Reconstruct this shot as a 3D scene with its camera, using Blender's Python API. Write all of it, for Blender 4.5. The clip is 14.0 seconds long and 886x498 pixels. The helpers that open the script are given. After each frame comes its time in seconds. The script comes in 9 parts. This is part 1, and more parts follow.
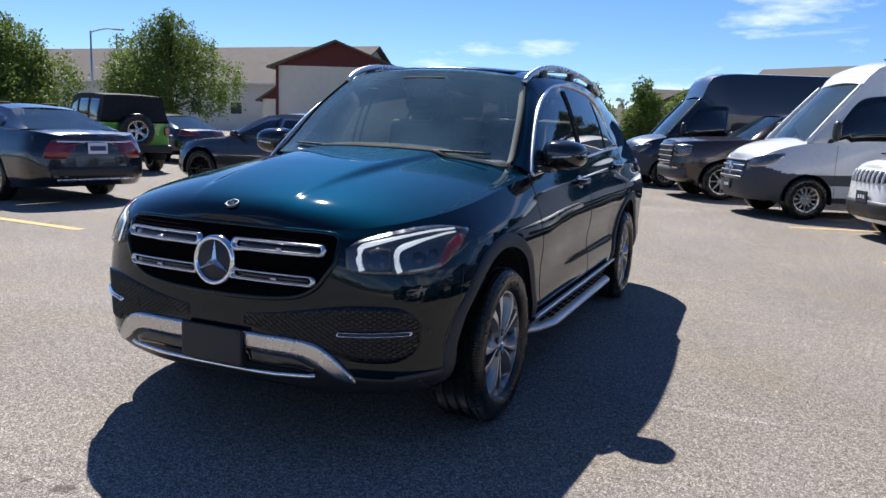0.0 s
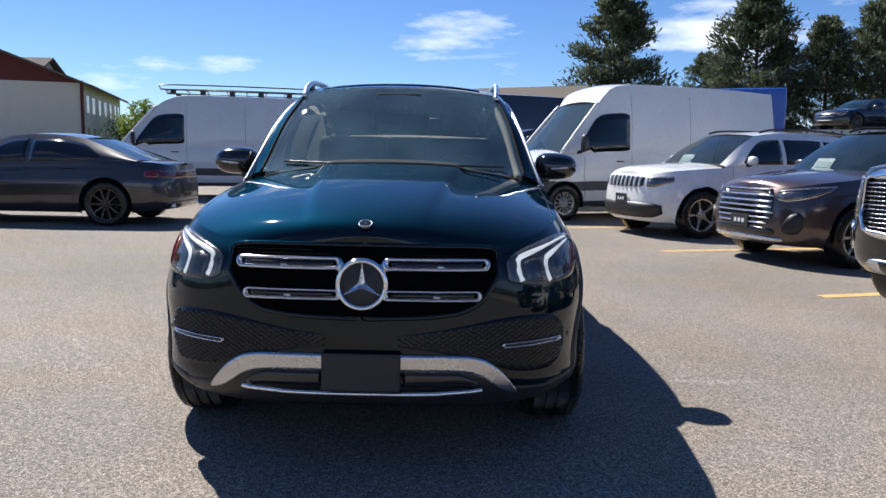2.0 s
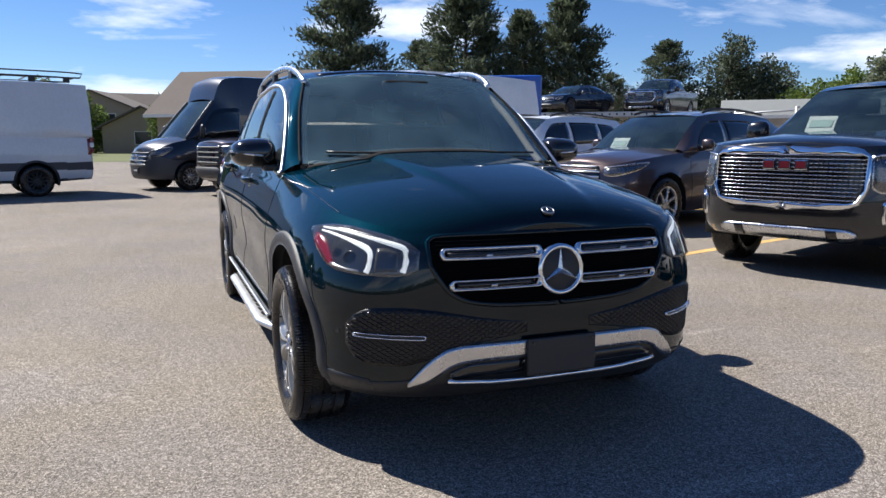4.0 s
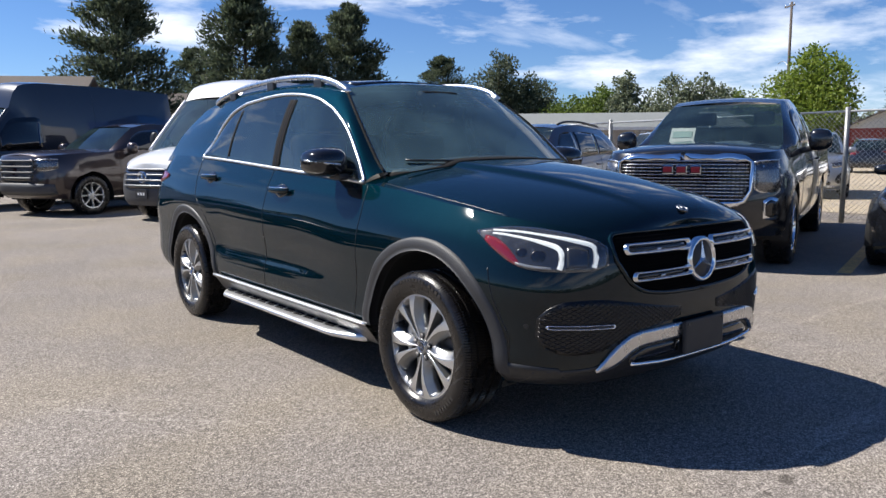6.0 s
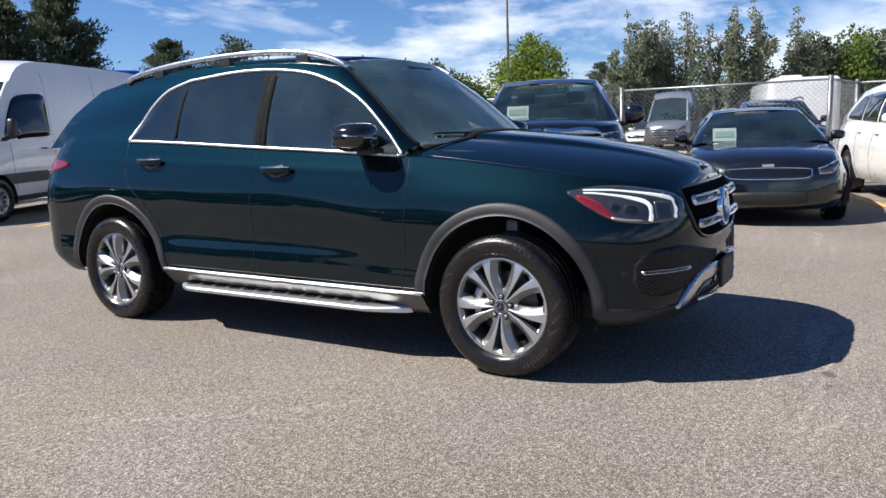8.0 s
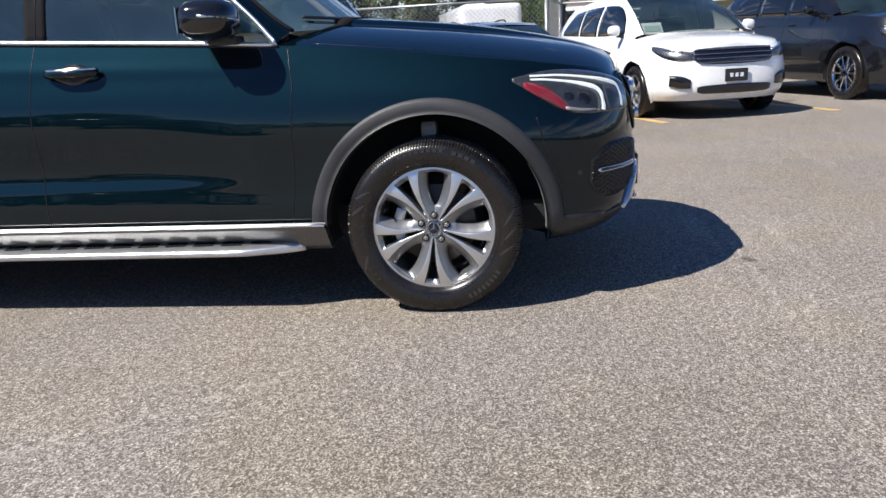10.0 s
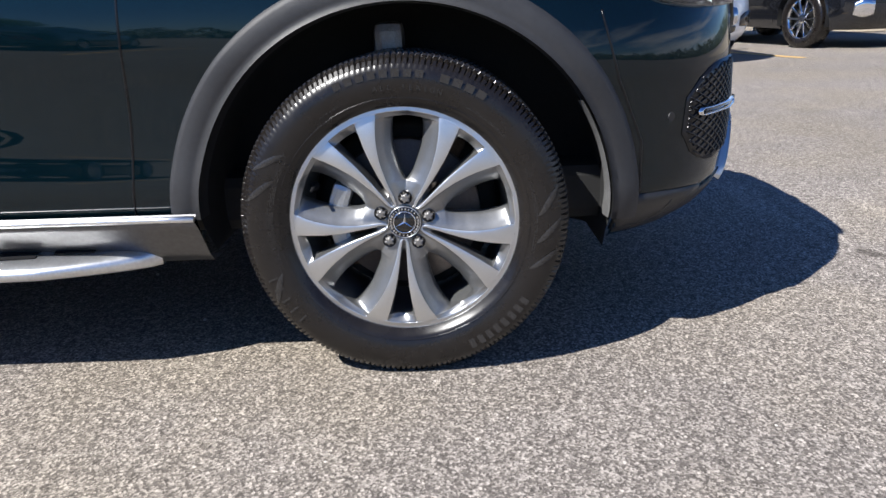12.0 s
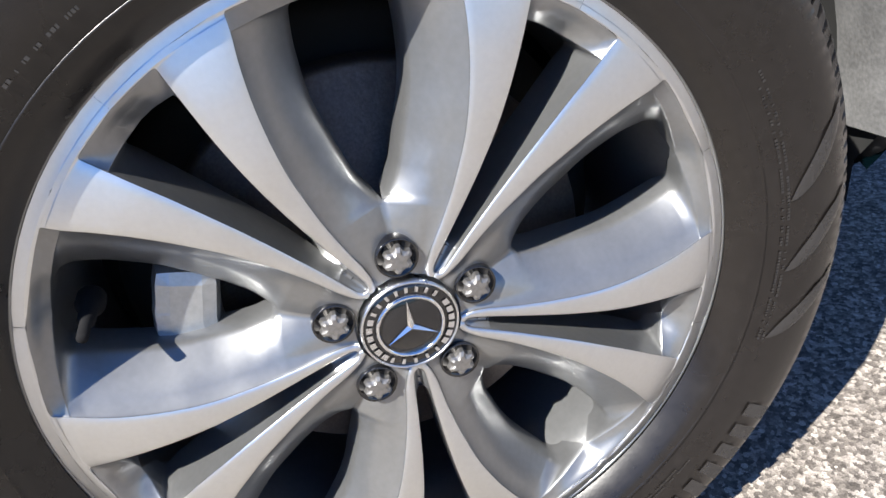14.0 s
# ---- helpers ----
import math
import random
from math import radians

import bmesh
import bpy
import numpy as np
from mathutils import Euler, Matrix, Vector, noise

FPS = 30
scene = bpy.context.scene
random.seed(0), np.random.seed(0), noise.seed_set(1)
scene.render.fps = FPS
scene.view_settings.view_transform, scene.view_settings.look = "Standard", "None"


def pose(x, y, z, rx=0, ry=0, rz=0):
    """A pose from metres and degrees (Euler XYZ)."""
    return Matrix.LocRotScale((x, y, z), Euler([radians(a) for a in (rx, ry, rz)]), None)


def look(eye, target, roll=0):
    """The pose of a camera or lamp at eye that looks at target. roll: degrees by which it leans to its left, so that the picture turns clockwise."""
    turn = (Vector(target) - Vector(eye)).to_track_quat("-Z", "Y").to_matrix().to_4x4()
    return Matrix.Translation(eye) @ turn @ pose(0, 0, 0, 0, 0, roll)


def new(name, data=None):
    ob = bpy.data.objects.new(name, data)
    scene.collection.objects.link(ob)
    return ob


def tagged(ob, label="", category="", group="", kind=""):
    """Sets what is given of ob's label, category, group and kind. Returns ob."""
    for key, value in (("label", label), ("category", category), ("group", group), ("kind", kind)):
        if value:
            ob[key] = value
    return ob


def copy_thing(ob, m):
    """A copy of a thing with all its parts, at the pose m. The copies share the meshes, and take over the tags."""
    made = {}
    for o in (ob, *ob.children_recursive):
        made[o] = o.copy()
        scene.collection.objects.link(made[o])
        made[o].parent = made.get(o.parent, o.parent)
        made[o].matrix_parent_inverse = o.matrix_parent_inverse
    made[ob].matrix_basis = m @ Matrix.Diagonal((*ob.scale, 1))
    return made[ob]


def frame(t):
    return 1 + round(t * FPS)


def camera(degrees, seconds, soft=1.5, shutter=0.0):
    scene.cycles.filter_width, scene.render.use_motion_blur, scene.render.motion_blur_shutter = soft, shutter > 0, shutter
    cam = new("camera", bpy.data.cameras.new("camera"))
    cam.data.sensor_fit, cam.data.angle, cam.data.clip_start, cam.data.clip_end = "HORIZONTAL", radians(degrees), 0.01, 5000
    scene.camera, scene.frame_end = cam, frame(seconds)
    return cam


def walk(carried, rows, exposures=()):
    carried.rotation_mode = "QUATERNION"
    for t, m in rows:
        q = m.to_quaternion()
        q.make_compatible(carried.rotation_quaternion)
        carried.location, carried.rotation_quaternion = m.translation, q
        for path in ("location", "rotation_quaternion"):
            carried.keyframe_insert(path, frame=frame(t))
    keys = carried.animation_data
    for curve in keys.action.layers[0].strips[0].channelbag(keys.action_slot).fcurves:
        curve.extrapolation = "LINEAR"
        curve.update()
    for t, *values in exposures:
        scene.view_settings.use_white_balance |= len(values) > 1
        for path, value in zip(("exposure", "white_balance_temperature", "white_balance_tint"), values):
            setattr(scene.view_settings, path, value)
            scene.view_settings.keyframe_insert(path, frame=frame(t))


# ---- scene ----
cam = camera(61.3, 14.0)
PATH = [
    (0, (2.001, -3.199, 1.341), (1.213, -1.389, 1.019), 2.2),
    (0.5, (1.601, -3.321, 1.276), (0.998, -1.436, 0.987), 1.3),
    (1, (1.2, -3.484, 1.272), (0.789, -1.546, 0.999), 1.1),
    (1.5, (0.781, -3.563, 1.274), (0.567, -1.592, 1.01), 1.1),
    (2, (0.328, -3.658, 1.283), (0.311, -1.675, 1.028), 1.1),
    (2.5, (-0.129, -3.682, 1.273), (0.047, -1.707, 1.017), 0.9),
    (3, (-0.598, -3.646, 1.28), (-0.236, -1.697, 1.014), 0.4),
    (3.5, (-1.056, -3.558, 1.274), (-0.506, -1.655, 0.996), 0.2),
    (4, (-1.466, -3.402, 1.284), (-0.754, -1.555, 0.995), -0.1),
    (6.5, (-3.317, -2.538, 1.26), (-1.973, -1.078, 1.006), -0.4),
    (7, (-3.645, -2.27, 1.245), (-2.192, -0.92, 0.989), -0.5),
    (7.5, (-3.95, -1.984, 1.249), (-2.383, -0.772, 0.976), -1.1),
    (8, (-4.157, -1.664, 1.229), (-2.472, -0.632, 0.918), -2.0),
    (8.5, (-4.247, -1.315, 1.221), (-2.458, -0.499, 0.851), -3.0),
    (9, (-4.225, -0.959, 1.196), (-2.364, -0.373, 0.755), -3.6),
    (11.5, (-2.815, -0.158, 0.826), (-0.895, -0.092, 0.271), -2.0),
    (12, (-2.486, -0.121, 0.805), (-0.586, -0.081, 0.181), -2.4),
    (12.5, (-2.164, -0.01, 0.743), (-0.275, -0.083, 0.087), -2.9),
    (13, (-1.845, -0.017, 0.707), (0.012, -0.105, -0.029), -6.0),
    (13.5, (-1.553, 0.01, 0.704), (0.214, -0.16, -0.218), -9.5),
    (14, (-1.358, 0.029, 0.663), (0.347, -0.254, -0.345), -14.1),
]
EXPOSURES = [(0.0, 0.84, 6350, 10), (2.0, 0.78, 6500, 10), (9.0, 0.74, 6500, 10), (11.5, 0.82, 6380, 10), (12.3, 0.96, 6150, 9.5), (13.0, 1.24, 6050, 9), (14.0, 1.50, 6450, 9)]
walk(cam, [(t, look(eye, target, roll)) for t, eye, target, roll in PATH], EXPOSURES)

# ==== world ====
SUN_FROM = Vector((-0.41, 0.535, 0.757)).normalized()
SUN_EL = math.asin(SUN_FROM.z)
SUN_AZ = math.atan2(SUN_FROM.x, SUN_FROM.y)

world = bpy.data.worlds.new("sky")
scene.world = world
world.use_nodes = True
wn, wl = world.node_tree.nodes, world.node_tree.links
wn.clear()
w_out = wn.new("ShaderNodeOutputWorld")
w_bg = wn.new("ShaderNodeBackground")
w_sky = wn.new("ShaderNodeTexSky")
w_sky.sky_type = "NISHITA"
w_sky.sun_disc = False
w_sky.sun_elevation = SUN_EL
w_sky.sun_rotation = SUN_AZ
w_sky.altitude = 1500
w_sky.air_density = 1.0
w_sky.dust_density = 0.3
w_sky.ozone_density = 1.5
w_bg.inputs["Strength"].default_value = 0.057
# wispy fair-weather clouds, thicker low down to the south-east
w_co = wn.new("ShaderNodeTexCoord")
w_sep = wn.new("ShaderNodeSeparateXYZ")
wl.new(w_co.outputs["Generated"], w_sep.inputs[0])


def wmath(op, a, b=None, clamp=False):
    n = wn.new("ShaderNodeMath")
    n.operation, n.use_clamp = op, clamp
    for i, v in enumerate((a, b)):
        if v is None:
            continue
        if isinstance(v, (int, float)):
            n.inputs[i].default_value = v
        else:
            wl.new(v, n.inputs[i])
    return n.outputs[0]


w_h = wmath("ADD", w_sep.outputs[2], 0.16)
w_u = wmath("DIVIDE", w_sep.outputs[0], w_h)
w_v = wmath("DIVIDE", w_sep.outputs[1], w_h)
w_cmb = wn.new("ShaderNodeCombineXYZ")
wl.new(w_u, w_cmb.inputs[0])
wl.new(w_v, w_cmb.inputs[1])
w_map = wn.new("ShaderNodeMapping")
w_map.inputs["Rotation"].default_value = (0, 0, radians(-28))
w_map.inputs["Scale"].default_value = (0.42, 1.15, 1)
w_map.inputs["Location"].default_value = (2.3, 0.4, 0)
wl.new(w_cmb.outputs[0], w_map.inputs[0])
w_noise = wn.new("ShaderNodeTexNoise")
w_noise.inputs["Scale"].default_value = 0.85
w_noise.inputs["Detail"].default_value = 9
w_noise.inputs["Roughness"].default_value = 0.56
w_noise.inputs["Distortion"].default_value = 0.35
wl.new(w_map.outputs[0], w_noise.inputs[0])
w_side = wmath("ADD", wmath("MULTIPLY", w_sep.outputs[0], 0.11), wmath("MULTIPLY", w_sep.outputs[1], -0.01))
# more cloud towards the west-south-west, unseen, added to brighten the door reflections
w_west = wmath("MAXIMUM", wmath("SUBTRACT", wmath("MULTIPLY", w_sep.outputs[0], -1.0), wmath("ADD", wmath("MULTIPLY", w_sep.outputs[1], 1.3), 0.35)), 0.0)
w_side = wmath("ADD", w_side, wmath("MULTIPLY", w_west, 0.2))
w_cov = wmath("SUBTRACT", wmath("ADD", w_noise.outputs["Fac"], w_side), wmath("MULTIPLY", w_sep.outputs[2], 0.36))
w_fac = wmath("MULTIPLY", wmath("SUBTRACT", w_cov, 0.574), 5.0, True)
w_fade = wmath("MULTIPLY", w_sep.outputs[2], 22.0, True)
w_fac2 = wmath("MULTIPLY", wmath("MULTIPLY", w_fac, w_fade), 0.8)
w_mix = wn.new("ShaderNodeMixRGB")
w_mix.inputs[2].default_value = (14.0, 14.5, 15.4, 1)
wl.new(w_fac2, w_mix.inputs[0])
w_hs = wn.new("ShaderNodeHueSaturation")
w_hs.inputs["Saturation"].default_value = 1.15
wl.new(w_sky.outputs[0], w_hs.inputs["Color"])
w_tint = wn.new("ShaderNodeMixRGB")
w_tint.blend_type = "MULTIPLY"
w_tint.inputs[0].default_value = 1.0
w_tint.inputs[2].default_value = (0.80, 0.97, 1.28, 1)
wl.new(w_hs.outputs[0], w_tint.inputs[1])
wl.new(w_tint.outputs[0], w_mix.inputs[1])
# a broken bank of heaped clouds low over the trees to the north-east
w_map2 = wn.new("ShaderNodeMapping")
w_map2.inputs["Scale"].default_value = (2.6, 2.6, 10.5)
w_map2.inputs["Location"].default_value = (0.35, 1.7, 0.2)
wl.new(w_co.outputs["Generated"], w_map2.inputs[0])
w_n2 = wn.new("ShaderNodeTexNoise")
w_n2.inputs["Scale"].default_value = 1.15
w_n2.inputs["Detail"].default_value = 10
w_n2.inputs["Roughness"].default_value = 0.58
wl.new(w_map2.outputs[0], w_n2.inputs[0])
w_ne = wmath("ADD", wmath("MULTIPLY", w_sep.outputs[0], 0.085), wmath("MULTIPLY", w_sep.outputs[1], 0.10))
w_low = wmath("MULTIPLY", wmath("SUBTRACT", 0.30, w_sep.outputs[2]), 0.30)
w_c2 = wmath("SUBTRACT", wmath("ADD", wmath("ADD", w_n2.outputs["Fac"], w_ne), w_low), 0.685)
w_f2 = wmath("MULTIPLY", wmath("MULTIPLY", wmath("MULTIPLY", w_c2, 8.0, True), w_fade), 0.75)
w_mix2 = wn.new("ShaderNodeMixRGB")
w_mix2.inputs[2].default_value = (13.6, 14.1, 15.0, 1)
wl.new(w_f2, w_mix2.inputs[0])
wl.new(w_mix.outputs[0], w_mix2.inputs[1])
wl.new(w_mix2.outputs[0], w_bg.inputs[0])
wl.new(w_bg.outputs[0], w_out.inputs[0])

sun = new("sun", bpy.data.lights.new("sun", "SUN"))
sun.data.energy = 5.0
sun.data.angle = radians(0.53)
sun.data.color = (1.0, 0.955, 0.89)
sun.matrix_world = look(SUN_FROM * 60, (0, 0, 0))

# ==== materials ====
MATS = {}


def mat(name, color, rough=0.5, metal=0.0, coat=0.0, vary=0.0, scale=8.0, bump=0.0, bump_scale=60.0, spec=0.5, coat_rough=0.03, fine=0.0):
    """A node material: base colour varied at two scales, with fine relief."""
    if name in MATS:
        return MATS[name]
    m = MATS[name] = bpy.data.materials.new(name)
    m.use_nodes = True
    nt = m.node_tree
    b = nt.nodes["Principled BSDF"]
    b.inputs["Base Color"].default_value = (*color, 1)
    b.inputs["Roughness"].default_value = rough
    b.inputs["Metallic"].default_value = metal
    b.inputs["Coat Weight"].default_value = coat
    b.inputs["Coat Roughness"].default_value = coat_rough
    b.inputs["Specular IOR Level"].default_value = spec
    co = None
    if vary or bump or fine:
        co = nt.nodes.new("ShaderNodeTexCoord")
    if vary:
        big = nt.nodes.new("ShaderNodeTexNoise")
        big.inputs["Scale"].default_value = scale
        big.inputs["Detail"].default_value = 6
        big.inputs["Roughness"].default_value = 0.65
        nt.links.new(co.outputs["Object"], big.inputs["Vector"])
        small = nt.nodes.new("ShaderNodeTexNoise")
        small.inputs["Scale"].default_value = scale * 14
        small.inputs["Detail"].default_value = 3
        nt.links.new(co.outputs["Object"], small.inputs["Vector"])
        add = nt.nodes.new("ShaderNodeMath")
        add.operation = "ADD"
        nt.links.new(big.outputs["Fac"], add.inputs[0])
        nt.links.new(small.outputs["Fac"], add.inputs[1])
        rng = nt.nodes.new("ShaderNodeMapRange")
        rng.inputs["From Min"].default_value = 0.7
        rng.inputs["From Max"].default_value = 1.3
        rng.inputs["To Min"].default_value = 1 - vary
        rng.inputs["To Max"].default_value = 1 + vary
        nt.links.new(add.outputs[0], rng.inputs["Value"])
        mul = nt.nodes.new("ShaderNodeVectorMath")
        mul.operation = "SCALE"
        mul.inputs[0].default_value = color
        nt.links.new(rng.outputs[0], mul.inputs["Scale"])
        nt.links.new(mul.outputs[0], b.inputs["Base Color"])
        rr = nt.nodes.new("ShaderNodeMapRange")
        rr.inputs["From Min"].default_value = 0.35
        rr.inputs["From Max"].default_value = 0.65
        rr.inputs["To Min"].default_value = max(0.02, rough - 0.12 * vary * 3)
        rr.inputs["To Max"].default_value = min(1.0, rough + 0.12 * vary * 3)
        nt.links.new(big.outputs["Fac"], rr.inputs["Value"])
        nt.links.new(rr.outputs[0], b.inputs["Roughness"])
    if bump:
        n = nt.nodes.new("ShaderNodeTexNoise")
        n.inputs["Scale"].default_value = bump_scale
        n.inputs["Detail"].default_value = 4
        nt.links.new(co.outputs["Object"], n.inputs["Vector"])
        bp = nt.nodes.new("ShaderNodeBump")
        bp.inputs["Strength"].default_value = bump
        bp.inputs["Distance"].default_value = 0.01
        nt.links.new(n.outputs["Fac"], bp.inputs["Height"])
        nt.links.new(bp.outputs[0], b.inputs["Normal"])
    return m


def glow(name, color, strength):
    m = mat(name, color, 0.3)
    b = m.node_tree.nodes["Principled BSDF"]
    b.inputs["Emission Color"].default_value = (*color, 1)
    b.inputs["Emission Strength"].default_value = strength
    return m


def glass(name, tint, ior=1.5, rough=0.0, dust_haze=0.0):
    """Thin sheet glass: clear with a tint, mirror-like by Fresnel."""
    if name in MATS:
        return MATS[name]
    m = MATS[name] = bpy.data.materials.new(name)
    m.use_nodes = True
    nt = m.node_tree
    nt.nodes.clear()
    out = nt.nodes.new("ShaderNodeOutputMaterial")
    mix = nt.nodes.new("ShaderNodeMixShader")
    clear = nt.nodes.new("ShaderNodeBsdfTransparent")
    clear.inputs[0].default_value = (*tint, 1)
    gl = nt.nodes.new("ShaderNodeBsdfGlossy")
    gl.inputs["Roughness"].default_value = rough
    gl.inputs["Color"].default_value = (1, 1, 1, 1)
    fr = nt.nodes.new("ShaderNodeFresnel")
    fr.inputs["IOR"].default_value = ior
    nt.links.new(fr.outputs[0], mix.inputs[0])
    nt.links.new(clear.outputs[0], mix.inputs[1])
    nt.links.new(gl.outputs[0], mix.inputs[2])
    nt.links.new(mix.outputs[0], out.inputs[0])
    if dust_haze:
        # thin dust film; its teal colour paints in the hazy sky reflection
        film = nt.nodes.new("ShaderNodeBsdfDiffuse")
        film.inputs[0].default_value = (0.26, 0.45, 0.50, 1)
        co = nt.nodes.new("ShaderNodeTexCoord")
        nz = nt.nodes.new("ShaderNodeTexNoise")
        nz.inputs["Scale"].default_value = 3.0
        nz.inputs["Detail"].default_value = 6
        nt.links.new(co.outputs["Object"], nz.inputs["Vector"])
        rg = nt.nodes.new("ShaderNodeMapRange")
        rg.inputs["From Min"].default_value, rg.inputs["From Max"].default_value = 0.35, 0.65
        rg.inputs["To Min"].default_value, rg.inputs["To Max"].default_value = dust_haze * 0.6, dust_haze * 1.4
        nt.links.new(nz.outputs["Fac"], rg.inputs["Value"])
        both = nt.nodes.new("ShaderNodeMixShader")
        nt.links.new(rg.outputs[0], both.inputs[0])
        nt.links.new(mix.outputs[0], both.inputs[1])
        nt.links.new(film.outputs[0], both.inputs[2])
        nt.links.new(both.outputs[0], out.inputs[0])
    return m


def flake_paint(name, color, rough=0.32, metal=0.75, dust_haze=0.03):
    """Metallic car paint under clear coat, with a little dust."""
    m = mat(name, color, rough, metal, 1.0, 0.06, 1.3)
    b = m.node_tree.nodes["Principled BSDF"]
    b.inputs["Coat IOR"].default_value = 1.45 if metal > 0.9 else 1.5
    if metal > 0.9:
        b.inputs["Specular Tint"].default_value = (0.30, 0.56, 0.69, 1)
        b.inputs["Metallic"].default_value = 0.8
        b.inputs["Specular IOR Level"].default_value = 0.0
    return m


PAINT = flake_paint("emerald_metallic_paint", (0.0020, 0.0090, 0.0132), 0.58, 1.0)
BLACK_GLOSS = mat("black_gloss_plastic", (0.008, 0.008, 0.009), 0.12, 0, 0.5, 0.1, 6)
BLACK_SATIN = mat("black_satin_plastic", (0.018, 0.018, 0.019), 0.45, 0, 0, 0.15, 9, 0.08, 500)
CLADDING = mat("grey_grained_cladding", (0.024, 0.0245, 0.027), 0.55, 0, 0, 0.15, 7, 0.12, 700)
SEAL_BLACK = mat("matt_black_rubber", (0.010, 0.010, 0.011), 0.85, 0, 0, 0.15, 12, spec=0.12)
BADGE_GREY = mat("dull_badge_metal", (0.30, 0.31, 0.33), 0.42, 1.0, 0, 0.06, 12)
UNDER = mat("underbody_black", (0.01, 0.01, 0.01), 0.8, 0, 0, 0.2, 5)
SMOKED_CHROME = mat("smoked_chrome", (0.52, 0.525, 0.54), 0.2, 1.0, 0, 0.08, 9)
CHROME = mat("chrome", (0.82, 0.83, 0.85), 0.09, 1.0, 0, 0.03, 5)
LOUVRE = mat("silver_louvre_chrome", (0.66, 0.665, 0.68), 0.15, 1.0, 0, 0.06, 9)
SATIN_ALU = mat("satin_aluminium", (0.72, 0.73, 0.75), 0.28, 1.0, 0, 0.06, 12)
BRIGHT_TRIM = mat("bright_anodised_trim", (0.90, 0.91, 0.92), 0.36, 1.0, 0, 0.04, 12)
MACHINED = mat("machined_alloy", (0.68, 0.695, 0.71), 0.36, 1.0, 0.4, 0.03, 20)
RIM_GREY = mat("painted_alloy_grey", (0.235, 0.238, 0.240), 0.34, 0.75, 0.5, 0.06, 14)
RUBBER = mat("tyre_rubber", (0.0098, 0.0082, 0.0075), 0.29, 0, 0, 0.22, 9, 0.02, 420, spec=0.46)
RUBBER_MARK = mat("tyre_raised_marks", (0.024, 0.0225, 0.022), 0.27, 0, 0, 0.15, 30)
STEEL = mat("cast_steel", (0.28, 0.27, 0.26), 0.5, 0.9, 0, 0.2, 20, 0.15, 120)
DISC_STEEL = mat("worn_brake_steel", (0.17, 0.145, 0.13), 0.55, 0.8, 0, 0.25, 30, 0.1, 120)
RUST = mat("rusty_cast_iron", (0.11, 0.075, 0.05), 0.85, 0.2, 0, 0.4, 40, 0.4, 200)
CALIPER = mat("caliper_silver", (0.42, 0.44, 0.46), 0.4, 0.8, 0, 0.1, 20)
LENS = glass("lamp_lens", (0.94, 0.95, 0.96), 1.5)
# last value: dust film whose teal paints sky sheen onto the glass
WINDSCREEN = glass("windscreen_glass", (0.74, 0.82, 0.80), 1.9, 0.0, 0.125)
PARKED_GLASS = glass("parked_windscreen_glass", (0.36, 0.41, 0.41), 1.75, 0.0, 0.035)
VAN_GLASS = glass("van_windscreen_glass", (0.58, 0.65, 0.64), 1.75, 0.0, 0.06)
TINTED = glass("privacy_glass", (0.05, 0.06, 0.06), 1.75, 0.0, 0.03)
DOOR_GLASS = glass("door_glass", (0.42, 0.48, 0.47), 1.8, 0.0, 0.05)
BOARD_ALU = mat("running_board_alu", (0.66, 0.67, 0.68), 0.34, 0.9, 0, 0.10, 10)
INTERIOR = mat("dark_interior", (0.02, 0.019, 0.018), 0.7, 0, 0, 0.2, 10)
LEATHER = mat("black_leather", (0.011, 0.0105, 0.010), 0.75, 0, 0, 0.15, 14, 0.15, 300, spec=0.15)
HEADLINER = mat("beige_headliner", (0.30, 0.27, 0.235), 0.9, 0, 0, 0.08, 20)
DRL = glow("daytime_running_light", (0.74, 0.77, 0.77), 0.30)
RED_LENS = mat("red_reflector", (0.19, 0.010, 0.016), 0.15, 0, 0.8, 0.1, 30)
# near-black that puts the shade inside the grille opening into colour
GRILLE_SHADE = mat("grille_shade_black", (0.0025, 0.0025, 0.003), 0.95, 0, 0, 0.1, 9, spec=0.05)
NET_BLACK = mat("gloss_black_netting", (0.004, 0.004, 0.005), 0.3, 0, 0, 0.1, 9)
SOFT_TOP = mat("black_canvas", (0.010, 0.010, 0.011), 0.85, 0, 0, 0.2, 8, 0.2, 120)
LAMP_BOWL = mat("lamp_bowl_grey", (0.16, 0.165, 0.175), 0.25, 0.8, 0.5, 0.2, 40)
LAMP_DARK = mat("lamp_bowl_dark", (0.060, 0.063, 0.070), 0.20, 0.5, 0.4, 0.25, 30)
CRYSTAL = mat("fluted_clear_plastic", (0.42, 0.44, 0.46), 0.08, 0.6, 0.8, 0.2, 60)
SILVER_PARABOLA = mat("lamp_reflector", (0.55, 0.56, 0.58), 0.15, 1.0, 0, 0.05, 20)
PLATE_BLACK = mat("black_plate_holder", (0.02, 0.021, 0.024), 0.55, 0, 0, 0.12, 15, 0.06, 300)
WHITE_PLATE = mat("white_plate", (0.7, 0.72, 0.75), 0.5, 0, 0, 0.06, 20)
STICKER = mat("window_price_sheet", (0.72, 0.75, 0.74), 0.6, 0, 0, 0.06, 40)
STICKER_GREEN = mat("window_sheet_print", (0.38, 0.52, 0.49), 0.6, 0, 0, 0.1, 40)
YELLOW = mat("yellow_road_paint", (0.56, 0.36, 0.13), 0.8, 0, 0, 0.45, 6, 0.3, 200)

# ==== mesh tools ====


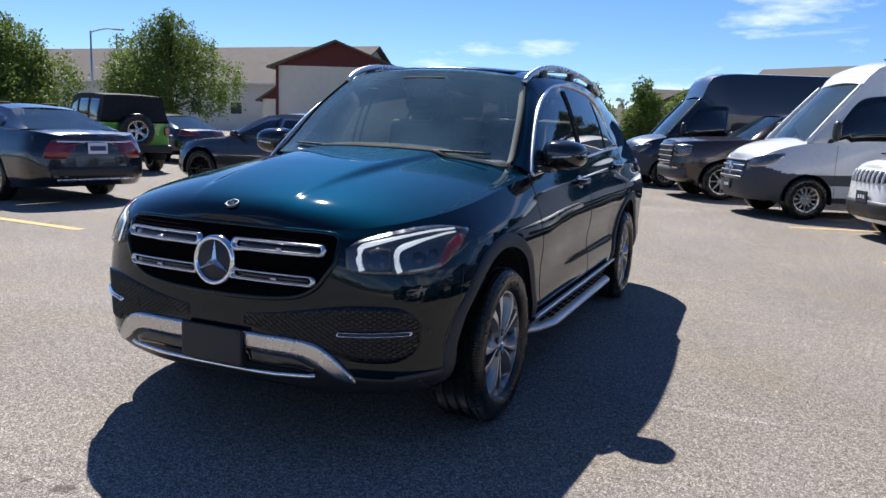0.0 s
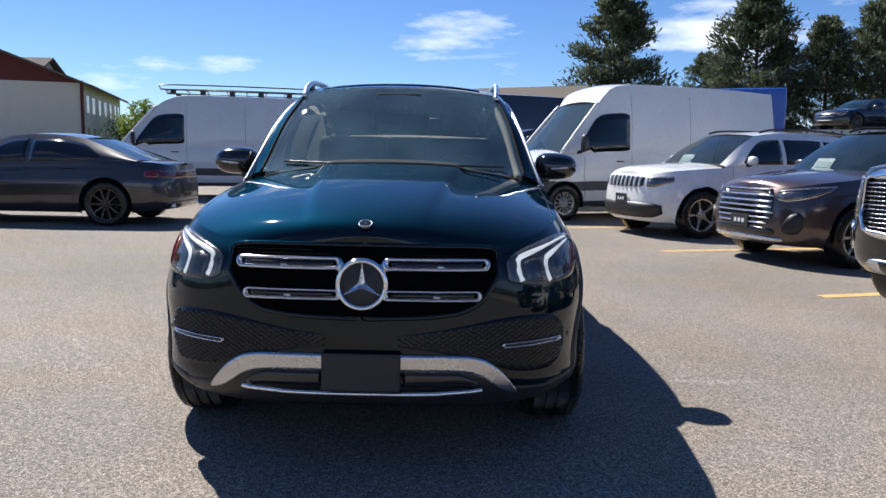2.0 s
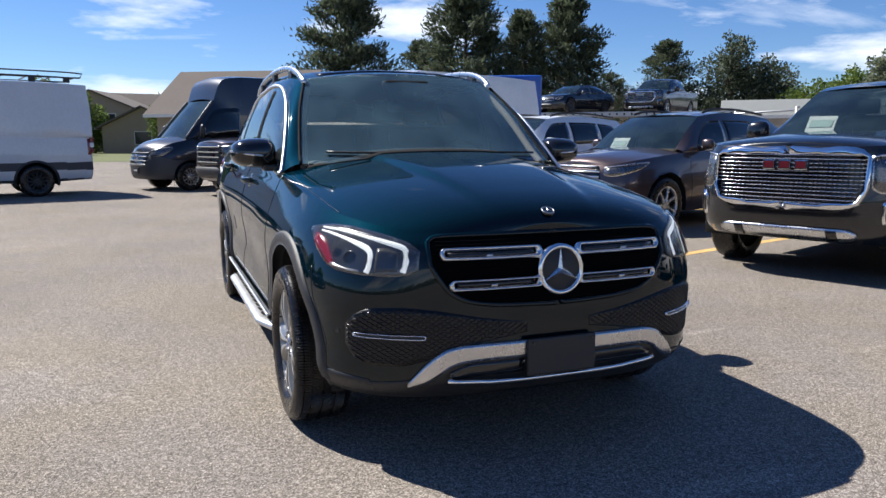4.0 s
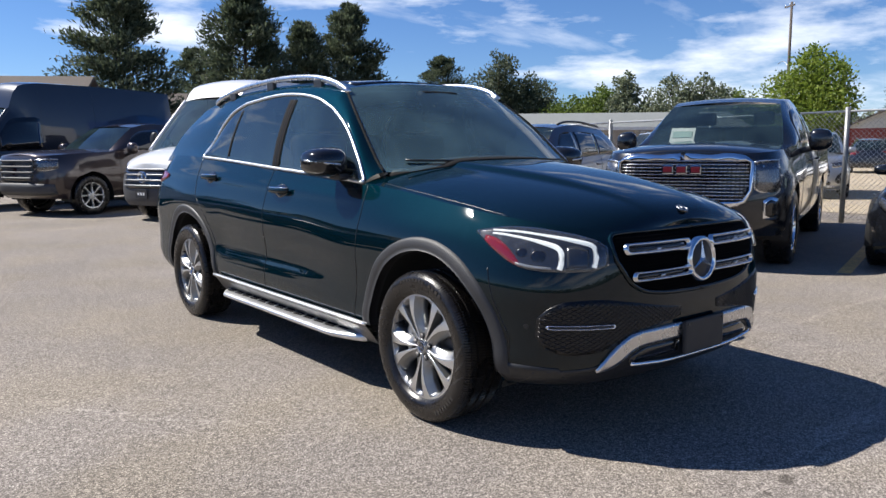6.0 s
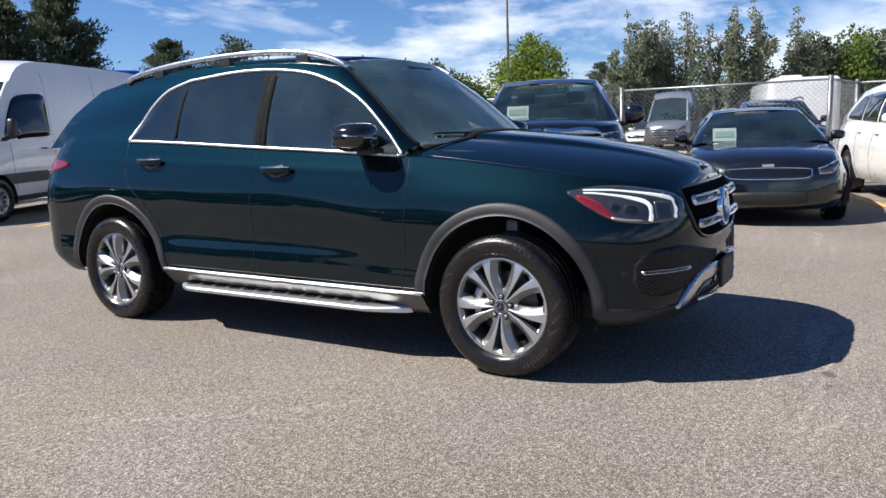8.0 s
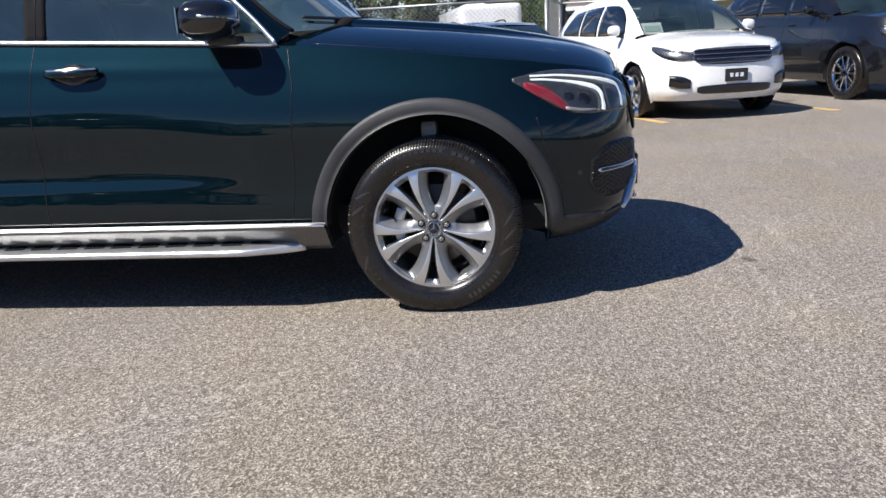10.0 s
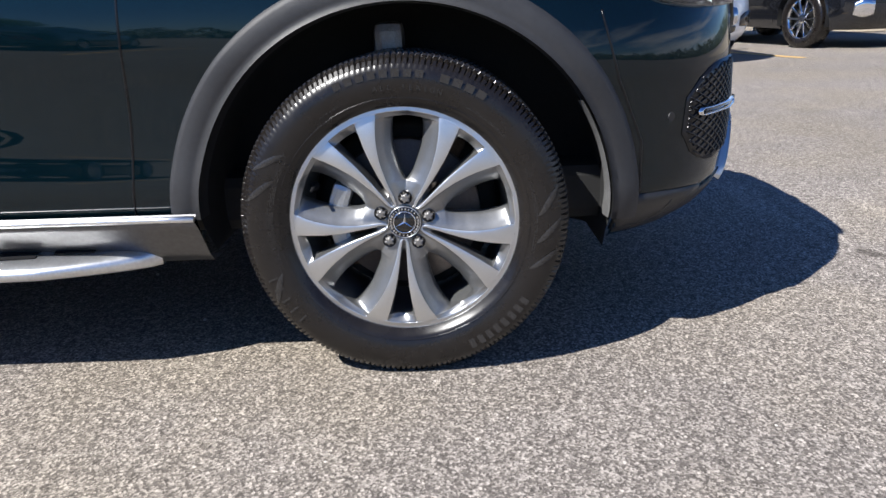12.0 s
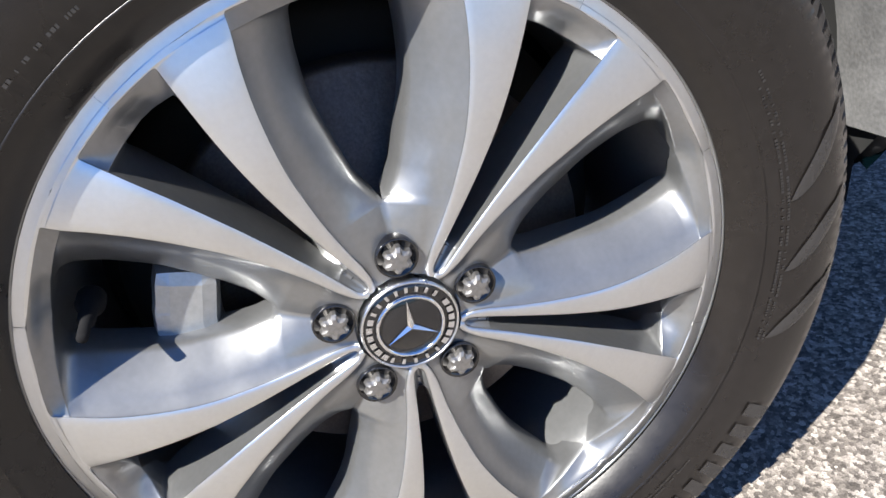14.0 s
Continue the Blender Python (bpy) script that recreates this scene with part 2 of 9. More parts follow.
def ip(keys):
    """A smooth curve through keys (t, a, b, ...): a function of t that gives an array."""
    k = np.array(keys, float)
    t, p = k[:, 0], k[:, 1:]
    h = np.diff(t)[:, None]
    d = np.diff(p, axis=0) / h
    m = np.zeros_like(p)
    if len(t) > 2:
        w1, w2 = 2 * h[1:] + h[:-1], h[1:] + 2 * h[:-1]
        same = d[:-1] * d[1:] > 0
        safe0, safe1 = np.where(same, d[:-1], 1), np.where(same, d[1:], 1)
        m[1:-1] = np.where(same, (w1 + w2) / (w1 / safe0 + w2 / safe1), 0)
    m[0], m[-1] = d[0], d[-1]

    def f(x):
        x = np.clip(np.atleast_1d(np.asarray(x, float)), t[0], t[-1])
        i = np.clip(np.searchsorted(t, x, side="right") - 1, 0, len(t) - 2)
        hh = h[i]
        s = ((x - t[i])[:, None]) / hh
        out = (2 * s**3 - 3 * s**2 + 1) * p[i] + (s**3 - 2 * s**2 + s) * hh * m[i] + (-2 * s**3 + 3 * s**2) * p[i + 1] + (s**3 - s**2) * hh * m[i + 1]
        return out[:, 0] if p.shape[1] == 1 else out

    return f


def path3(pts, n):
    """n points evenly spaced along a smooth 3D curve (Catmull-Rom) through pts."""
    p = np.array(pts, float)
    if len(p) == 2:
        return p[0] + np.linspace(0, 1, n)[:, None] * (p[1] - p[0])
    q = np.vstack([2 * p[0] - p[1], p, 2 * p[-1] - p[-2]])
    out = []
    for i in range(len(p) - 1):
        a, b, c, d = q[i : i + 4]
        s = np.linspace(0, 1, 24, endpoint=False)[:, None]
        out.append(0.5 * (2 * b + (c - a) * s + (2 * a - 5 * b + 4 * c - d) * s**2 + (3 * b - 3 * c + d - a) * s**3))
    c = np.vstack(out + [p[-1:]])
    l = np.r_[0, np.cumsum(np.linalg.norm(np.diff(c, axis=0), axis=1))]
    return np.stack([np.interp(np.linspace(0, l[-1], n), l, c[:, k]) for k in range(3)], 1)


def grid_faces(nu, nv, wrap=False, flip=False, base=0):
    f = []
    for i in range(nu if wrap else nu - 1):
        for j in range(nv - 1):
            a, b = base + i * nv + j, base + ((i + 1) % nu) * nv + j
            q = (a, b, b + 1, a + 1)
            f.append(q[::-1] if flip else q)
    return f


def obj(name, V, F, m, parent=None, label="", smooth=True, mi=None):
    me = bpy.data.meshes.new(name)
    me.from_pydata([tuple(map(float, v)) for v in V], [], F)
    for x in m if isinstance(m, (list, tuple)) else (m,):
        me.materials.append(x)
    if mi is not None:
        me.polygons.foreach_set("material_index", mi)
    me.polygons.foreach_set("use_smooth", [smooth] * len(me.polygons))
    me.update()
    o = new(name, me)
    if parent:
        o.parent = parent
    if label:
        o["label"] = label
    return o


def part(name, bm, m, parent=None, label="", smooth=False):
    me = bpy.data.meshes.new(name)
    bm.normal_update()
    bm.to_mesh(me)
    bm.free()
    me.materials.append(m)
    me.polygons.foreach_set("use_smooth", [smooth] * len(me.polygons))
    o = new(name, me)
    if parent:
        o.parent = parent
    if label:
        o["label"] = label
    return o


def box(bm, size, at, bevel=0.0, rot=None, seg=2):
    """A bevelled box added to bm."""
    r = bmesh.ops.create_cube(bm, size=1.0)
    vs = r["verts"]
    bmesh.ops.scale(bm, vec=size, verts=vs)
    if bevel:
        es = list({e for v in vs for e in v.link_edges})
        r = bmesh.ops.bevel(bm, geom=es, offset=bevel, segments=seg, affect="EDGES", profile=0.6)
        vs = list({v for f in r["faces"] for v in f.verts} | {v for v in vs if v.is_valid})
    M = Matrix.Translation(at) @ (rot.to_4x4() if rot else Matrix.Identity(4))
    bmesh.ops.transform(bm, matrix=M, verts=vs)
    return vs


def box_part(name, size, at, m, parent=None, bevel=0.01, label="", rot=None, smooth=False):
    bm = bmesh.new()
    box(bm, size, at, bevel, rot)
    return part(name, bm, m, parent, label, smooth)


def tube(pts, r, n=8, closed=False, squash=1.0):
    """Vertices and faces of a round bar along pts; r may vary along it."""
    p = np.array(pts, float)
    N = len(p)
    rr = np.broadcast_to(np.asarray(r, float), (N,))
    V, F = [], []
    tang = np.gradient(p, axis=0) if not closed else (np.roll(p, -1, 0) - np.roll(p, 1, 0))
    tang /= np.linalg.norm(tang, axis=1)[:, None] + 1e-12
    ref = np.array([0, 0, 1.0]) if abs(tang[0][2]) < 0.9 else np.array([1.0, 0, 0])
    for i in range(N):
        a = np.cross(tang[i], ref)
        if np.linalg.norm(a) < 1e-3:
            a = np.cross(tang[i], (1.0, 0.2, 0))
        a /= np.linalg.norm(a)
        b = np.cross(tang[i], a)
        for k in range(n):
            t = 2 * math.pi * k / n
            V.append(p[i] + rr[i] * (math.cos(t) * a + squash * math.sin(t) * b))
    for i in range(N if closed else N - 1):
        for k in range(n):
            a, b = i * n + k, ((i + 1) % N) * n + k
            a2, b2 = i * n + (k + 1) % n, ((i + 1) % N) * n + (k + 1) % n
            F.append((a, a2, b2, b))
    if not closed:
        F.append(tuple(range(n))[::-1])
        F.append(tuple(range((N - 1) * n, N * n)))
    return V, F


def tube_part(name, pts, r, m, parent=None, n=8, closed=False, label="", squash=1.0):
    V, F = tube(pts, r, n, closed, squash)
    return obj(name, V, F, m, parent, label)


def lathe(profile, n=48, notch=None):
    """Profile of (radius, x) turned about the x axis. notch(i, k): change of radius."""
    V, F = [], []
    m = len(profile)
    for k in range(n):
        t = 2 * math.pi * k / n
        for i, (r, x) in enumerate(profile):
            q = r + (notch(i, k) if notch else 0)
            V.append((x, q * math.cos(t), q * math.sin(t)))
    return V, grid_faces(n, m, True)


def merge(*parts):
    V, F = [], []
    for v, f in parts:
        b = len(V)
        V += [tuple(x) for x in v]
        F += [tuple(i + b for i in q) for q in f]
    return V, F


def moved(vf, M):
    return [tuple(M @ Vector(v)) for v in vf[0]], vf[1]


def root(name, M, label, category, group="", kind=""):
    e = new(name)
    e.empty_display_size = 0.3
    e.matrix_world = M
    return tagged(e, label, category, group, kind)

# ==== vehicle tools ====
from mathutils.bvhtree import BVHTree


class Shell:
    """The lower body of a vehicle, nose towards -y, front axle at y = 0: a plan outline stacked in height."""

    def __init__(self, s, na=18, ns=60, nr=12, nv=22):
        self.s = s
        W, wb = s["W"], s["wb"]
        yf, yt = -s["fo"], wb + s["ro"]
        f0, r0 = s.get("fy0", 0.05), s.get("ry0", wb + s["ro"] - 0.45)
        n, m = s.get("fexp", (3.0, 3.0))
        rn, rm = s.get("rexp", (3.5, 3.5))
        top, bot, prof = ip(s["top"]), ip(s["bot"]), ip(s["prof"])
        slant, rslant = ip(s["slant"]), ip(s["rslant"])
        rows = []
        for t in np.linspace(0, 90, na, endpoint=False):
            a = radians(t)
            rows.append((W * math.sin(a) ** (2 / n), f0 - (f0 - yf) * math.cos(a) ** (2 / m), math.cos(a) ** (1.2 / m), 0))
        for y in np.linspace(f0, r0, ns):
            rows.append((W, y, 0, 0))
        for t in np.linspace(90, 0, nr + 1)[1:]:
            a = radians(t)
            rows.append((W * max(0.0, math.sin(a)) ** (2 / rn), r0 + (yt - r0) * math.cos(a) ** (2 / rm), 0, math.cos(a) ** (1.2 / rm)))
        vs = np.linspace(0, 1, nv)
        self.vs, self.rows = vs, rows
        G = np.zeros((len(rows), nv, 3))
        for i, (X, Y, wf, wr) in enumerate(rows):
            tz, ti = top(Y)[0]
            bz = bot(Y)[0]
            ins = prof(vs) + ti * np.clip((vs - 0.5) / 0.5, 0, 1) ** 2
            G[i, :, 0] = X * (W - ins) / W
            G[i, :, 1] = Y + slant(vs) * wf - rslant(vs) * wr
            G[i, :, 2] = bz + vs * (tz - bz)
        if "swell" in s:
            # sculpted flanks: pushed out or in with the place along and the height
            G[:, :, 0] *= 1 + s["swell"](G[:, :, 1], G[:, :, 2]) / W
        self.G = G
        F = grid_faces(len(rows), nv)
        V = G.reshape(-1, 3)
        k = len(V)
        VV = np.vstack([V, V * (-1, 1, 1)])
        self.V, self.F = VV, F + [tuple(i + k for i in q[::-1]) for q in F]
        self.bvh = BVHTree.FromPolygons([Vector(v) for v in VV], self.F)

    def top_edge(self, y0, y1, n):
        """Points of the upper edge (x > 0) between two places along the vehicle."""
        e = self.G[:, -1]
        o = np.argsort(e[:, 1], kind="stable")
        ys = np.linspace(y0, y1, n)
        return np.stack([np.interp(ys, e[o, 1], e[o, 0]), ys, np.interp(ys, e[o, 1], e[o, 2])], 1)

    def cut(self, axles, R, zc, keep=None):
        """Vertices and faces with round wheel openings."""
        V = self.V.copy()
        F = self.F
        wide = np.abs(V[:, 0]) > 0.35
        inside = np.zeros(len(V), bool)
        for ya in axles:
            d = np.hypot(V[:, 1] - ya, V[:, 2] - zc)
            inside |= wide & (d < R)
        F2 = [q for q in F if not all(inside[i] for i in q)]
        used = {i for q in F2 for i in q}
        for i in used:
            if inside[i]:
                ya = min(axles, key=lambda a: abs(V[i, 1] - a))
                dy, dz = V[i, 1] - ya, V[i, 2] - zc
                d = math.hypot(dy, dz) + 1e-9
                V[i, 1], V[i, 2] = ya + dy * R / d, zc + dz * R / d
        return V, F2

    def hood(self, cowl, crown, ridge=0.0, n=14, ridge_x=(0.28, 0.5), soft=0.007):
        """The bonnet: from the upper edge of the nose and wings to the middle."""
        s = self.s
        idx = [i for i, r in enumerate(self.rows) if self.G[i, -1, 1] <= cowl + 1e-6]
        edge = self.G[idx, -1]
        zc = ip(crown)
        q = np.linspace(0, 1, n)
        V = []
        for e in edge:
            c = zc(e[1])[0]
            fx = e[0] * (1 - q)
            lift = 1 - (1 - q) ** 2.4
            z = e[2] + (c - e[2]) * lift
            if ridge:
                yy = (e[1] + s["fo"]) / (cowl + s["fo"])
                rx = ridge_x[0] + (ridge_x[1] - ridge_x[0]) * yy
                z = z + ridge * (1 / (1 + np.exp(np.clip((fx - rx) / soft, -60, 60)))) * np.clip((yy - 0.04) * 2.2, 0, 1) * np.clip((e[0] - rx) * 12, 0, 1)
            for x, zz in zip(fx, z):
                V.append((x, e[1], zz))
        V = np.array(V)
        F = grid_faces(len(idx), n)
        k = len(V)
        return np.vstack([V, V * (-1, 1, 1)]), F + [tuple(i + k for i in f[::-1]) for f in F]


def surf_hit(bvh, o, d, outward):
    h, nrm, _, _ = bvh.ray_cast(Vector(o), Vector(d))
    if h is None:
        return None
    if nrm.dot(Vector(d)) * outward < 0:
        nrm = -nrm
    return np.array(h), np.array(nrm)


def front_of(bvh):
    return lambda x, z: surf_hit(bvh, (x, -6, z), (0, 1, 0), -1)


def back_of(bvh):
    return lambda x, z: surf_hit(bvh, (x, 12, z), (0, -1, 0), -1)


def side_of(bvh, side):
    return lambda y, z: surf_hit(bvh, (side * 4, y, z), (-side, 0, 0), -1)


def round_of(bvh, cx, cy):
    """Angle (degrees, from the nose towards +x) and height, seen from an upright axis inside."""
    return lambda a, z: surf_hit(bvh, (cx, cy, z), (math.sin(radians(a)), -math.cos(radians(a)), 0), 1)


def on_top(bvh):
    return lambda x, y: surf_hit(bvh, (x, y, 5), (0, 0, -1), -1)


def panel(name, keys, hit, m, parent, nu=14, nv=5, off=0.004, thick=0.012, label="", smooth=True):
    """A raised sheet on a surface: columns (u, lower, upper) laid on it by hit(u, w)."""
    c = ip(keys)
    us = np.linspace(keys[0][0], keys[-1][0], nu)
    P, N = np.zeros((nu, nv, 3)), np.zeros((nu, nv, 3))
    last = None
    for i, u in enumerate(us):
        lo, hi = c(u)[0]
        for j in range(nv):
            w = lo + (hi - lo) * j / (nv - 1)
            h = hit(u, w)
            if h is None:
                h = last
            if h is None:
                continue
            last = h
            P[i, j], N[i, j] = h
    if not np.any(P):
        return None
    outer, inner = P + N * off, P - N * thick
    V = [*outer.reshape(-1, 3), *inner.reshape(-1, 3)]
    F = grid_faces(nu, nv)
    k = nu * nv
    ring = [i * nv for i in range(nu)] + [(nu - 1) * nv + j for j in range(1, nv)] + [i * nv + nv - 1 for i in range(nu - 2, -1, -1)] + [j for j in range(nv - 2, 0, -1)]
    for a, b in zip(ring, ring[1:] + ring[:1]):
        F.append((b, a, a + k, b + k))
    # outward faces
    a, b, c2 = (np.array(V[q]) for q in F[(nu // 2) * (nv - 1)][:3])
    nn = np.cross(b - a, c2 - b)
    if nn @ N[nu // 2, nv // 2] < 0:
        F = [q[::-1] for q in F]
    return obj(name, V, F, m, parent, label, smooth)


def line_on(pts, hit, off=0.002):
    out = []
    for u, w in pts:
        h = hit(u, w)
        if h is not None:
            out.append(h[0] + h[1] * off)
    return np.array(out)


def seam(name, pts, hit, parent, r=0.0029, m=None, n=40):
    """A thin dark joint line along pts on a surface."""
    p = np.array(pts, float)
    l = np.r_[0, np.cumsum(np.linalg.norm(np.diff(p, axis=0), axis=1))]
    q = np.stack([np.interp(np.linspace(0, l[-1], n), l, p[:, k]) for k in (0, 1)], 1)
    c = line_on(q, hit, -0.0006)
    if len(c) > 2:
        return tube_part(name, c, r, m or NET_BLACK, parent, 5)


def ring_on(name, outer, inner, hit, m, parent, off=0.012, base=0.0, nseg=6, label=""):
    """A raised frame between two loops of equal length on a surface, rounded in section."""
    V, F = [], []
    n = len(outer)
    for (a, b), (c, d) in zip(outer, inner):
        for k in range(nseg + 1):
            s = k / nseg
            h = hit(a + (c - a) * s, b + (d - b) * s)
            V.append(h[0] + h[1] * (base + off * math.sin(math.pi * (0.08 + 0.84 * s))))
    F = grid_faces(n, nseg + 1, True)
    p = np.array([V[i] for i in F[0][:3]])
    hh = hit(*outer[0])
    if np.cross(p[1] - p[0], p[2] - p[1]) @ hh[1] < 0:
        F = [q[::-1] for q in F]
    return obj(name, V, F, m, parent, label)


def capsule(cx, cz, hw, hh, n=28, slant=0.0):
    """Loop of a rounded bar."""
    out = []
    for k in range(n):
        t = 2 * math.pi * k / n
        c, s = math.cos(t), math.sin(t)
        x = (hw - hh) * (1 if c > 0 else -1) * min(1, abs(c) * 6) + hh * c
        out.append((cx + x, cz + hh * s + slant * x))
    return out


def loft(A, B, n, bulge=(0, 0, 0)):
    A, B = np.array(A), np.array(B)
    s = np.linspace(0, 1, n)
    V = A[:, None] * (1 - s)[None, :, None] + B[:, None] * s[None, :, None]
    V = V + (4 * s * (1 - s))[None, :, None] * np.array(bulge)
    return V.reshape(-1, 3), grid_faces(len(A), n)


def facing(V, F, away):
    """Faces turned so that they look away from the point."""
    V = np.array(V)
    out = []
    for q in F:
        p = V[list(q)]
        nn = np.cross(p[1] - p[0], p[2] - p[1]) + np.cross(p[2] - p[0], p[-1] - p[2])
        out.append(q if nn @ (p.mean(0) - away) >= 0 else q[::-1])
    return out


MIRROR = np.array((-1, 1, 1))
WHEEL_CACHE = {}


def tyre_mesh(R, rim, w, fine=False):
    """A tyre about the x axis, outside towards -x."""
    h = R - rim
    prof = [(rim - 0.004, -w * 0.40), (rim + h * 0.06, -w * 0.455), (rim + h * 0.12, -w * 0.47), (rim + h * 0.3, -w * 0.495), (rim + h * 0.5, -w * 0.505), (rim + h * 0.68, -w * 0.495), (rim + h * 0.80, -w * 0.470), (rim + h * 0.90, -w * 0.435), (rim + h * 0.955, -w * 0.405), (R - 0.003, -w * 0.37)]
    tread = []
    for a, b in ((-0.36, -0.27), (-0.22, -0.06), (-0.02, 0.14), (0.18, 0.36)):
        tread += [(R - 0.008, w * a), (R, w * (a + 0.008)), (R, w * (b - 0.008)), (R - 0.008, w * b)]
    back = [(r, -x) for r, x in prof[::-1]]
    full = prof + tread + back
    if not fine:
        full = prof[::2] + [(R, -w * 0.3), (R, w * 0.3)] + back[::2]
        return lathe(full, 40)
    lo, hi = 6, 11

    def notch(i, k):
        if 7 <= i <= 12 and k % 4 == 0:
            return -0.0045 if (k // 4) % 3 else -0.008
        if 12 < i < 26 and (k + (i // 4) * 2) % 4 == 0:
            return -0.0035
        return 0.0

    return lathe(full, 720, notch)


def rim_mesh(rim, spokes, w, depth=0.03, thick=0.032, twin=False):
    """Spoked rim face, barrel and hub about the x axis, outside towards -x."""
    parts = [lathe([(rim + 0.006, -w * 0.43), (rim + 0.004, -w * 0.455), (rim - 0.012, -w * 0.44), (rim - 0.022, -w * 0.36), (rim - 0.03, 0.0), (rim - 0.015, w * 0.4)], 40)]
    parts.append(lathe([(0.0, -w * 0.40), (0.055, -w * 0.40), (0.075, -w * 0.36), (0.07, -w * 0.1)], 20))
    for k in range(spokes):
        for d in (-0.13, 0.13) if twin else (0,):
            t = 2 * math.pi * k / spokes + d
            V = []
            for r, hw, x0 in ((0.05, thick * 0.75, -w * 0.38), (rim * 0.55, thick * 0.5, -w * 0.40), (rim - 0.012, thick * 0.62, -w * 0.43)):
                for a, xx in ((-hw, x0 + 0.012), (-hw * 0.7, x0), (hw * 0.7, x0), (hw, x0 + 0.012), (hw, x0 + depth), (-hw, x0 + depth)):
                    V.append((xx, r * math.cos(t) - a * math.sin(t), r * math.sin(t) + a * math.cos(t)))
            F = [(i * 6 + j, i * 6 + (j + 1) % 6, (i + 1) * 6 + (j + 1) % 6, (i + 1) * 6 + j) for i in range(2) for j in range(6)]
            parts.append((V, F))
    return merge(*parts)


def wheel(parent, at, R, rim, w, spokes, m_rim, side, twin=False, name="wheel"):
    """A plain wheel: tyre with rim and dark drum behind. side -1: outside towards -x."""
    key = (R, rim, w, spokes, twin, m_rim.name)
    if key not in WHEEL_CACHE:
        V, F = tyre_mesh(R, rim, w)
        a = bpy.data.meshes.new("tyre")
        a.from_pydata(V, [], F)
        a.materials.append(RUBBER)
        V, F = rim_mesh(rim, spokes, w, twin=twin)
        b = bpy.data.meshes.new("rim")
        b.from_pydata(V, [], F)
        b.materials.append(m_rim)
        V, F = lathe([(0.0, -w * 0.12), (rim * 0.72, -w * 0.12), (rim * 0.72, 0.02), (rim * 0.97, 0.05), (0.0, 0.06)], 28)
        c = bpy.data.meshes.new("brake_disc")
        c.from_pydata(V, [], F)
        c.materials.append(UNDER)
        for me in (a, b):
            me.polygons.foreach_set("use_smooth", [True] * len(me.polygons))
        b.polygons.foreach_set("use_smooth", [False] * len(b.polygons))
        WHEEL_CACHE[key] = (a, b, c)
    a, b, c = WHEEL_CACHE[key]
    t = new(name, a)
    t.parent = parent
    t.matrix_local = Matrix.Translation(at) @ (Matrix.Identity(4) if side < 0 else Matrix.Rotation(math.pi, 4, "Z"))
    for nm, me in (("rim", b), ("brake_disc", c)):
        o = new(nm, me)
        o.parent = t
    return t


def set_glass_shadow(o):
    o.visible_shadow = False
    return o


def wing_mirror(parent, at, size, m, side, m_low=None):
    """A rounded mirror housing with its foot."""
    n, k = 14, 10
    V = []
    for i in range(n + 1):
        a = math.pi * i / n
        for j in range(k * 2):
            b = math.pi * j / k
            cx, sy, sz = -math.cos(a), math.sin(a) * math.cos(b), math.sin(a) * math.sin(b)
            x = math.copysign(abs(cx) ** 0.7, cx) * size[0]
            y = math.copysign(abs(sy) ** 0.75, sy) * size[1] * (1.0 if sy < 0 else 0.55)
            z = math.copysign(abs(sz) ** 0.7, sz) * size[2] * (1 - 0.12 * cx * side)
            V.append((at[0] + x, at[1] + y, at[2] + z))
    F = grid_faces(n + 1, k * 2)
    F += [(i * k * 2 + k * 2 - 1, (i + 1) * k * 2 + k * 2 - 1, (i + 1) * k * 2, i * k * 2) for i in range(n)]
    F = facing(V, F, np.array(at))
    o = obj("wing_mirror", V, F, m, parent)
    foot = np.array([(at[0] - side * size[0] * 0.6, at[1] + 0.01, at[2] - size[2] * 0.75), (at[0] - side * (size[0] + 0.10), at[1] + 0.0, at[2] - size[2] * 1.05)])
    tube_part("mirror_foot", path3(foot, 4), 0.022, BLACK_SATIN, o, 8, squash=1.6)
    gl = size
    bm = bmesh.new()
    box(bm, (gl[0] * 1.35, 0.006, gl[2] * 1.2), (at[0], at[1] + size[1] * 0.535, at[2]), 0.002)
    part("mirror_glass", bm, SILVER_PARABOLA, o)
    return o


def seat(parent, x, y, z, w=0.52, m=None):
    bm = bmesh.new()
    box(bm, (w, 0.52, 0.16), (x, y, z), 0.05, None, 3)
    s = part("seat", bm, m or LEATHER, parent, smooth=True)
    bm = bmesh.new()
    box(bm, (w * 0.96, 0.15, 0.62), (x, y + 0.30, z + 0.36), 0.06, Matrix.Rotation(radians(-14), 4, "X"), 3)
    part("seat_back", bm, m or LEATHER, s, smooth=True)
    bm = bmesh.new()
    box(bm, (0.27, 0.10, 0.18), (x, y + 0.42, z + 0.78), 0.04, None, 3)
    part("headrest", bm, m or LEATHER, s, smooth=True)
    return s


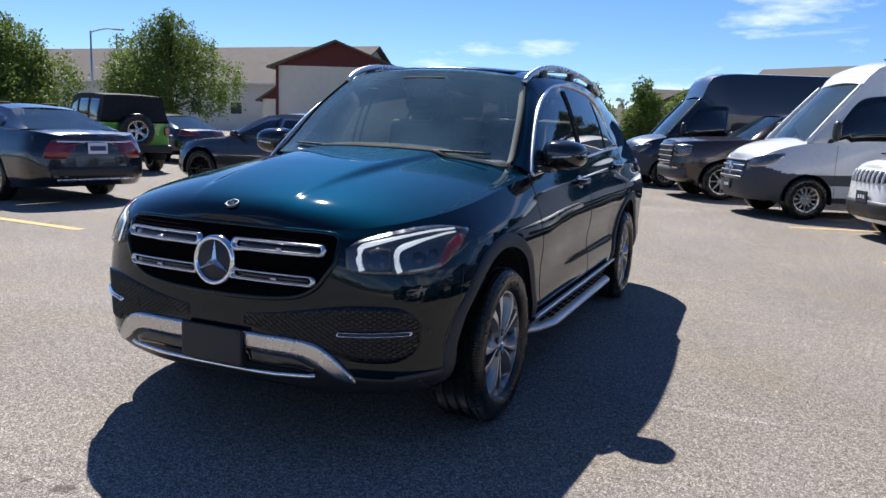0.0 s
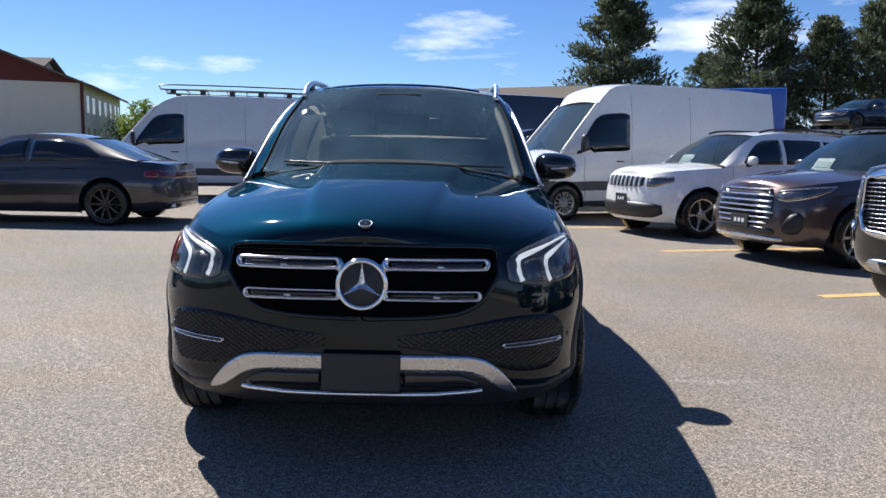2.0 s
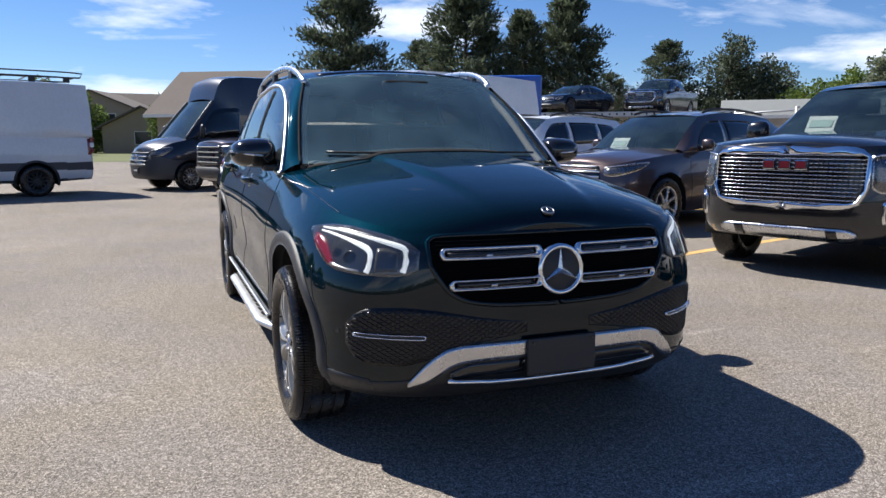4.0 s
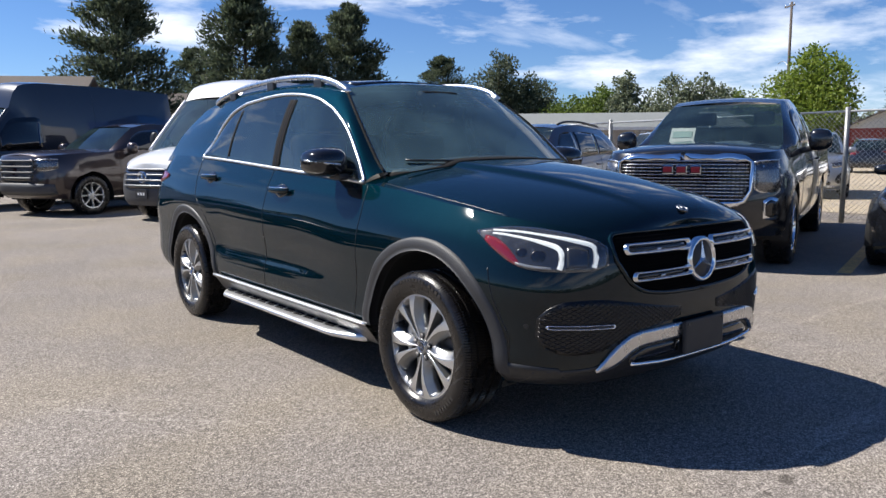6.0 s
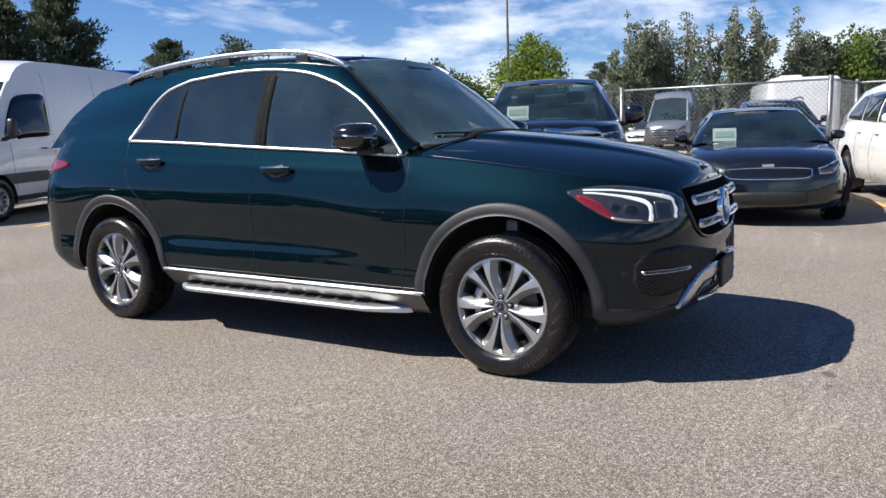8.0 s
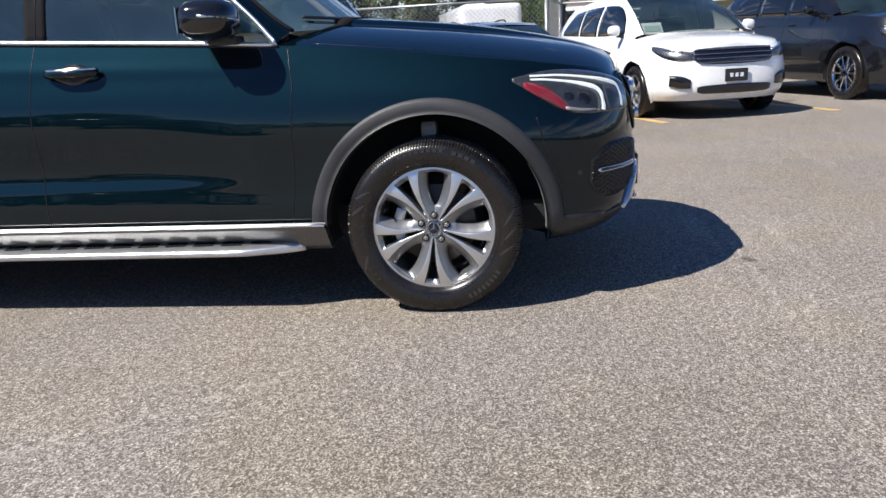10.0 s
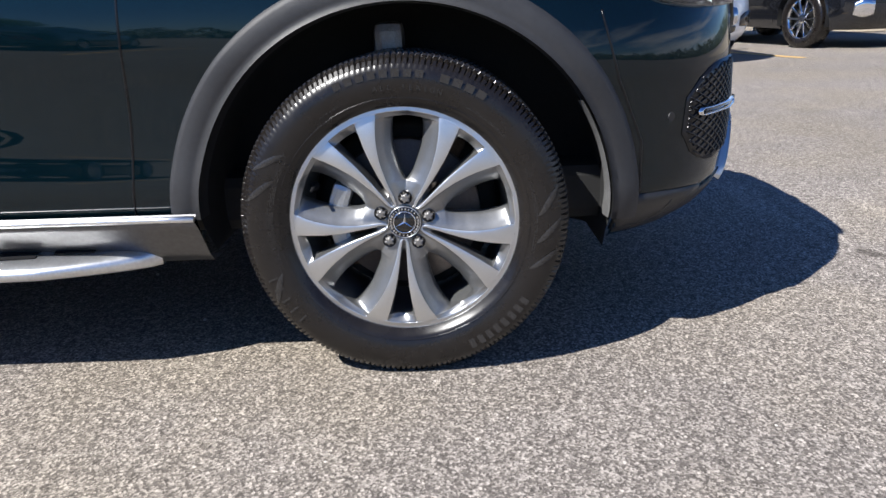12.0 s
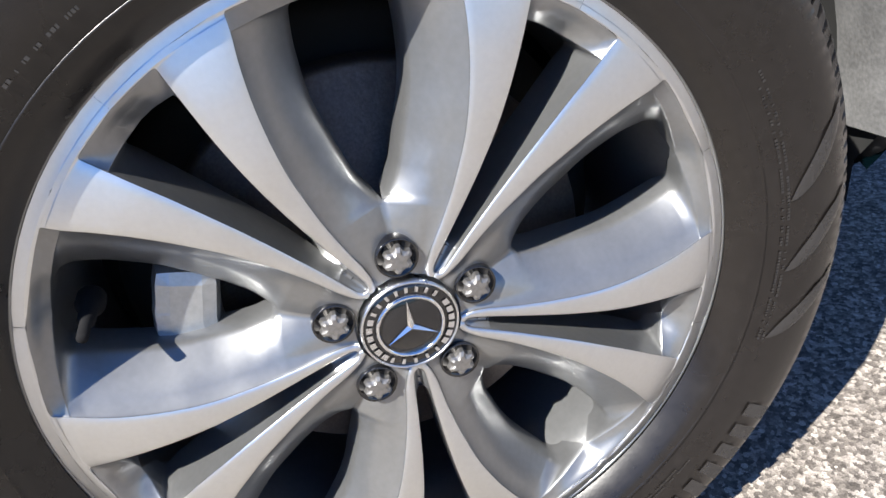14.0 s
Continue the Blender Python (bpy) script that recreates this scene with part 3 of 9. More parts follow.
def greenhouse(g, shell, parent, paint, glass_m, roof_m=None, n=26, bulge=0.05):
    """Windscreen, roof, rear window and plain painted sides above the upper edge of the body. A, R, D: edge curves (x, y, z)."""
    A, R, D = (path3(g[k], n) for k in "ARD")
    inside = np.array((0, (A[0][1] + D[-1][1]) / 2, 1.2))
    V, F = loft(A * MIRROR, A, 12, (0, -g.get("ws_bow", 0.13), 0.0))
    set_glass_shadow(obj("windscreen", V, facing(V, F, inside), glass_m, parent))
    V, F = loft(R * MIRROR, R, 12, (0, 0, g.get("crown", 0.04)))
    obj("roof", V, facing(V, F, inside), roof_m or paint, parent)
    V, F = loft(D * MIRROR, D, 10, (0, g.get("rear_bow", 0.06), 0.0))
    obj("rear_window" if g.get("rear_glass", True) else "rear_panel", V, facing(V, F, inside), glass_m if g.get("rear_glass", True) else paint, parent)
    E = np.vstack([A, R[1:], D[1:]])
    B = shell.top_edge(E[0][1], E[-1][1], len(E))
    V0, F0 = loft(B, E, 10, (bulge, 0, 0))
    sides = []
    for s in (1, -1):
        V = np.array(V0) * (s, 1, 1)
        sides.append((V, facing(V, F0, inside)))
        obj("upper_side", V, sides[-1][1], paint, parent)
    Vm, Fm = merge(*[(list(v), f) for v, f in sides])
    return BVHTree.FromPolygons([Vector(v) for v in Vm], Fm), E

# ==== the dark green luxury SUV in the middle of the lot ====
HUB_Z = 0.357
TYRE_R = 0.358
WB = 2.995
ARCH_Z = 0.363


def round_end(r, a, b, p=3.0):
    """1 up to a, falling round to 0 at b and beyond (a > b: the other way about)."""
    t = (r - a) / (b - a)
    return 1.0 if t <= 0 else (0.0 if t >= 1 else (1 - t**p) ** (1 / p))


def alloy_wheel_parts():
    """Ten-spoke alloy in five pairs about the x axis, outside towards -x: face and recess meshes."""
    # half-widths in degrees from the slit's middle (0) to the pocket's middle (36)
    slit_wide = ip([(0.043, 5.2), (0.06, 5.2), (0.08, 4.9), (0.11, 5.0), (0.14, 5.4), (0.18, 6.4), (0.21, 7.4), (0.25, 8.6)])
    slit_gap = ip([(0.06, 2.8), (0.08, 3.7), (0.11, 4.2), (0.14, 4.7), (0.18, 5.6), (0.21, 6.2), (0.23, 6.3)])
    band = ip([(0.042, 7.0), (0.046, 10.0), (0.052, 11.8), (0.060, 12.2), (0.07, 11.7), (0.085, 11.2), (0.10, 11.3), (0.12, 11.9), (0.14, 12.6), (0.165, 14.1), (0.19, 15.8), (0.215, 17.7), (0.235, 19.3), (0.25, 20.0)])
    pocket_gap = ip([(0.09, 4.0), (0.115, 7.5), (0.14, 9.4), (0.17, 10.4), (0.20, 9.6), (0.235, 7.6)])
    dish = ip([(0.042, -0.922), (0.08, -0.9255), (0.13, -0.9305), (0.165, -0.9325), (0.20, -0.9315), (0.225, -0.9290), (0.25, -0.9250)])
    deep = ip([(0.042, 0.003), (0.06, 0.007), (0.08, 0.013), (0.10, 0.022), (0.14, 0.030), (0.20, 0.032), (0.222, 0.029), (0.236, 0.014), (0.2445, 0.0008), (0.25, 0.0)])
    slit_deep = ip([(0.042, 0.002), (0.05, 0.006), (0.07, 0.011), (0.09, 0.020), (0.13, 0.028), (0.205, 0.030), (0.222, 0.022), (0.232, 0.010), (0.2405, 0.0008), (0.25, 0.0)])
    ends = (0.046, 0.052, 0.066, 0.078, 0.100, 0.214, 0.222, 0.2325, 0.2405, 0.2445)
    fine_r = np.unique(np.round(np.r_[np.linspace(0.0425, 0.2515, 84), [e + d for e in ends for d in (-0.0024, -0.0014, -0.0007, -0.0003, 0, 0.0003, 0.0007, 0.0014)]], 5))
    fine_r = fine_r[fine_r <= 0.2516]
    Vf, Ff, Vr, Fr = [], [], [], []

    def add(V, F, cols, flip):
        """cols: for each radius a list of (angle, x)."""
        base, nv = len(V), len(cols[0])
        for r, c in zip(fine_r, cols):
            for a, x in c:
                q = r * float(grow(r)[0])
                V.append((x, q * math.cos(a), q * math.sin(a)))
        F.extend(grid_faces(len(fine_r), nv, False, flip, base))

    grow = ip([(0.04, 0.90), (0.055, 0.95), (0.12, 0.982), (0.26, 0.988)])
    at = lambda f, r: float(f(r)[0])
    for p in range(5):
        mid = radians(-90 + 72 * p)  # a slit points straight down
        for sgn in (1, -1):
            face, wall_s, wall_p = [], [], []
            for r in fine_r:
                f0 = radians(at(slit_wide, r)) * round_end(r, 0.2365, 0.2405, 6.0) * round_end(r, 0.052, 0.0455, 2.2)
                h0 = min(f0, radians(at(slit_gap, r)) * round_end(r, 0.214, 0.2225, 4.5) * round_end(r, 0.078, 0.066, 2.0))
                gap = radians(36 - at(band, r)) * round_end(r, 0.2405, 0.2445, 6.0)
                f1 = max(radians(36) - gap, f0 + 0.004 if r < 0.24 else 0)
                hole = radians(at(pocket_gap, r)) * round_end(r, 0.224, 0.2325, 4.5) * round_end(r, 0.115, 0.093, 2.0)
                h1 = max(radians(36) - hole, f1)
                x, d, sd = at(dish, r), at(deep, r), at(slit_deep, r)
                A = lambda t: mid + sgn * t
                skirt_s = 0.020 if h0 > 0 else 0.0
                skirt_p = 0.024 if hole > 0 else 0.0
                face.append([(A(f0 + (f1 - f0) * t), x + (0.0005 if t in (0.0, 1.0) else -0.0010 * (1 - (2 * t - 1) ** 2))) for t in (0.0, 0.06, 0.16, 0.27, 0.38, 0.5, 0.62, 0.73, 0.84, 0.94, 1.0)])
                wall_s.append([(A(h0), x + sd + skirt_s), (A(h0), x + sd), (A(h0 * 0.62 + f0 * 0.38), x + sd * 0.80), (A(h0 * 0.25 + f0 * 0.75), x + sd * 0.35), (A(h0 * 0.03 + f0 * 0.97), x + 0.0022 * min(1, sd * 300)), (A(f0), x + 0.0007)])
                wall_p.append([(A(f1), x + 0.0007), (A(f1 * 0.975 + h1 * 0.025), x + 0.0022 * min(1, d * 300)), (A(f1 * 0.72 + h1 * 0.28), x + d * 0.24), (A(f1 * 0.42 + h1 * 0.58), x + d * 0.55), (A(f1 * 0.10 + h1 * 0.90), x + d * 0.92), (A(h1), x + d + 0.002), (A(h1), x + d + 0.002 + skirt_p)])
            add(Vf, Ff, face, sgn < 0)
            add(Vr, Fr, wall_s, sgn < 0)
            add(Vr, Fr, wall_p, sgn < 0)

    def tidy(V, F):
        """Weld what touches and drop faces without area."""
        bm = bmesh.new()
        vs = [bm.verts.new(v) for v in V]
        for q in F:
            bm.faces.new([vs[i] for i in q])
        bmesh.ops.remove_doubles(bm, verts=bm.verts, dist=0.00005)
        bmesh.ops.dissolve_degenerate(bm, dist=0.00005, edges=bm.edges)
        bm.verts.index_update()
        out = [tuple(v.co) for v in bm.verts], [tuple(v.index for v in f.verts) for f in bm.faces]
        bm.free()
        return out

    return tidy(Vf, Ff), tidy(Vr, Fr)


def star_mesh(r, x, thick, n=3, inner=0.13):
    """Three-pointed raised shape in the y-z plane, facing -x."""
    V, F = [(x - thick, 0, 0)], []
    for k in range(2 * n):
        a = math.pi / 2 + math.pi * k / n
        q = r if k % 2 == 0 else r * inner
        V.append((x, q * math.cos(a), q * math.sin(a)))
    for k in range(2 * n):
        F.append((0, 1 + k, 1 + (k + 1) % (2 * n)))
    return V, F


def text_mesh(word, size, depth):
    cu = bpy.data.curves.new("t", "FONT")
    cu.body, cu.size, cu.extrude = word, size, depth
    cu.align_x, cu.align_y = "CENTER", "CENTER"
    o = bpy.data.objects.new("t", cu)
    scene.collection.objects.link(o)
    dg = bpy.context.evaluated_depsgraph_get()
    me = o.evaluated_get(dg).to_mesh()
    V = [tuple(v.co) for v in me.vertices]
    F = [tuple(p.vertices) for p in me.polygons]
    o.evaluated_get(dg).to_mesh_clear()
    bpy.data.objects.remove(o)
    bpy.data.curves.remove(cu)
    return V, F


def arc_letters(word, r, mid, step, size, x):
    """Raised letters bent round a circle in the y-z plane, read from -x."""
    out = []
    for i, ch in enumerate(word):
        if ch == " ":
            continue
        a = mid - (i - (len(word) - 1) / 2) * step * -1
        V, F = text_mesh(ch, size, 0.0008)
        # letter plane: its right along -y-ish, up along the radius
        up = Vector((0, math.cos(a), math.sin(a)))
        out_n = Vector((-1, 0, 0))
        right = up.cross(out_n)
        out.append(([tuple(Vector((x, 0, 0)) + up * r + right * v[0] + up * v[1] + out_n * v[2]) for v in V], F))
    return merge(*out)


def arc_bars(r0, r1, spans, x, n=5):
    """Raised plain bars round a circle: spans of (start, end) in degrees."""
    out = []
    for a0, a1 in spans:
        V = []
        for k in range(n + 1):
            a = radians(a0 + (a1 - a0) * k / n)
            for r, xx in ((r0, x), (r1, x)):
                V.append((xx, r * math.cos(a), r * math.sin(a)))
        out.append((V, grid_faces(n + 1, 2)))
    return merge(*out)


def hero_wheels(parent):
    W = 0.255
    cx = -0.955 + W * 0.505
    fl = alloy_wheel_parts()
    RIM = 0.2535
    k_r = (TYRE_R - RIM) / 0.104
    wall = lambda r: RIM + (r - 0.264) * k_r  # sidewall places
    tV, tF = tyre_mesh(TYRE_R, RIM, W, True)
    meshes = {}

    def me(name, vf, m, smooth=True):
        d = bpy.data.meshes.new(name)
        d.from_pydata([tuple(map(float, v)) for v in vf[0]], [], vf[1])
        d.materials.append(m)
        d.polygons.foreach_set("use_smooth", [smooth] * len(d.polygons))
        return d

    shift = lambda vf: ([(v[0] + 0.92, v[1], v[2]) for v in vf[0]], vf[1])
    o = cx + 0.92
    tyre = me("tyre", ([(v[0] + o, v[1], v[2]) for v in tV], tF), RUBBER)
    tyre.polygons.foreach_set("use_smooth", [not (6 <= k % 35 <= 28) for k in range(len(tF))])
    face = me("spoke_face", shift(fl[0]), MACHINED)
    rec = me("spoke_recess", shift(fl[1]), RIM_GREY)
    lip = me("rim_lip", lathe([(0.2476, -0.0025), (0.2484, -0.0054), (0.2494, -0.0062), (0.2506, -0.0062), (0.2514, -0.0054), (0.2516, -0.0040), (0.2500, 0.002), (0.2450, 0.004)], 200), RIM_GREY)
    barrel = me("wheel", lathe([(0.2455, -0.004), (0.236, 0.004), (0.230, 0.03), (0.222, 0.06), (0.218, 0.15), (0.229, 0.2), (0.247, 0.215)], 96), RIM_GREY)
    hub = me("hub", lathe([(0.0, 0.004), (0.046, 0.004), (0.060, 0.012), (0.074, 0.022), (0.080, 0.05), (0.05, 0.07)], 60), RIM_GREY)
    disc = me("brake_disc", lathe([(0.06, 0.055), (0.075, 0.058), (0.078, 0.075), (0.165, 0.078), (0.168, 0.082), (0.168, 0.105), (0.08, 0.11), (0.02, 0.12)], 80), DISC_STEEL)
    shield = me("dust_shield", lathe([(0.0, 0.125), (0.19, 0.125), (0.205, 0.14), (0.21, 0.20), (0.0, 0.205)], 60), UNDER)
    cap = me("centre_cap", lathe([(0.0, -0.004), (0.0255, -0.004), (0.0262, -0.0035)], 48), BLACK_GLOSS)
    cap_ring = me("cap_ring", lathe([(0.0255, -0.003), (0.0262, -0.0055), (0.0282, -0.0055), (0.0288, -0.003)], 60), CHROME)
    cap_rim = me("cap_border", lathe([(0.0286, -0.003), (0.0385, -0.0034), (0.0388, -0.0030)], 60), BLACK_GLOSS)
    cap_edge = me("cap_edge", lathe([(0.0386, -0.0030), (0.0390, -0.0042), (0.0406, -0.0038), (0.0412, -0.001), (0.0412, 0.01)], 60), SATIN_ALU)
    # wreath and wordmark of the cap as plain bars
    cap_marks = me("cap_wreath", arc_bars(0.0316, 0.0364, [(a, a + 4.5) for a in range(34, 146, 14)] + [(a, a + 4.5) for a in range(236, 306, 17)] + [(a, a + 9) for a in (-46, -33, -20, -7, 6, 19, 152, 165, 178, 191, 204, 217)], -0.0044), SATIN_ALU, False)
    cap_star = me("cap_star", star_mesh(0.0248, -0.005, 0.0025), CHROME, False)
    bolt_hole = me("bolt_seat", lathe([(0.0, -0.0118), (0.0134, -0.0118), (0.0144, -0.0138), (0.0152, -0.0120), (0.0152, -0.004)], 32), BLACK_GLOSS)
    bolt = me("wheel_bolt", lathe([(0.0, -0.0185), (0.0058, -0.0185), (0.0070, -0.0175), (0.0088, -0.0165), (0.0096, -0.013), (0.0096, 0.004)], 24, lambda i, k: (0.0014 if (k // 2) % 2 else -0.0008) if 0 < i < 5 else 0), STEEL, False)
    valve = me("valve", lathe([(0.0, -0.030), (0.0035, -0.030), (0.0038, -0.012), (0.0055, -0.010), (0.0060, 0.004), (0.0095, 0.010), (0.0095, 0.02)], 16), SEAL_BLACK)
    drain = me("slit_hole", lathe([(0.0, 0.004), (0.0034, 0.002), (0.0040, -0.0012), (0.0043, 0.0)], 18), UNDER)
    # raised wedges on the sidewall
    wedges = []
    for mid_a, turn_ in ((12, 1), (24, 1), (168, 1), (180, 1), (192, 1), (330, 1)):
        V = []
        for k in range(13):
            t = k / 12
            wd = 0.0105 * math.sin(math.pi * t) ** 0.7
            r = wall(0.349 - 0.052 * t)
            a = radians(mid_a + 11 * (t - 0.5) * turn_)
            for q, lift in ((-1, 0.0), (0, 0.0018 * math.sin(math.pi * t)), (1, 0.0)):
                aa = a + q * wd / r
                V.append((r, aa, lift))
        pr = ip([(RIM + 0.104 * k_r * h_, -W * c_) for h_, c_ in ((0.12, 0.470), (0.3, 0.495), (0.5, 0.505), (0.68, 0.495), (0.80, 0.470), (0.90, 0.435))])
        wedges.append(([(o + float(pr(r)[0]) - 0.0008 - l_, r * math.cos(aa), r * math.sin(aa)) for r, aa, l_ in V], grid_faces(13, 3)))
    # sidewall marks: the maker's wordmarks as plain bars, the season words as letters
    sx = o - W * 0.503 - 0.0012
    bars = [(118 - i * 4.4, 118 - i * 4.4 - 3.0) for i in range(8)] + [(78 - i * 4.8, 78 - i * 4.8 - 3.4) for i in range(4)]
    bars_out = [(180 - b, 180 - a) for a, b in [(a, b) for b, a in bars]]
    mark_a = arc_bars(wall(0.322), wall(0.338), bars_out, sx)
    bars_low = [(180 - (205 + i * 5), 180 - (205 + i * 5 + 0.9)) for i in range(5)] + [(180 - (300 + i * 4), 180 - (300 + i * 4 + 2.4)) for i in range(8)]
    mark_b = arc_bars(wall(0.312), wall(0.334), bars_low, sx)
    rng = np.random.default_rng(4)
    tiny = []
    for a0, a1, rows in ((150, 198, (0.2905, 0.2945)), (-24, 30, (0.2900, 0.2935, 0.2970, 0.3005)), (222, 262, (0.2915, 0.2950)), (284, 318, (0.2920, 0.2955)), (48, 62, (0.292,)), (112, 136, (0.2915, 0.295))):
        for r in map(wall, rows):
            pr = ip([(RIM + 0.104 * k_r * h_, -W * c_) for h_, c_ in ((0.06, 0.455), (0.12, 0.470), (0.3, 0.495), (0.5, 0.505))])
            spans, a = [], a0 + rng.uniform(0, 4)
            while a < a1:
                w_ = rng.uniform(0.18, 0.5)
                spans.append((a, a + w_))
                a += w_ + (0.16 if rng.random() < 0.8 else 1.0)
            tiny.append(arc_bars(r, r + 0.0022, spans, o + float(pr(r)[0]) - 0.0007, 1))
    tiny = merge(*tiny)
    wedge = me("sidewall_wedge", merge(*wedges), RUBBER_MARK)
    marks = me("sidewall_mark", merge(mark_a, mark_b), RUBBER_MARK, False)
    small_marks = me("sidewall_lettering", tiny, RUBBER_MARK, False)
    season = me("season_lettering", arc_letters("ALL SEASON", wall(0.3015), radians(90), radians(2.9), 0.015, o - W * 0.497 - 0.001), RUBBER_MARK, False)
    line = me("rim_guard", lathe([(wall(0.279), o - W * 0.470), (wall(0.2805), o - W * 0.482), (wall(0.282), o - W * 0.474)], 120), RUBBER)
    cal_bm = bmesh.new()
    for k in range(5):
        a = radians(165 + 8 * k)
        box(cal_bm, (0.07, 0.045, 0.06), (0.065, 0.150 * math.cos(a) * -1, 0.150 * math.sin(a)), 0.012, Matrix.Rotation(-a, 4, "X"))
    cal = bpy.data.meshes.new("brake_caliper")
    cal_bm.to_mesh(cal)
    cal_bm.free()
    cal.materials.append(CALIPER)
    arm_bm = bmesh.new()
    box(arm_bm, (0.06, 0.06, 0.20), (0.12, -0.06, 0.09), 0.02, Matrix.Rotation(radians(28), 4, "X"))
    box(arm_bm, (0.05, 0.22, 0.05), (0.13, 0.03, -0.12), 0.015)
    arm = bpy.data.meshes.new("knuckle")
    arm_bm.to_mesh(arm)
    arm_bm.free()
    arm.materials.append(RUST)

    for side, ya, spin in ((-1, -0.007, 4.5), (-1, WB, 20), (1, -0.007, 12), (1, WB, -8)):
        w = new("wheel", barrel)
        w["label"] = "silver ten-spoke alloy wheel with black all-season tyre"
        w.parent = parent
        w.matrix_local = Matrix.Translation((side * 0.92, ya, HUB_Z)) @ (Matrix.Identity(4) if side < 0 else Matrix.Rotation(math.pi, 4, "Z")) @ Matrix.Rotation(radians(spin), 4, "X")
        for nm, d in (("tyre", tyre), ("spoke_face", face), ("spoke_recess", rec), ("rim_lip", lip), ("hub", hub), ("brake_disc", disc), ("dust_shield", shield), ("centre_cap", cap), ("cap_ring", cap_ring), ("cap_border", cap_rim), ("cap_edge", cap_edge), ("cap_wreath", cap_marks), ("cap_star", cap_star), ("sidewall_mark", marks), ("sidewall_lettering", small_marks), ("season_lettering", season), ("rim_guard", line), ("sidewall_wedge", wedge), ("brake_caliper", cal), ("knuckle", arm)):
            q = new(nm, d)
            q.parent = w
            if nm in ("sidewall_wedge", "sidewall_mark", "sidewall_lettering", "season_lettering", "cap_wreath"):
                q["kind"] = "stuff"
            if nm in ("cap_star", "cap_wreath", "cap_ring", "cap_border", "cap_edge", "centre_cap"):
                q.location.x = -0.003
                q.scale = (1, 0.88, 0.88)
        for k in range(5):
            a = radians(-90 + 72 * k)
            q = new("slit_hole", drain)
            q.parent = w
            q.location = (0.0045, 0.058 * math.cos(a), 0.058 * math.sin(a))
            a = radians(90 + 72 * k)
            for nm, d in (("bolt_seat", bolt_hole), ("wheel_bolt", bolt)):
                q = new(nm, d)
                q.parent = w
                q.location = (0.0085, 0.0542 * math.cos(a), 0.0542 * math.sin(a))
        q = new("valve", valve)
        q.parent = w
        q.location = (0.012, 0.209 * math.cos(radians(18)), 0.209 * math.sin(radians(18)))


def ramp(x, a, b):
    """0 below a, 1 above b, smooth between."""
    t = np.clip((np.asarray(x, float) - a) / (b - a), 0, 1)
    return t * t * (3 - 2 * t)


def hero_swell(y, z):
    """Haunches over the wheels, the hollow of the doors and the ledge below it."""
    hollow = ip([(0.0, 0), (0.44, 0.0), (0.505, 0.003), (0.545, 0.001), (0.60, -0.016), (0.64, -0.019), (0.72, -0.014), (0.84, -0.003), (0.92, 0.002), (1.0, 0), (1.5, 0)])
    doors_f = 0.85 * ramp(y, 0.6, 1.3) * (1 - ramp(y, 2.3, 2.62))
    d = hollow(z.ravel()).reshape(z.shape) * doors_f
    d = d + 0.013 * np.exp(-(((y - 0.02) / 0.42) ** 2)) * np.exp(-(((z - 0.90) / 0.085) ** 2))
    d = d + 0.020 * np.exp(-(((y - 2.98) / 0.50) ** 2)) * np.exp(-(((z - 0.93) / 0.12) ** 2))
    # the shoulder line under the windows
    d = d + 0.005 * np.exp(-(((z - (1.02 + 0.035 * (y - 0.6))) / 0.028) ** 2)) * ramp(y, 0.45, 0.7) * (1 - ramp(y, 3.3, 3.7))
    return d


HERO = dict(
    swell=hero_swell,
    W=0.948, wb=WB, fo=0.872, ro=1.062, fy0=0.05, fexp=(3.5, 3.1), ry0=3.55, rexp=(3.2, 3.2),
    top=[(-0.872, 0.925, 0.13), (-0.6, 0.972, 0.135), (-0.385, 1.0, 0.13), (0.0, 1.045, 0.12), (0.3, 1.08, 0.113), (0.6, 1.105, 0.108), (1.6, 1.165, 0.105), (2.85, 1.232, 0.112), (3.5, 1.25, 0.14), (4.06, 1.20, 0.17)],
    bot=[(-0.872, 0.27, ), (-0.4, 0.27), (0.45, 0.31), (2.5, 0.31), (3.5, 0.30), (4.06, 0.36)],
    prof=[(0.0, 0.075), (0.05, 0.042), (0.10, 0.022), (0.18, 0.014), (0.28, 0.019), (0.42, 0.015), (0.56, 0.004), (0.68, 0.0), (0.8, 0.0), (1.0, 0.0)],
    slant=[(0.0, 0.12), (0.08, 0.05), (0.18, 0.012), (0.4, 0.0), (0.6, 0.006), (0.8, 0.012), (0.92, 0.03), (1.0, 0.075)],
    rslant=[(0.0, 0.12), (0.15, 0.02), (0.4, 0.0), (0.6, 0.03), (1.0, 0.09)],
)


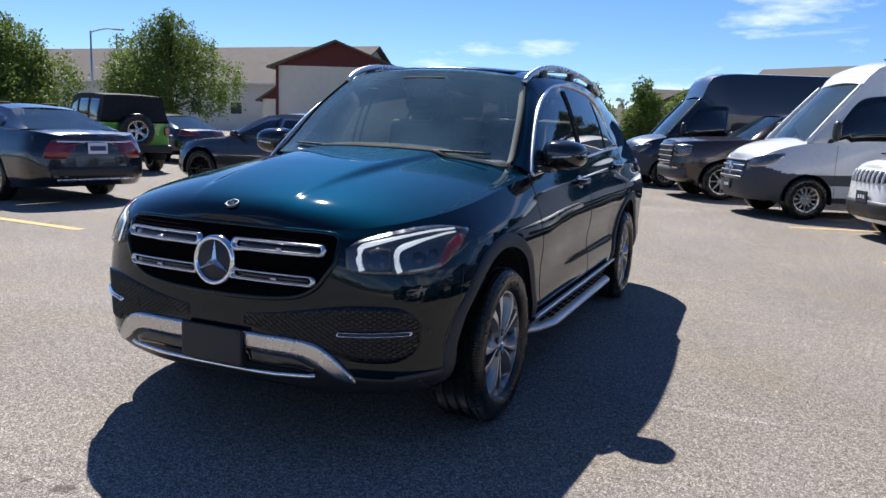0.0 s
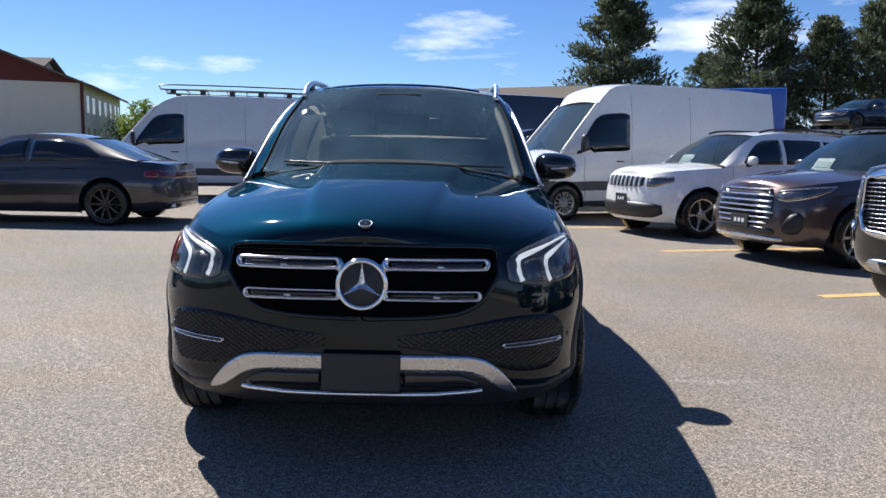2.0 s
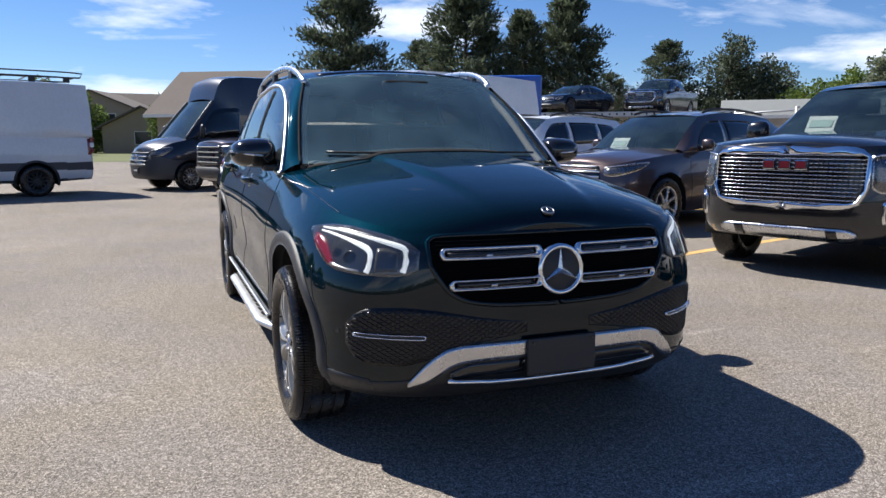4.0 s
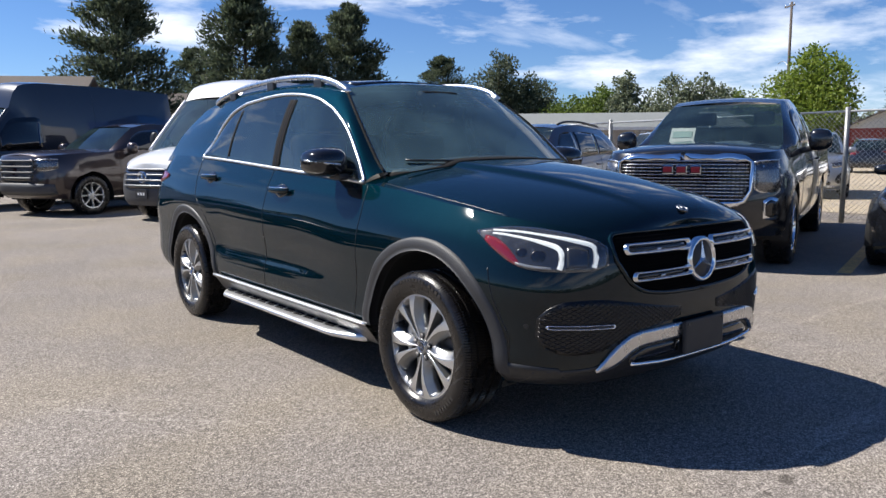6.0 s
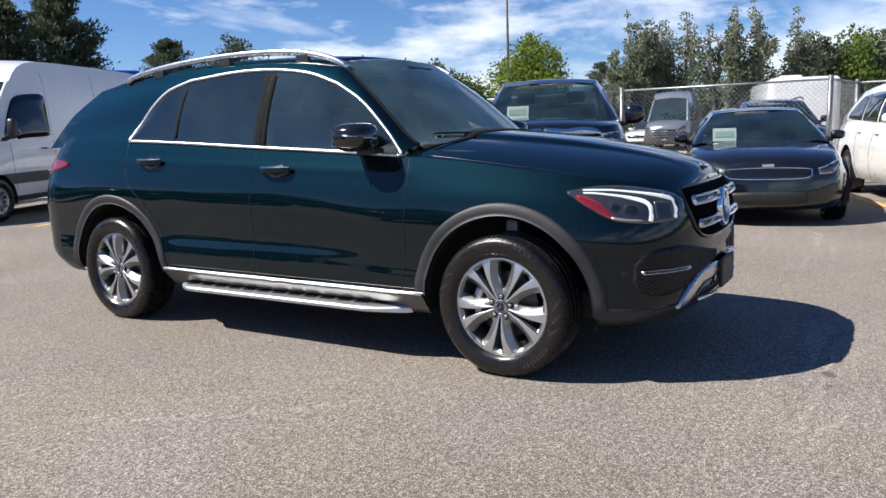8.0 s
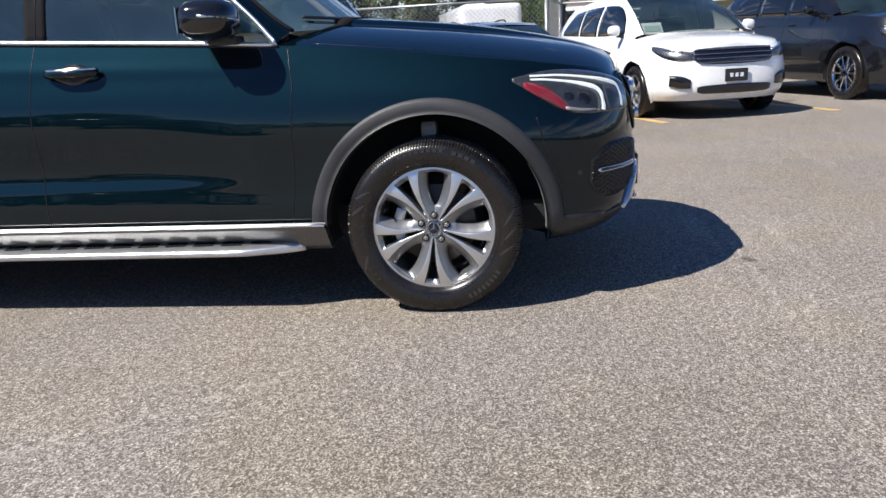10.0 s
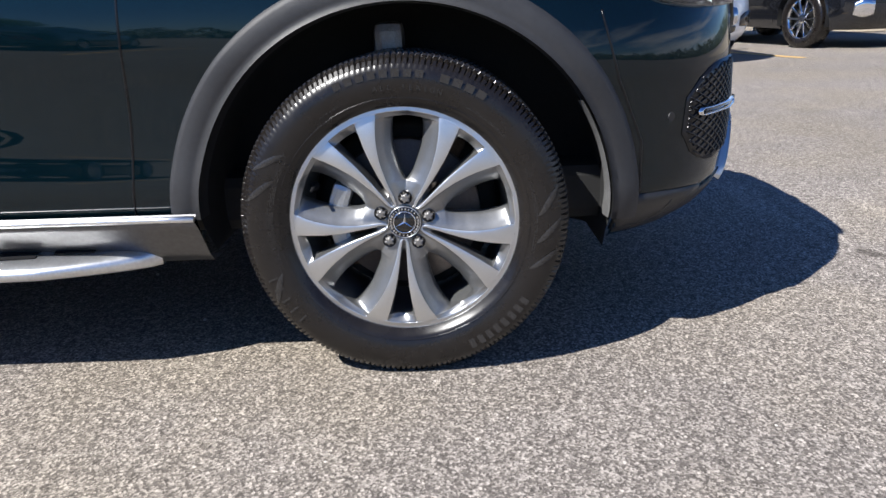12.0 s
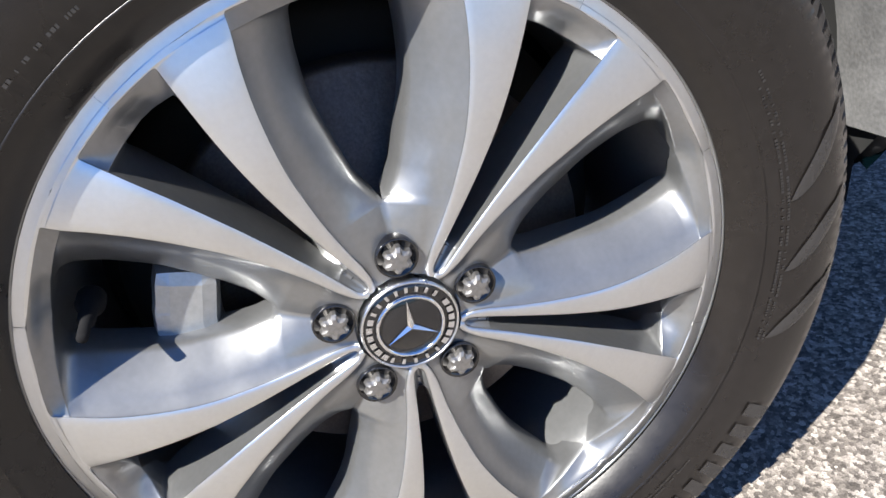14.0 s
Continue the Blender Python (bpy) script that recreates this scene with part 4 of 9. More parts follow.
def hero_suv():
    suv = root("luxury_suv", pose(0, 0, 0), "dark emerald green metallic luxury SUV parked on the asphalt", "car")
    sh = Shell(HERO, 36, 150, 22, 72)
    V, F = sh.cut((-0.016, WB - 0.012), 0.462, ARCH_Z)
    cen = np.array([V[list(q)].mean(0) for q in F])
    # body panels: bumpers, wings, doors, quarters
    names = []
    for y, x, z in zip(cen[:, 1], cen[:, 0], cen[:, 2]):
        s = "r" if x < 0 else "l"
        if y < -0.40 + 0.25 * (z - 0.4):
            names.append(("front_bumper", ""))
        elif y < 0.56:
            names.append(("wing", s))
        elif y < 1.66 and z > 0.385:
            names.append(("front_door", s))
        elif y < 2.82 and z > 0.385:
            names.append(("rear_door", s))
        elif y < 2.82:
            names.append(("sill", s))
        elif y < 3.62:
            names.append(("quarter_panel", s))
        else:
            names.append(("rear_bumper", ""))
    doors = {}
    for key in sorted(set(names)):
        fs = [F[i] for i in range(len(F)) if names[i] == key]
        ids = sorted({i for q in fs for i in q})
        back = {i: k for k, i in enumerate(ids)}
        doors[key] = obj(key[0], V[ids], [tuple(back[i] for i in q) for q in fs], PAINT if key[0] != "sill" else CLADDING, suv)
    bvh = sh.bvh
    fr, sd, top = front_of(bvh), {s: side_of(bvh, s) for s in (-1, 1)}, on_top(bvh)

    # bonnet and cowl
    crown = [(-0.80, 0.955), (-0.76, 1.002), (-0.68, 1.040), (-0.5, 1.084), (-0.3, 1.119), (0.0, 1.161), (0.3, 1.195), (0.45, 1.210), (0.61, 1.222)]
    HV, HF = sh.hood(0.60, crown, 0.022, 80, (0.22, 0.41), 0.011)
    bonnet = obj("bonnet", HV, facing(HV, HF, np.array((0, 0, 0.3))), PAINT, suv)
    hb = BVHTree.FromPolygons([Vector(v) for v in HV], HF)
    hood_at = on_top(hb)
    for s in (-1, 1):
        pts = [(s * 0.75, -0.56), (s * 0.783, -0.3), (s * 0.800, 0.0), (s * 0.808, 0.25), (s * 0.80, 0.46)]
        seam("bonnet_joint", pts, hood_at, bonnet, 0.0022)
    # small badge on the bonnet
    h = hood_at(0.0, -0.765)
    h = (h[0], np.array((0.0, -0.42, 0.907)))
    bm = bmesh.new()
    bmesh.ops.create_cone(bm, cap_ends=True, segments=32, radius1=0.027, radius2=0.025, depth=0.008)
    bmesh.ops.transform(bm, matrix=Matrix.Translation(h[0] + h[1] * 0.002) @ Vector(h[1]).to_track_quat("Z", "Y").to_matrix().to_4x4(), verts=bm.verts)
    bd = part("bonnet_badge", bm, BLACK_GLOSS, suv)
    sv, sf = star_mesh(0.021, 0.0, 0.003)
    Q = Matrix.Translation(h[0] + h[1] * 0.0062) @ Vector(h[1]).to_track_quat("-X", "Z").to_matrix().to_4x4()
    obj("badge_star", *moved((sv, sf), Q), BADGE_GREY, bd, smooth=False)
    obj("badge_ring", *moved(lathe([(0.0225, 0.0), (0.0235, -0.0025), (0.0262, -0.0025), (0.0275, 0.001)], 40), Q), BADGE_GREY, bd)

    # glasshouse edges (x > 0)
    n = 34
    A = path3([(0.746, 0.560, 1.160), (0.732, 0.66, 1.232), (0.680, 0.91, 1.452), (0.600, 1.17, 1.645)], n)
    R = path3([(0.600, 1.17, 1.645), (0.609, 1.45, 1.690), (0.608, 1.95, 1.712), (0.604, 2.5, 1.706), (0.592, 3.0, 1.676), (0.560, 3.50, 1.612)], n)
    D = path3([(0.560, 3.50, 1.612), (0.665, 3.74, 1.43), (0.755, 3.93, 1.20)], n)
    T1 = path3([(0.832, 0.600, 1.112), (0.792, 0.72, 1.238), (0.743, 0.915, 1.408), (0.709, 1.11, 1.520)], n)
    T2 = path3([(0.709, 1.11, 1.520), (0.688, 1.335, 1.594), (0.676, 1.62, 1.634), (0.674, 1.95, 1.642), (0.683, 2.37, 1.614)], n)
    T3 = path3([(0.683, 2.37, 1.614), (0.699, 2.57, 1.560), (0.727, 2.70, 1.470), (0.768, 2.80, 1.345), (0.836, 2.865, 1.232)], n)
    T = np.vstack([T1, T2[1:], T3[1:]])
    inside = np.array((0, 2.0, 1.2))
    q = np.linspace(-1, 1, 25)
    V = []
    for i, a in enumerate(A):
        k = i / (n - 1)
        for u in q:
            w = 1 - abs(u) ** 2.2
            V.append((a[0] * u, a[1] - (0.20 - 0.115 * k) * w, a[2] + (0.012 + 0.028 * k) * w))
    F = grid_faces(n, 25)
    ws = obj("windscreen", V, facing(V, F, inside), WINDSCREEN, suv)
    set_glass_shadow(ws)
    wsb = BVHTree.FromPolygons([Vector(v) for v in V], F)

    def roof_grid(drop, narrow):
        out = []
        for i, a in enumerate(R):
            k = i / (n - 1)
            for u in q:
                w = 1 - abs(u) ** 2.2
                out.append((a[0] * u * narrow, a[1] - 0.085 * w * (1 - k) ** 3, a[2] - drop + 0.040 * w))
        return out

    V = roof_grid(0.0, 1.0)
    roof = obj("roof", V, facing(V, F, inside), PAINT, suv)
    V = roof_grid(0.040, 0.97)
    obj("headliner", V, facing(V, F, np.array((0, 2.0, 3.0))), HEADLINER, suv)
    # dark glass roof front
    roof_b = BVHTree.FromPolygons([Vector(v) for v in np.array([v.co for v in roof.data.vertices])], [tuple(p.vertices) for p in roof.data.polygons])
    rt = on_top(roof_b)
    panel("sunroof", [(-0.50, 1.20, 2.62), (0.50, 1.20, 2.62)], rt, BLACK_GLOSS, roof, 14, 14, 0.003, 0.004)
    V, F = loft(D * MIRROR, D, 16, (0, 0.10, 0.0))
    obj("tailgate_window", V, facing(V, F, inside), TINTED, suv)
    E = np.vstack([A, R[1:], D[1:]])
    for s in (-1, 1):
        k = (s, 1, 1)
        V, F = loft(T * k, E * k, 8, (0.006 * s, 0, 0.006))
        obj("roof_pillar", V, facing(V, F, inside), PAINT, suv)
        B = sh.top_edge(0.60, 2.85, 3 * n - 2)
        V, F = loft(B * k, T * k, 10, (0.022 * s, 0, 0))
        V = np.array(V)
        F = facing(V, F, inside)
        cy = [np.mean([V[i][1] for i in q]) for q in F]
        for nm, y0, y1, gm in (("front_window", 0, 1.60, DOOR_GLASS), ("rear_window", 1.60, 2.40, TINTED), ("quarter_window", 2.40, 9, TINTED)):
            fs = [q for q, c in zip(F, cy) if y0 <= c < y1]
            ids = sorted({i for q in fs for i in q})
            back = {i: j for j, i in enumerate(ids)}
            g = obj(nm, V[ids], [tuple(back[i] for i in q) for q in fs], gm, suv)
            set_glass_shadow(g)
        glb = BVHTree.FromPolygons([Vector(v) for v in V], F)
        gs = side_of(glb, s)
        # black centre pillar and quarter bar
        panel("centre_pillar", [(1.588, 1.168, 1.596), (1.682, 1.173, 1.601)], gs, SEAL_BLACK, suv, 6, 14, 0.004, 0.01)
        seam("pillar_joint", [(1.635, 1.17), (1.625, 1.598)], lambda y, z: (lambda h: None if h is None else (h[0] + h[1] * 0.004, h[1]))(gs(y, z)), suv, 0.003)
        panel("quarter_bar", [(2.375, 1.21, 1.565), (2.405, 1.212, 1.555)], gs, SEAL_BLACK, suv, 3, 12, 0.003, 0.008)
        # bright trim round the windows
        low = B * k + np.array((0.006 * s, 0, 0.004))
        up = T * k + np.array((0.006 * s, 0, 0.0))
        tube_part("window_trim", np.vstack([low, up[::-1][1:-1]]), 0.0095, BRIGHT_TRIM, suv, 8, True, "bright chrome window surround")
        tube_part("windscreen_seal", A * k + np.array((-0.006 * s, -0.004, 0.002)), 0.008, SEAL_BLACK, suv, 6)
        tube_part("pillar_trim", A * k + np.array((-0.034 * s, 0.040, -0.018)), 0.021, HEADLINER, suv, 8, False, "beige inner pillar trim")
        # lower corner of the bumper
        panel("bumper_corner", [(-0.70, 0.282, 0.372), (-0.6, 0.282, 0.380), (-0.475, 0.285, 0.385)], sd[s], BLACK_SATIN, suv, 10, 5, 0.004, 0.01)
        # roof rail
        rp = path3([(0.600, 1.12, 1.618), (0.610, 1.24, 1.676), (0.618, 1.45, 1.725), (0.622, 1.75, 1.750), (0.622, 2.1, 1.755), (0.62, 2.5, 1.742), (0.612, 2.85, 1.712), (0.605, 3.05, 1.682), (0.600, 3.13, 1.655)], 60) * k
        rail = tube_part("roof_rail", rp, 0.0165, SATIN_ALU, suv, 10, False, "satin aluminium roof rail", 1.2)
        for yy in (1.45, 2.1, 2.75):
            i = int(np.argmin(np.abs(rp[:, 1] - yy)))
            box_part("rail_foot", (0.03, 0.10, 0.06), (rp[i][0], rp[i][1], rp[i][2] - 0.035), BLACK_SATIN, rail, 0.008)
        # door joints
        seam("door_joint", [(0.555, 1.10), (0.53, 0.95), (0.55, 0.60), (0.575, 0.39)], sd[s], suv)
        seam("door_joint", [(1.64, 1.165), (1.655, 0.9), (1.66, 0.6), (1.66, 0.39)], sd[s], suv)
        seam("door_joint", [(2.86, 1.225), (2.83, 1.05), (2.78, 0.95), (2.62, 0.82), (2.50, 0.66), (2.45, 0.5), (2.44, 0.39)], sd[s], suv)
        seam("bumper_joint", [(-0.43, 0.78), (-0.47, 0.64), (-0.53, 0.5), (-0.53, 0.39)], sd[s], suv)
        # handles with dark cups
        for y0, y1, z in ((1.34, 1.57, 1.036), (2.46, 2.69, 1.092)):
            d = doors[("front_door" if y0 < 2 else "rear_door", "r" if s < 0 else "l")]
            panel("handle_cup", [(y0 + 0.02, z - 0.012, z + 0.014), ((y0 + y1) / 2, z - 0.042, z + 0.040), (y1 - 0.02, z - 0.012, z + 0.014)], sd[s], BLACK_GLOSS, d, 14, 6, 0.0015, 0.004)
            c = line_on([(y, z + 0.004) for y in np.linspace(y0, y1, 18)], sd[s], 0.0)
            t = np.linspace(-1, 1, len(c))
            c[:, 0] += s * (0.012 + 0.030 * (1 - t**4))
            hd = tube_part("door_handle", c, 0.0125 + 0.003 * (1 - t**2), PAINT, d, 10, False, "", 1.25)
            tube_part("handle_strip", c + np.array((s * 0.006, 0, 0.016)), 0.005, CHROME, hd, 6)
        # wing mirrors
        mir = wing_mirror(suv, (s * 0.950, 0.845, 1.215), (0.120, 0.135, 0.080), BLACK_GLOSS, s)
        mir["label"] = "gloss black wing mirror"
        V, F = [], []
        strip = path3([(s * 0.865, 0.742, 1.200), (s * 0.95, 0.708, 1.206), (s * 1.035, 0.740, 1.216), (s * 1.072, 0.815, 1.224)], 12)
        tube_part("mirror_strip", strip, 0.006, SATIN_ALU, mir, 6)
        box_part("mirror_base", (0.10, 0.12, 0.035), (s * 0.855, 0.80, 1.135), BLACK_SATIN, mir, 0.012)
        # wheel-arch cladding, liners
        for ya, a0, a1 in ((0.0, 2, 184), (WB, -4, 180)):
            V = []
            na, rr = 60, (0.446, 0.451, 0.468, 0.500, 0.511, 0.515)
            yc, zc_ = ya + (-0.016 if ya < 1 else -0.012), ARCH_Z
            for i in range(na):
                a = radians(a0 + (a1 - a0) * i / (na - 1))
                for j, r in enumerate(rr):
                    y, z = yc + r * math.cos(a), zc_ + r * math.sin(a)
                    h = sd[s](y, max(0.285, min(z, 1.0)))
                    x = abs(h[0][0]) if h is not None else 0.93
                    lift = (-0.045, 0.004, 0.011, 0.012, 0.007, -0.004)[j]
                    V.append((s * (min(x, 0.956) + lift), y, z))
            F = grid_faces(na, len(rr), False, s > 0)
            obj("arch_cladding", V, facing(V, F, np.array((0, ya, HUB_Z))), CLADDING, suv, "dark grey grained wheel-arch cladding")
            V = []
            for i in range(40):
                a = radians(-10 + 204 * i / 39)
                hit = sd[s](ya - 0.014 + 0.455 * math.cos(a), min(max(ARCH_Z + 0.455 * math.sin(a), 0.30), 0.95))
                x_out = min(0.935, (abs(hit[0][0]) if hit is not None else 0.86) - 0.012)
                for r, x in ((0.455, x_out), (0.457, 0.80), (0.453, 0.62), (0.28, 0.60)):
                    V.append((s * x, ya - 0.014 + r * math.cos(a), ARCH_Z + r * math.sin(a)))
            obj("arch_liner", V, grid_faces(40, 4), UNDER, suv)
            if ya < 1:
                V = []
                for i in range(14):
                    a = radians(148 + 36 * i / 13)
                    hit = sd[s](ya + 0.448 * math.cos(a), min(max(ARCH_Z + 0.448 * math.sin(a), 0.30), 0.95))
                    x_out = (abs(hit[0][0]) if hit is not None else 0.86) - 0.008
                    for r, x in ((0.448, x_out), (0.442, x_out - 0.035 - 0.006 * math.sin(8 * a)), (0.450, x_out - 0.085)):
                        V.append((s * x, ya - 0.014 + r * math.cos(a), ARCH_Z + r * math.sin(a)))
                obj("liner_flap", V, grid_faces(14, 3), mat("dusty_liner_plastic", (0.13, 0.13, 0.13), 0.6, 0, 0, 0.3, 20), suv)
            box_part("strut", (0.06, 0.07, 0.30), (s * 0.70, ya + 0.02, 0.62), STEEL, suv, 0.02)
        # lower bright-edged sill trim and running board
        V = []
        ys = np.linspace(0.44, 2.47, 30)
        secs = ((0.800, 0.262), (0.862, 0.266), (0.886, 0.290), (0.906, 0.320), (0.936, 0.362), (0.955, 0.382), (0.940, 0.396))
        for y in ys:
            for x, z in secs:
                V.append((s * x, y, z + 0.008 * (y - 0.44) / 2))
        obj("sill_trim", V, facing(V, grid_faces(30, 7), np.array((0, 1.45, 0.35))), mat("brushed_sill_trim", (0.15, 0.15, 0.153), 0.40, 0.8, 0, 0.16, 7), suv, "brushed silver grey sill trim")
        tube_part("sill_edge", [(s * 0.955, y, 0.389 + 0.008 * (y - 0.44) / 2) for y in ys], 0.0075, BRIGHT_TRIM, suv, 6)
        ys = np.concatenate([np.linspace(0.555, 0.80, 16), np.linspace(0.86, 2.20, 12), np.linspace(2.24, 2.372, 12)])
        reach = lambda y: 0.122 * (min(1.0, max(0.0, (y - 0.550) / 0.26)) ** 0.5) * (min(1.0, max(0.0, (2.376 - y) / 0.13)) ** 0.42)
        V = []
        for y in ys:
            x0, w_ = 0.856, reach(y)
            for a, z in ((0.0, 0.262), (0.0, 0.318), (w_ * 0.74, 0.2995), (w_ * 0.91, 0.294), (w_ * 0.985, 0.287), (w_, 0.279), (w_ * 0.975, 0.269), (w_ * 0.86, 0.262)):
                V.append((s * (x0 + a), y, z))
        F = grid_faces(len(ys), 8, False) + [(i * 8 + 7, (i + 1) * 8 + 7, (i + 1) * 8, i * 8) for i in range(len(ys) - 1)]
        rb = obj("running_board", V, facing(V, F, np.array((s * 0.90, 1.46, 0.28))), BOARD_ALU, suv, "slim aluminium running board with dark slots and pointed ends")
        SV = [(a, b, c) for a in (-0.0062, 0.0062) for b in (-0.044, 0.044) for c in (0.0, 0.0022)]
        SV = [(a * s + (0.006 * s if b > 0 else 0.0), b, c - a * 0.205) for a, b, c in SV]
        slot = bpy.data.meshes.new("tread_slot")
        slot.from_pydata(SV, [], [(1, 3, 7, 5), (0, 1, 5, 4), (2, 6, 7, 3), (0, 2, 3, 1), (4, 5, 7, 6)])
        slot.materials.append(SEAL_BLACK)
        for g_i in range(13):
            yc = 0.735 + 0.125 * g_i
            for r_i in range(3):
                x = 0.902 + 0.0195 * r_i
                top_x = 0.856 + 0.74 * min(reach(yc - 0.05), reach(yc + 0.05))
                if x + 0.008 < top_x:
                    q = new("tread_slot", slot)
                    q.parent = rb
                    q.location = (s * x, yc, 0.318 - 0.205 * (x - 0.856) + 0.0004)
        for yy in (0.75, 1.45, 2.15):
            box_part("board_bracket", (0.3, 0.05, 0.03), (s * 0.78, yy, 0.275), UNDER, rb, 0.004)
    # dark floor pan and engine bay
    box_part("underbody", (1.45, 4.2, 0.14), (0, 1.6, 0.36), UNDER, suv, 0.03)
    box_part("inner_bulkhead", (1.15, 0.8, 0.45), (0, 0.0, 0.72), UNDER, suv, 0.03)
    # cowl and wipers
    base = lambda x: 0.545 - 0.20 * (1 - abs(x / 0.722) ** 2.2)
    panel("cowl", [(x, base(x), 0.597) for x in np.linspace(-0.71, 0.71, 15)], hood_at, SEAL_BLACK, suv, 40, 6, 0.003, 0.004)
    for x0, x1 in ((0.62, 0.02), (-0.05, -0.60)):
        c = []
        for t in np.linspace(0, 1, 14):
            x = x0 + (x1 - x0) * t
            h = surf_hit(wsb, (x, -3, 1.200 + 0.012 * t), (0, 1, 0), -1)
            if h is not None:
                c.append(h[0] + h[1] * 0.012)
        if len(c) > 2:
            tube_part("wiper", c, 0.007, BLACK_SATIN, suv, 6)

    # ---- nose ----
    gk = [(-0.520, 0.825, 0.895), (-0.49, 0.775, 0.912), (-0.45, 0.722, 0.916), (-0.36, 0.680, 0.918), (-0.2, 0.662, 0.919), (0.0, 0.656, 0.919), (0.2, 0.662, 0.919), (0.36, 0.680, 0.918), (0.45, 0.722, 0.916), (0.49, 0.775, 0.912), (0.520, 0.825, 0.895)]
    # sheet laid on the closed nose; its colour paints the opening's shade
    grille = panel("grille", gk, fr, GRILLE_SHADE, suv, 60, 14, 0.002, 0.01, "black radiator grille with twin chrome louvres")
    c = ip(gk)
    xs = np.linspace(-0.503, 0.503, 60)
    xs = np.linspace(-0.518, 0.518, 70)
    loop = [(x, c(x)[0][0] - 0.006) for x in xs] + [(x, min(c(x)[0][1] + 0.004, 0.922)) for x in xs[::-1]]
    tube_part("grille_surround", line_on(loop, fr, 0.002), 0.0105, PAINT, grille, 8, True)
    for zz in np.arange(0.675, 0.915, 0.0125):
        row = [x for x in np.linspace(-0.49, 0.49, 60) if c(x)[0][0] + 0.006 < zz < c(x)[0][1] - 0.006]
        if len(row) > 6:
            tube_part("grille_bar", line_on([(x, zz) for x in row], fr, 0.006), 0.0016, GRILLE_SHADE, grille, 4)
    fr2 = lambda x, z: (lambda h: (h[0] + h[1] * 0.008, h[1]))(fr(x, z))
    for s in (-1, 1):
        for zc, x1, hh in ((0.853, 0.484, 0.0245), (0.742, 0.456, 0.0245)):
            x0 = 0.07
            cxm, hw = (x0 + x1) / 2, (x1 - x0) / 2
            o_l = capsule(s * cxm, zc, hw, hh, 64)
            i_l = capsule(s * (cxm + 0.004), zc + 0.002, hw - 0.026, hh * 0.36, 64)
            lv = ring_on("chrome_louvre", o_l, i_l, fr2, LOUVRE, grille, 0.018, 0.004, 8)
            panel("louvre_slot", [(s * (cxm + 0.004) - hw + 0.035, zc - 0.010, zc + 0.008), (s * (cxm + 0.004) + hw - 0.035, zc - 0.010, zc + 0.008)], fr2, BLACK_GLOSS, lv, 10, 3, 0.003, 0.008)
            box_part("louvre_pin", (0.026, 0.010, 0.010), tuple(fr2(s * (cxm + 0.02), zc - 0.002)[0] + np.array((0, -0.010, 0))), SMOKED_CHROME, lv, 0.004)
    # the star: disc, ring and three arms
    ch = fr(0, 0.783)[0]
    face = Matrix.Translation((0, ch[1] - 0.012, 0.783)) @ Matrix.Rotation(radians(90), 4, "Z") @ Matrix.Rotation(radians(4), 4, "Y")
    turn = lambda vf: moved(vf, face @ Matrix.Scale(0.93, 4))
    emblem = obj("emblem", *turn(lathe([(0.0, -0.010), (0.09, -0.004), (0.094, 0.0), (0.094, 0.03)], 64)), PLATE_BLACK, grille, "black emblem disc with chrome ring and three-pointed star")
    obj("emblem_ring", *turn(lathe([(0.087, -0.004), (0.090, -0.016), (0.100, -0.018), (0.108, -0.010), (0.110, 0.012)], 80)), CHROME, emblem)
    V, F = star_mesh(0.090, -0.010, 0.014, 3, 0.17)
    obj("emblem_star", *turn((V, F)), SATIN_ALU, emblem, smooth=False)

    # lower intakes with netting
    for s in (-1, 1):
        k2 = [(0.14, 0.545, 0.585), (0.28, 0.525, 0.605), (0.42, 0.500, 0.632), (0.52, 0.462, 0.650), (0.62, 0.436, 0.660), (0.72, 0.430, 0.656), (0.775, 0.452, 0.632), (0.805, 0.505, 0.585)]
        keys = sorted([(s * x, a, b) for x, a, b in k2])
        intake = panel("side_intake", keys, fr, NET_BLACK, suv, 30, 10, 0.003, 0.012, "black netted lower air intake")
        ci = ip(keys)
        V, F = [], []
        lines = []
        for d in (-1, 1):
            for c0 in np.arange(-0.2, 1.4, 0.030):
                seg = []
                for x in np.linspace(0.14, 0.80, 64):
                    z = 0.30 + d * (x - c0) * 0.62
                    a, b = ci(s * x)[0]
                    if a + 0.004 < z < b - 0.004:
                        h = fr(s * x, z)
                        if h is not None:
                            seg.append(h[0] + h[1] * 0.004)
                    elif len(seg) > 2:
                        lines.append(seg)
                        seg = []
                    else:
                        seg = []
                if len(seg) > 2:
                    lines.append(seg)
        net = merge(*[tube(l, 0.0026, 4) for l in lines])
        obj("intake_net", *net, NET_BLACK, intake)["kind"] = "stuff"
        o_l = capsule(s * 0.660, 0.549, 0.122, 0.0105, 48, s * 0.012)
        i_l = capsule(s * 0.660, 0.549, 0.113, 0.0045, 48, s * 0.012)
        st = ring_on("intake_slat", o_l, i_l, fr, CHROME, intake, 0.010, 0.006, 6, "thin chrome blade with a dark slot")
        panel("slat_slot", sorted([(s * x, 0.545 - 0.012 * (0.66 - x), 0.553 - 0.012 * (0.66 - x)) for x in (0.55, 0.66, 0.77)]), fr, BLACK_GLOSS, st, 14, 3, 0.007, 0.004)
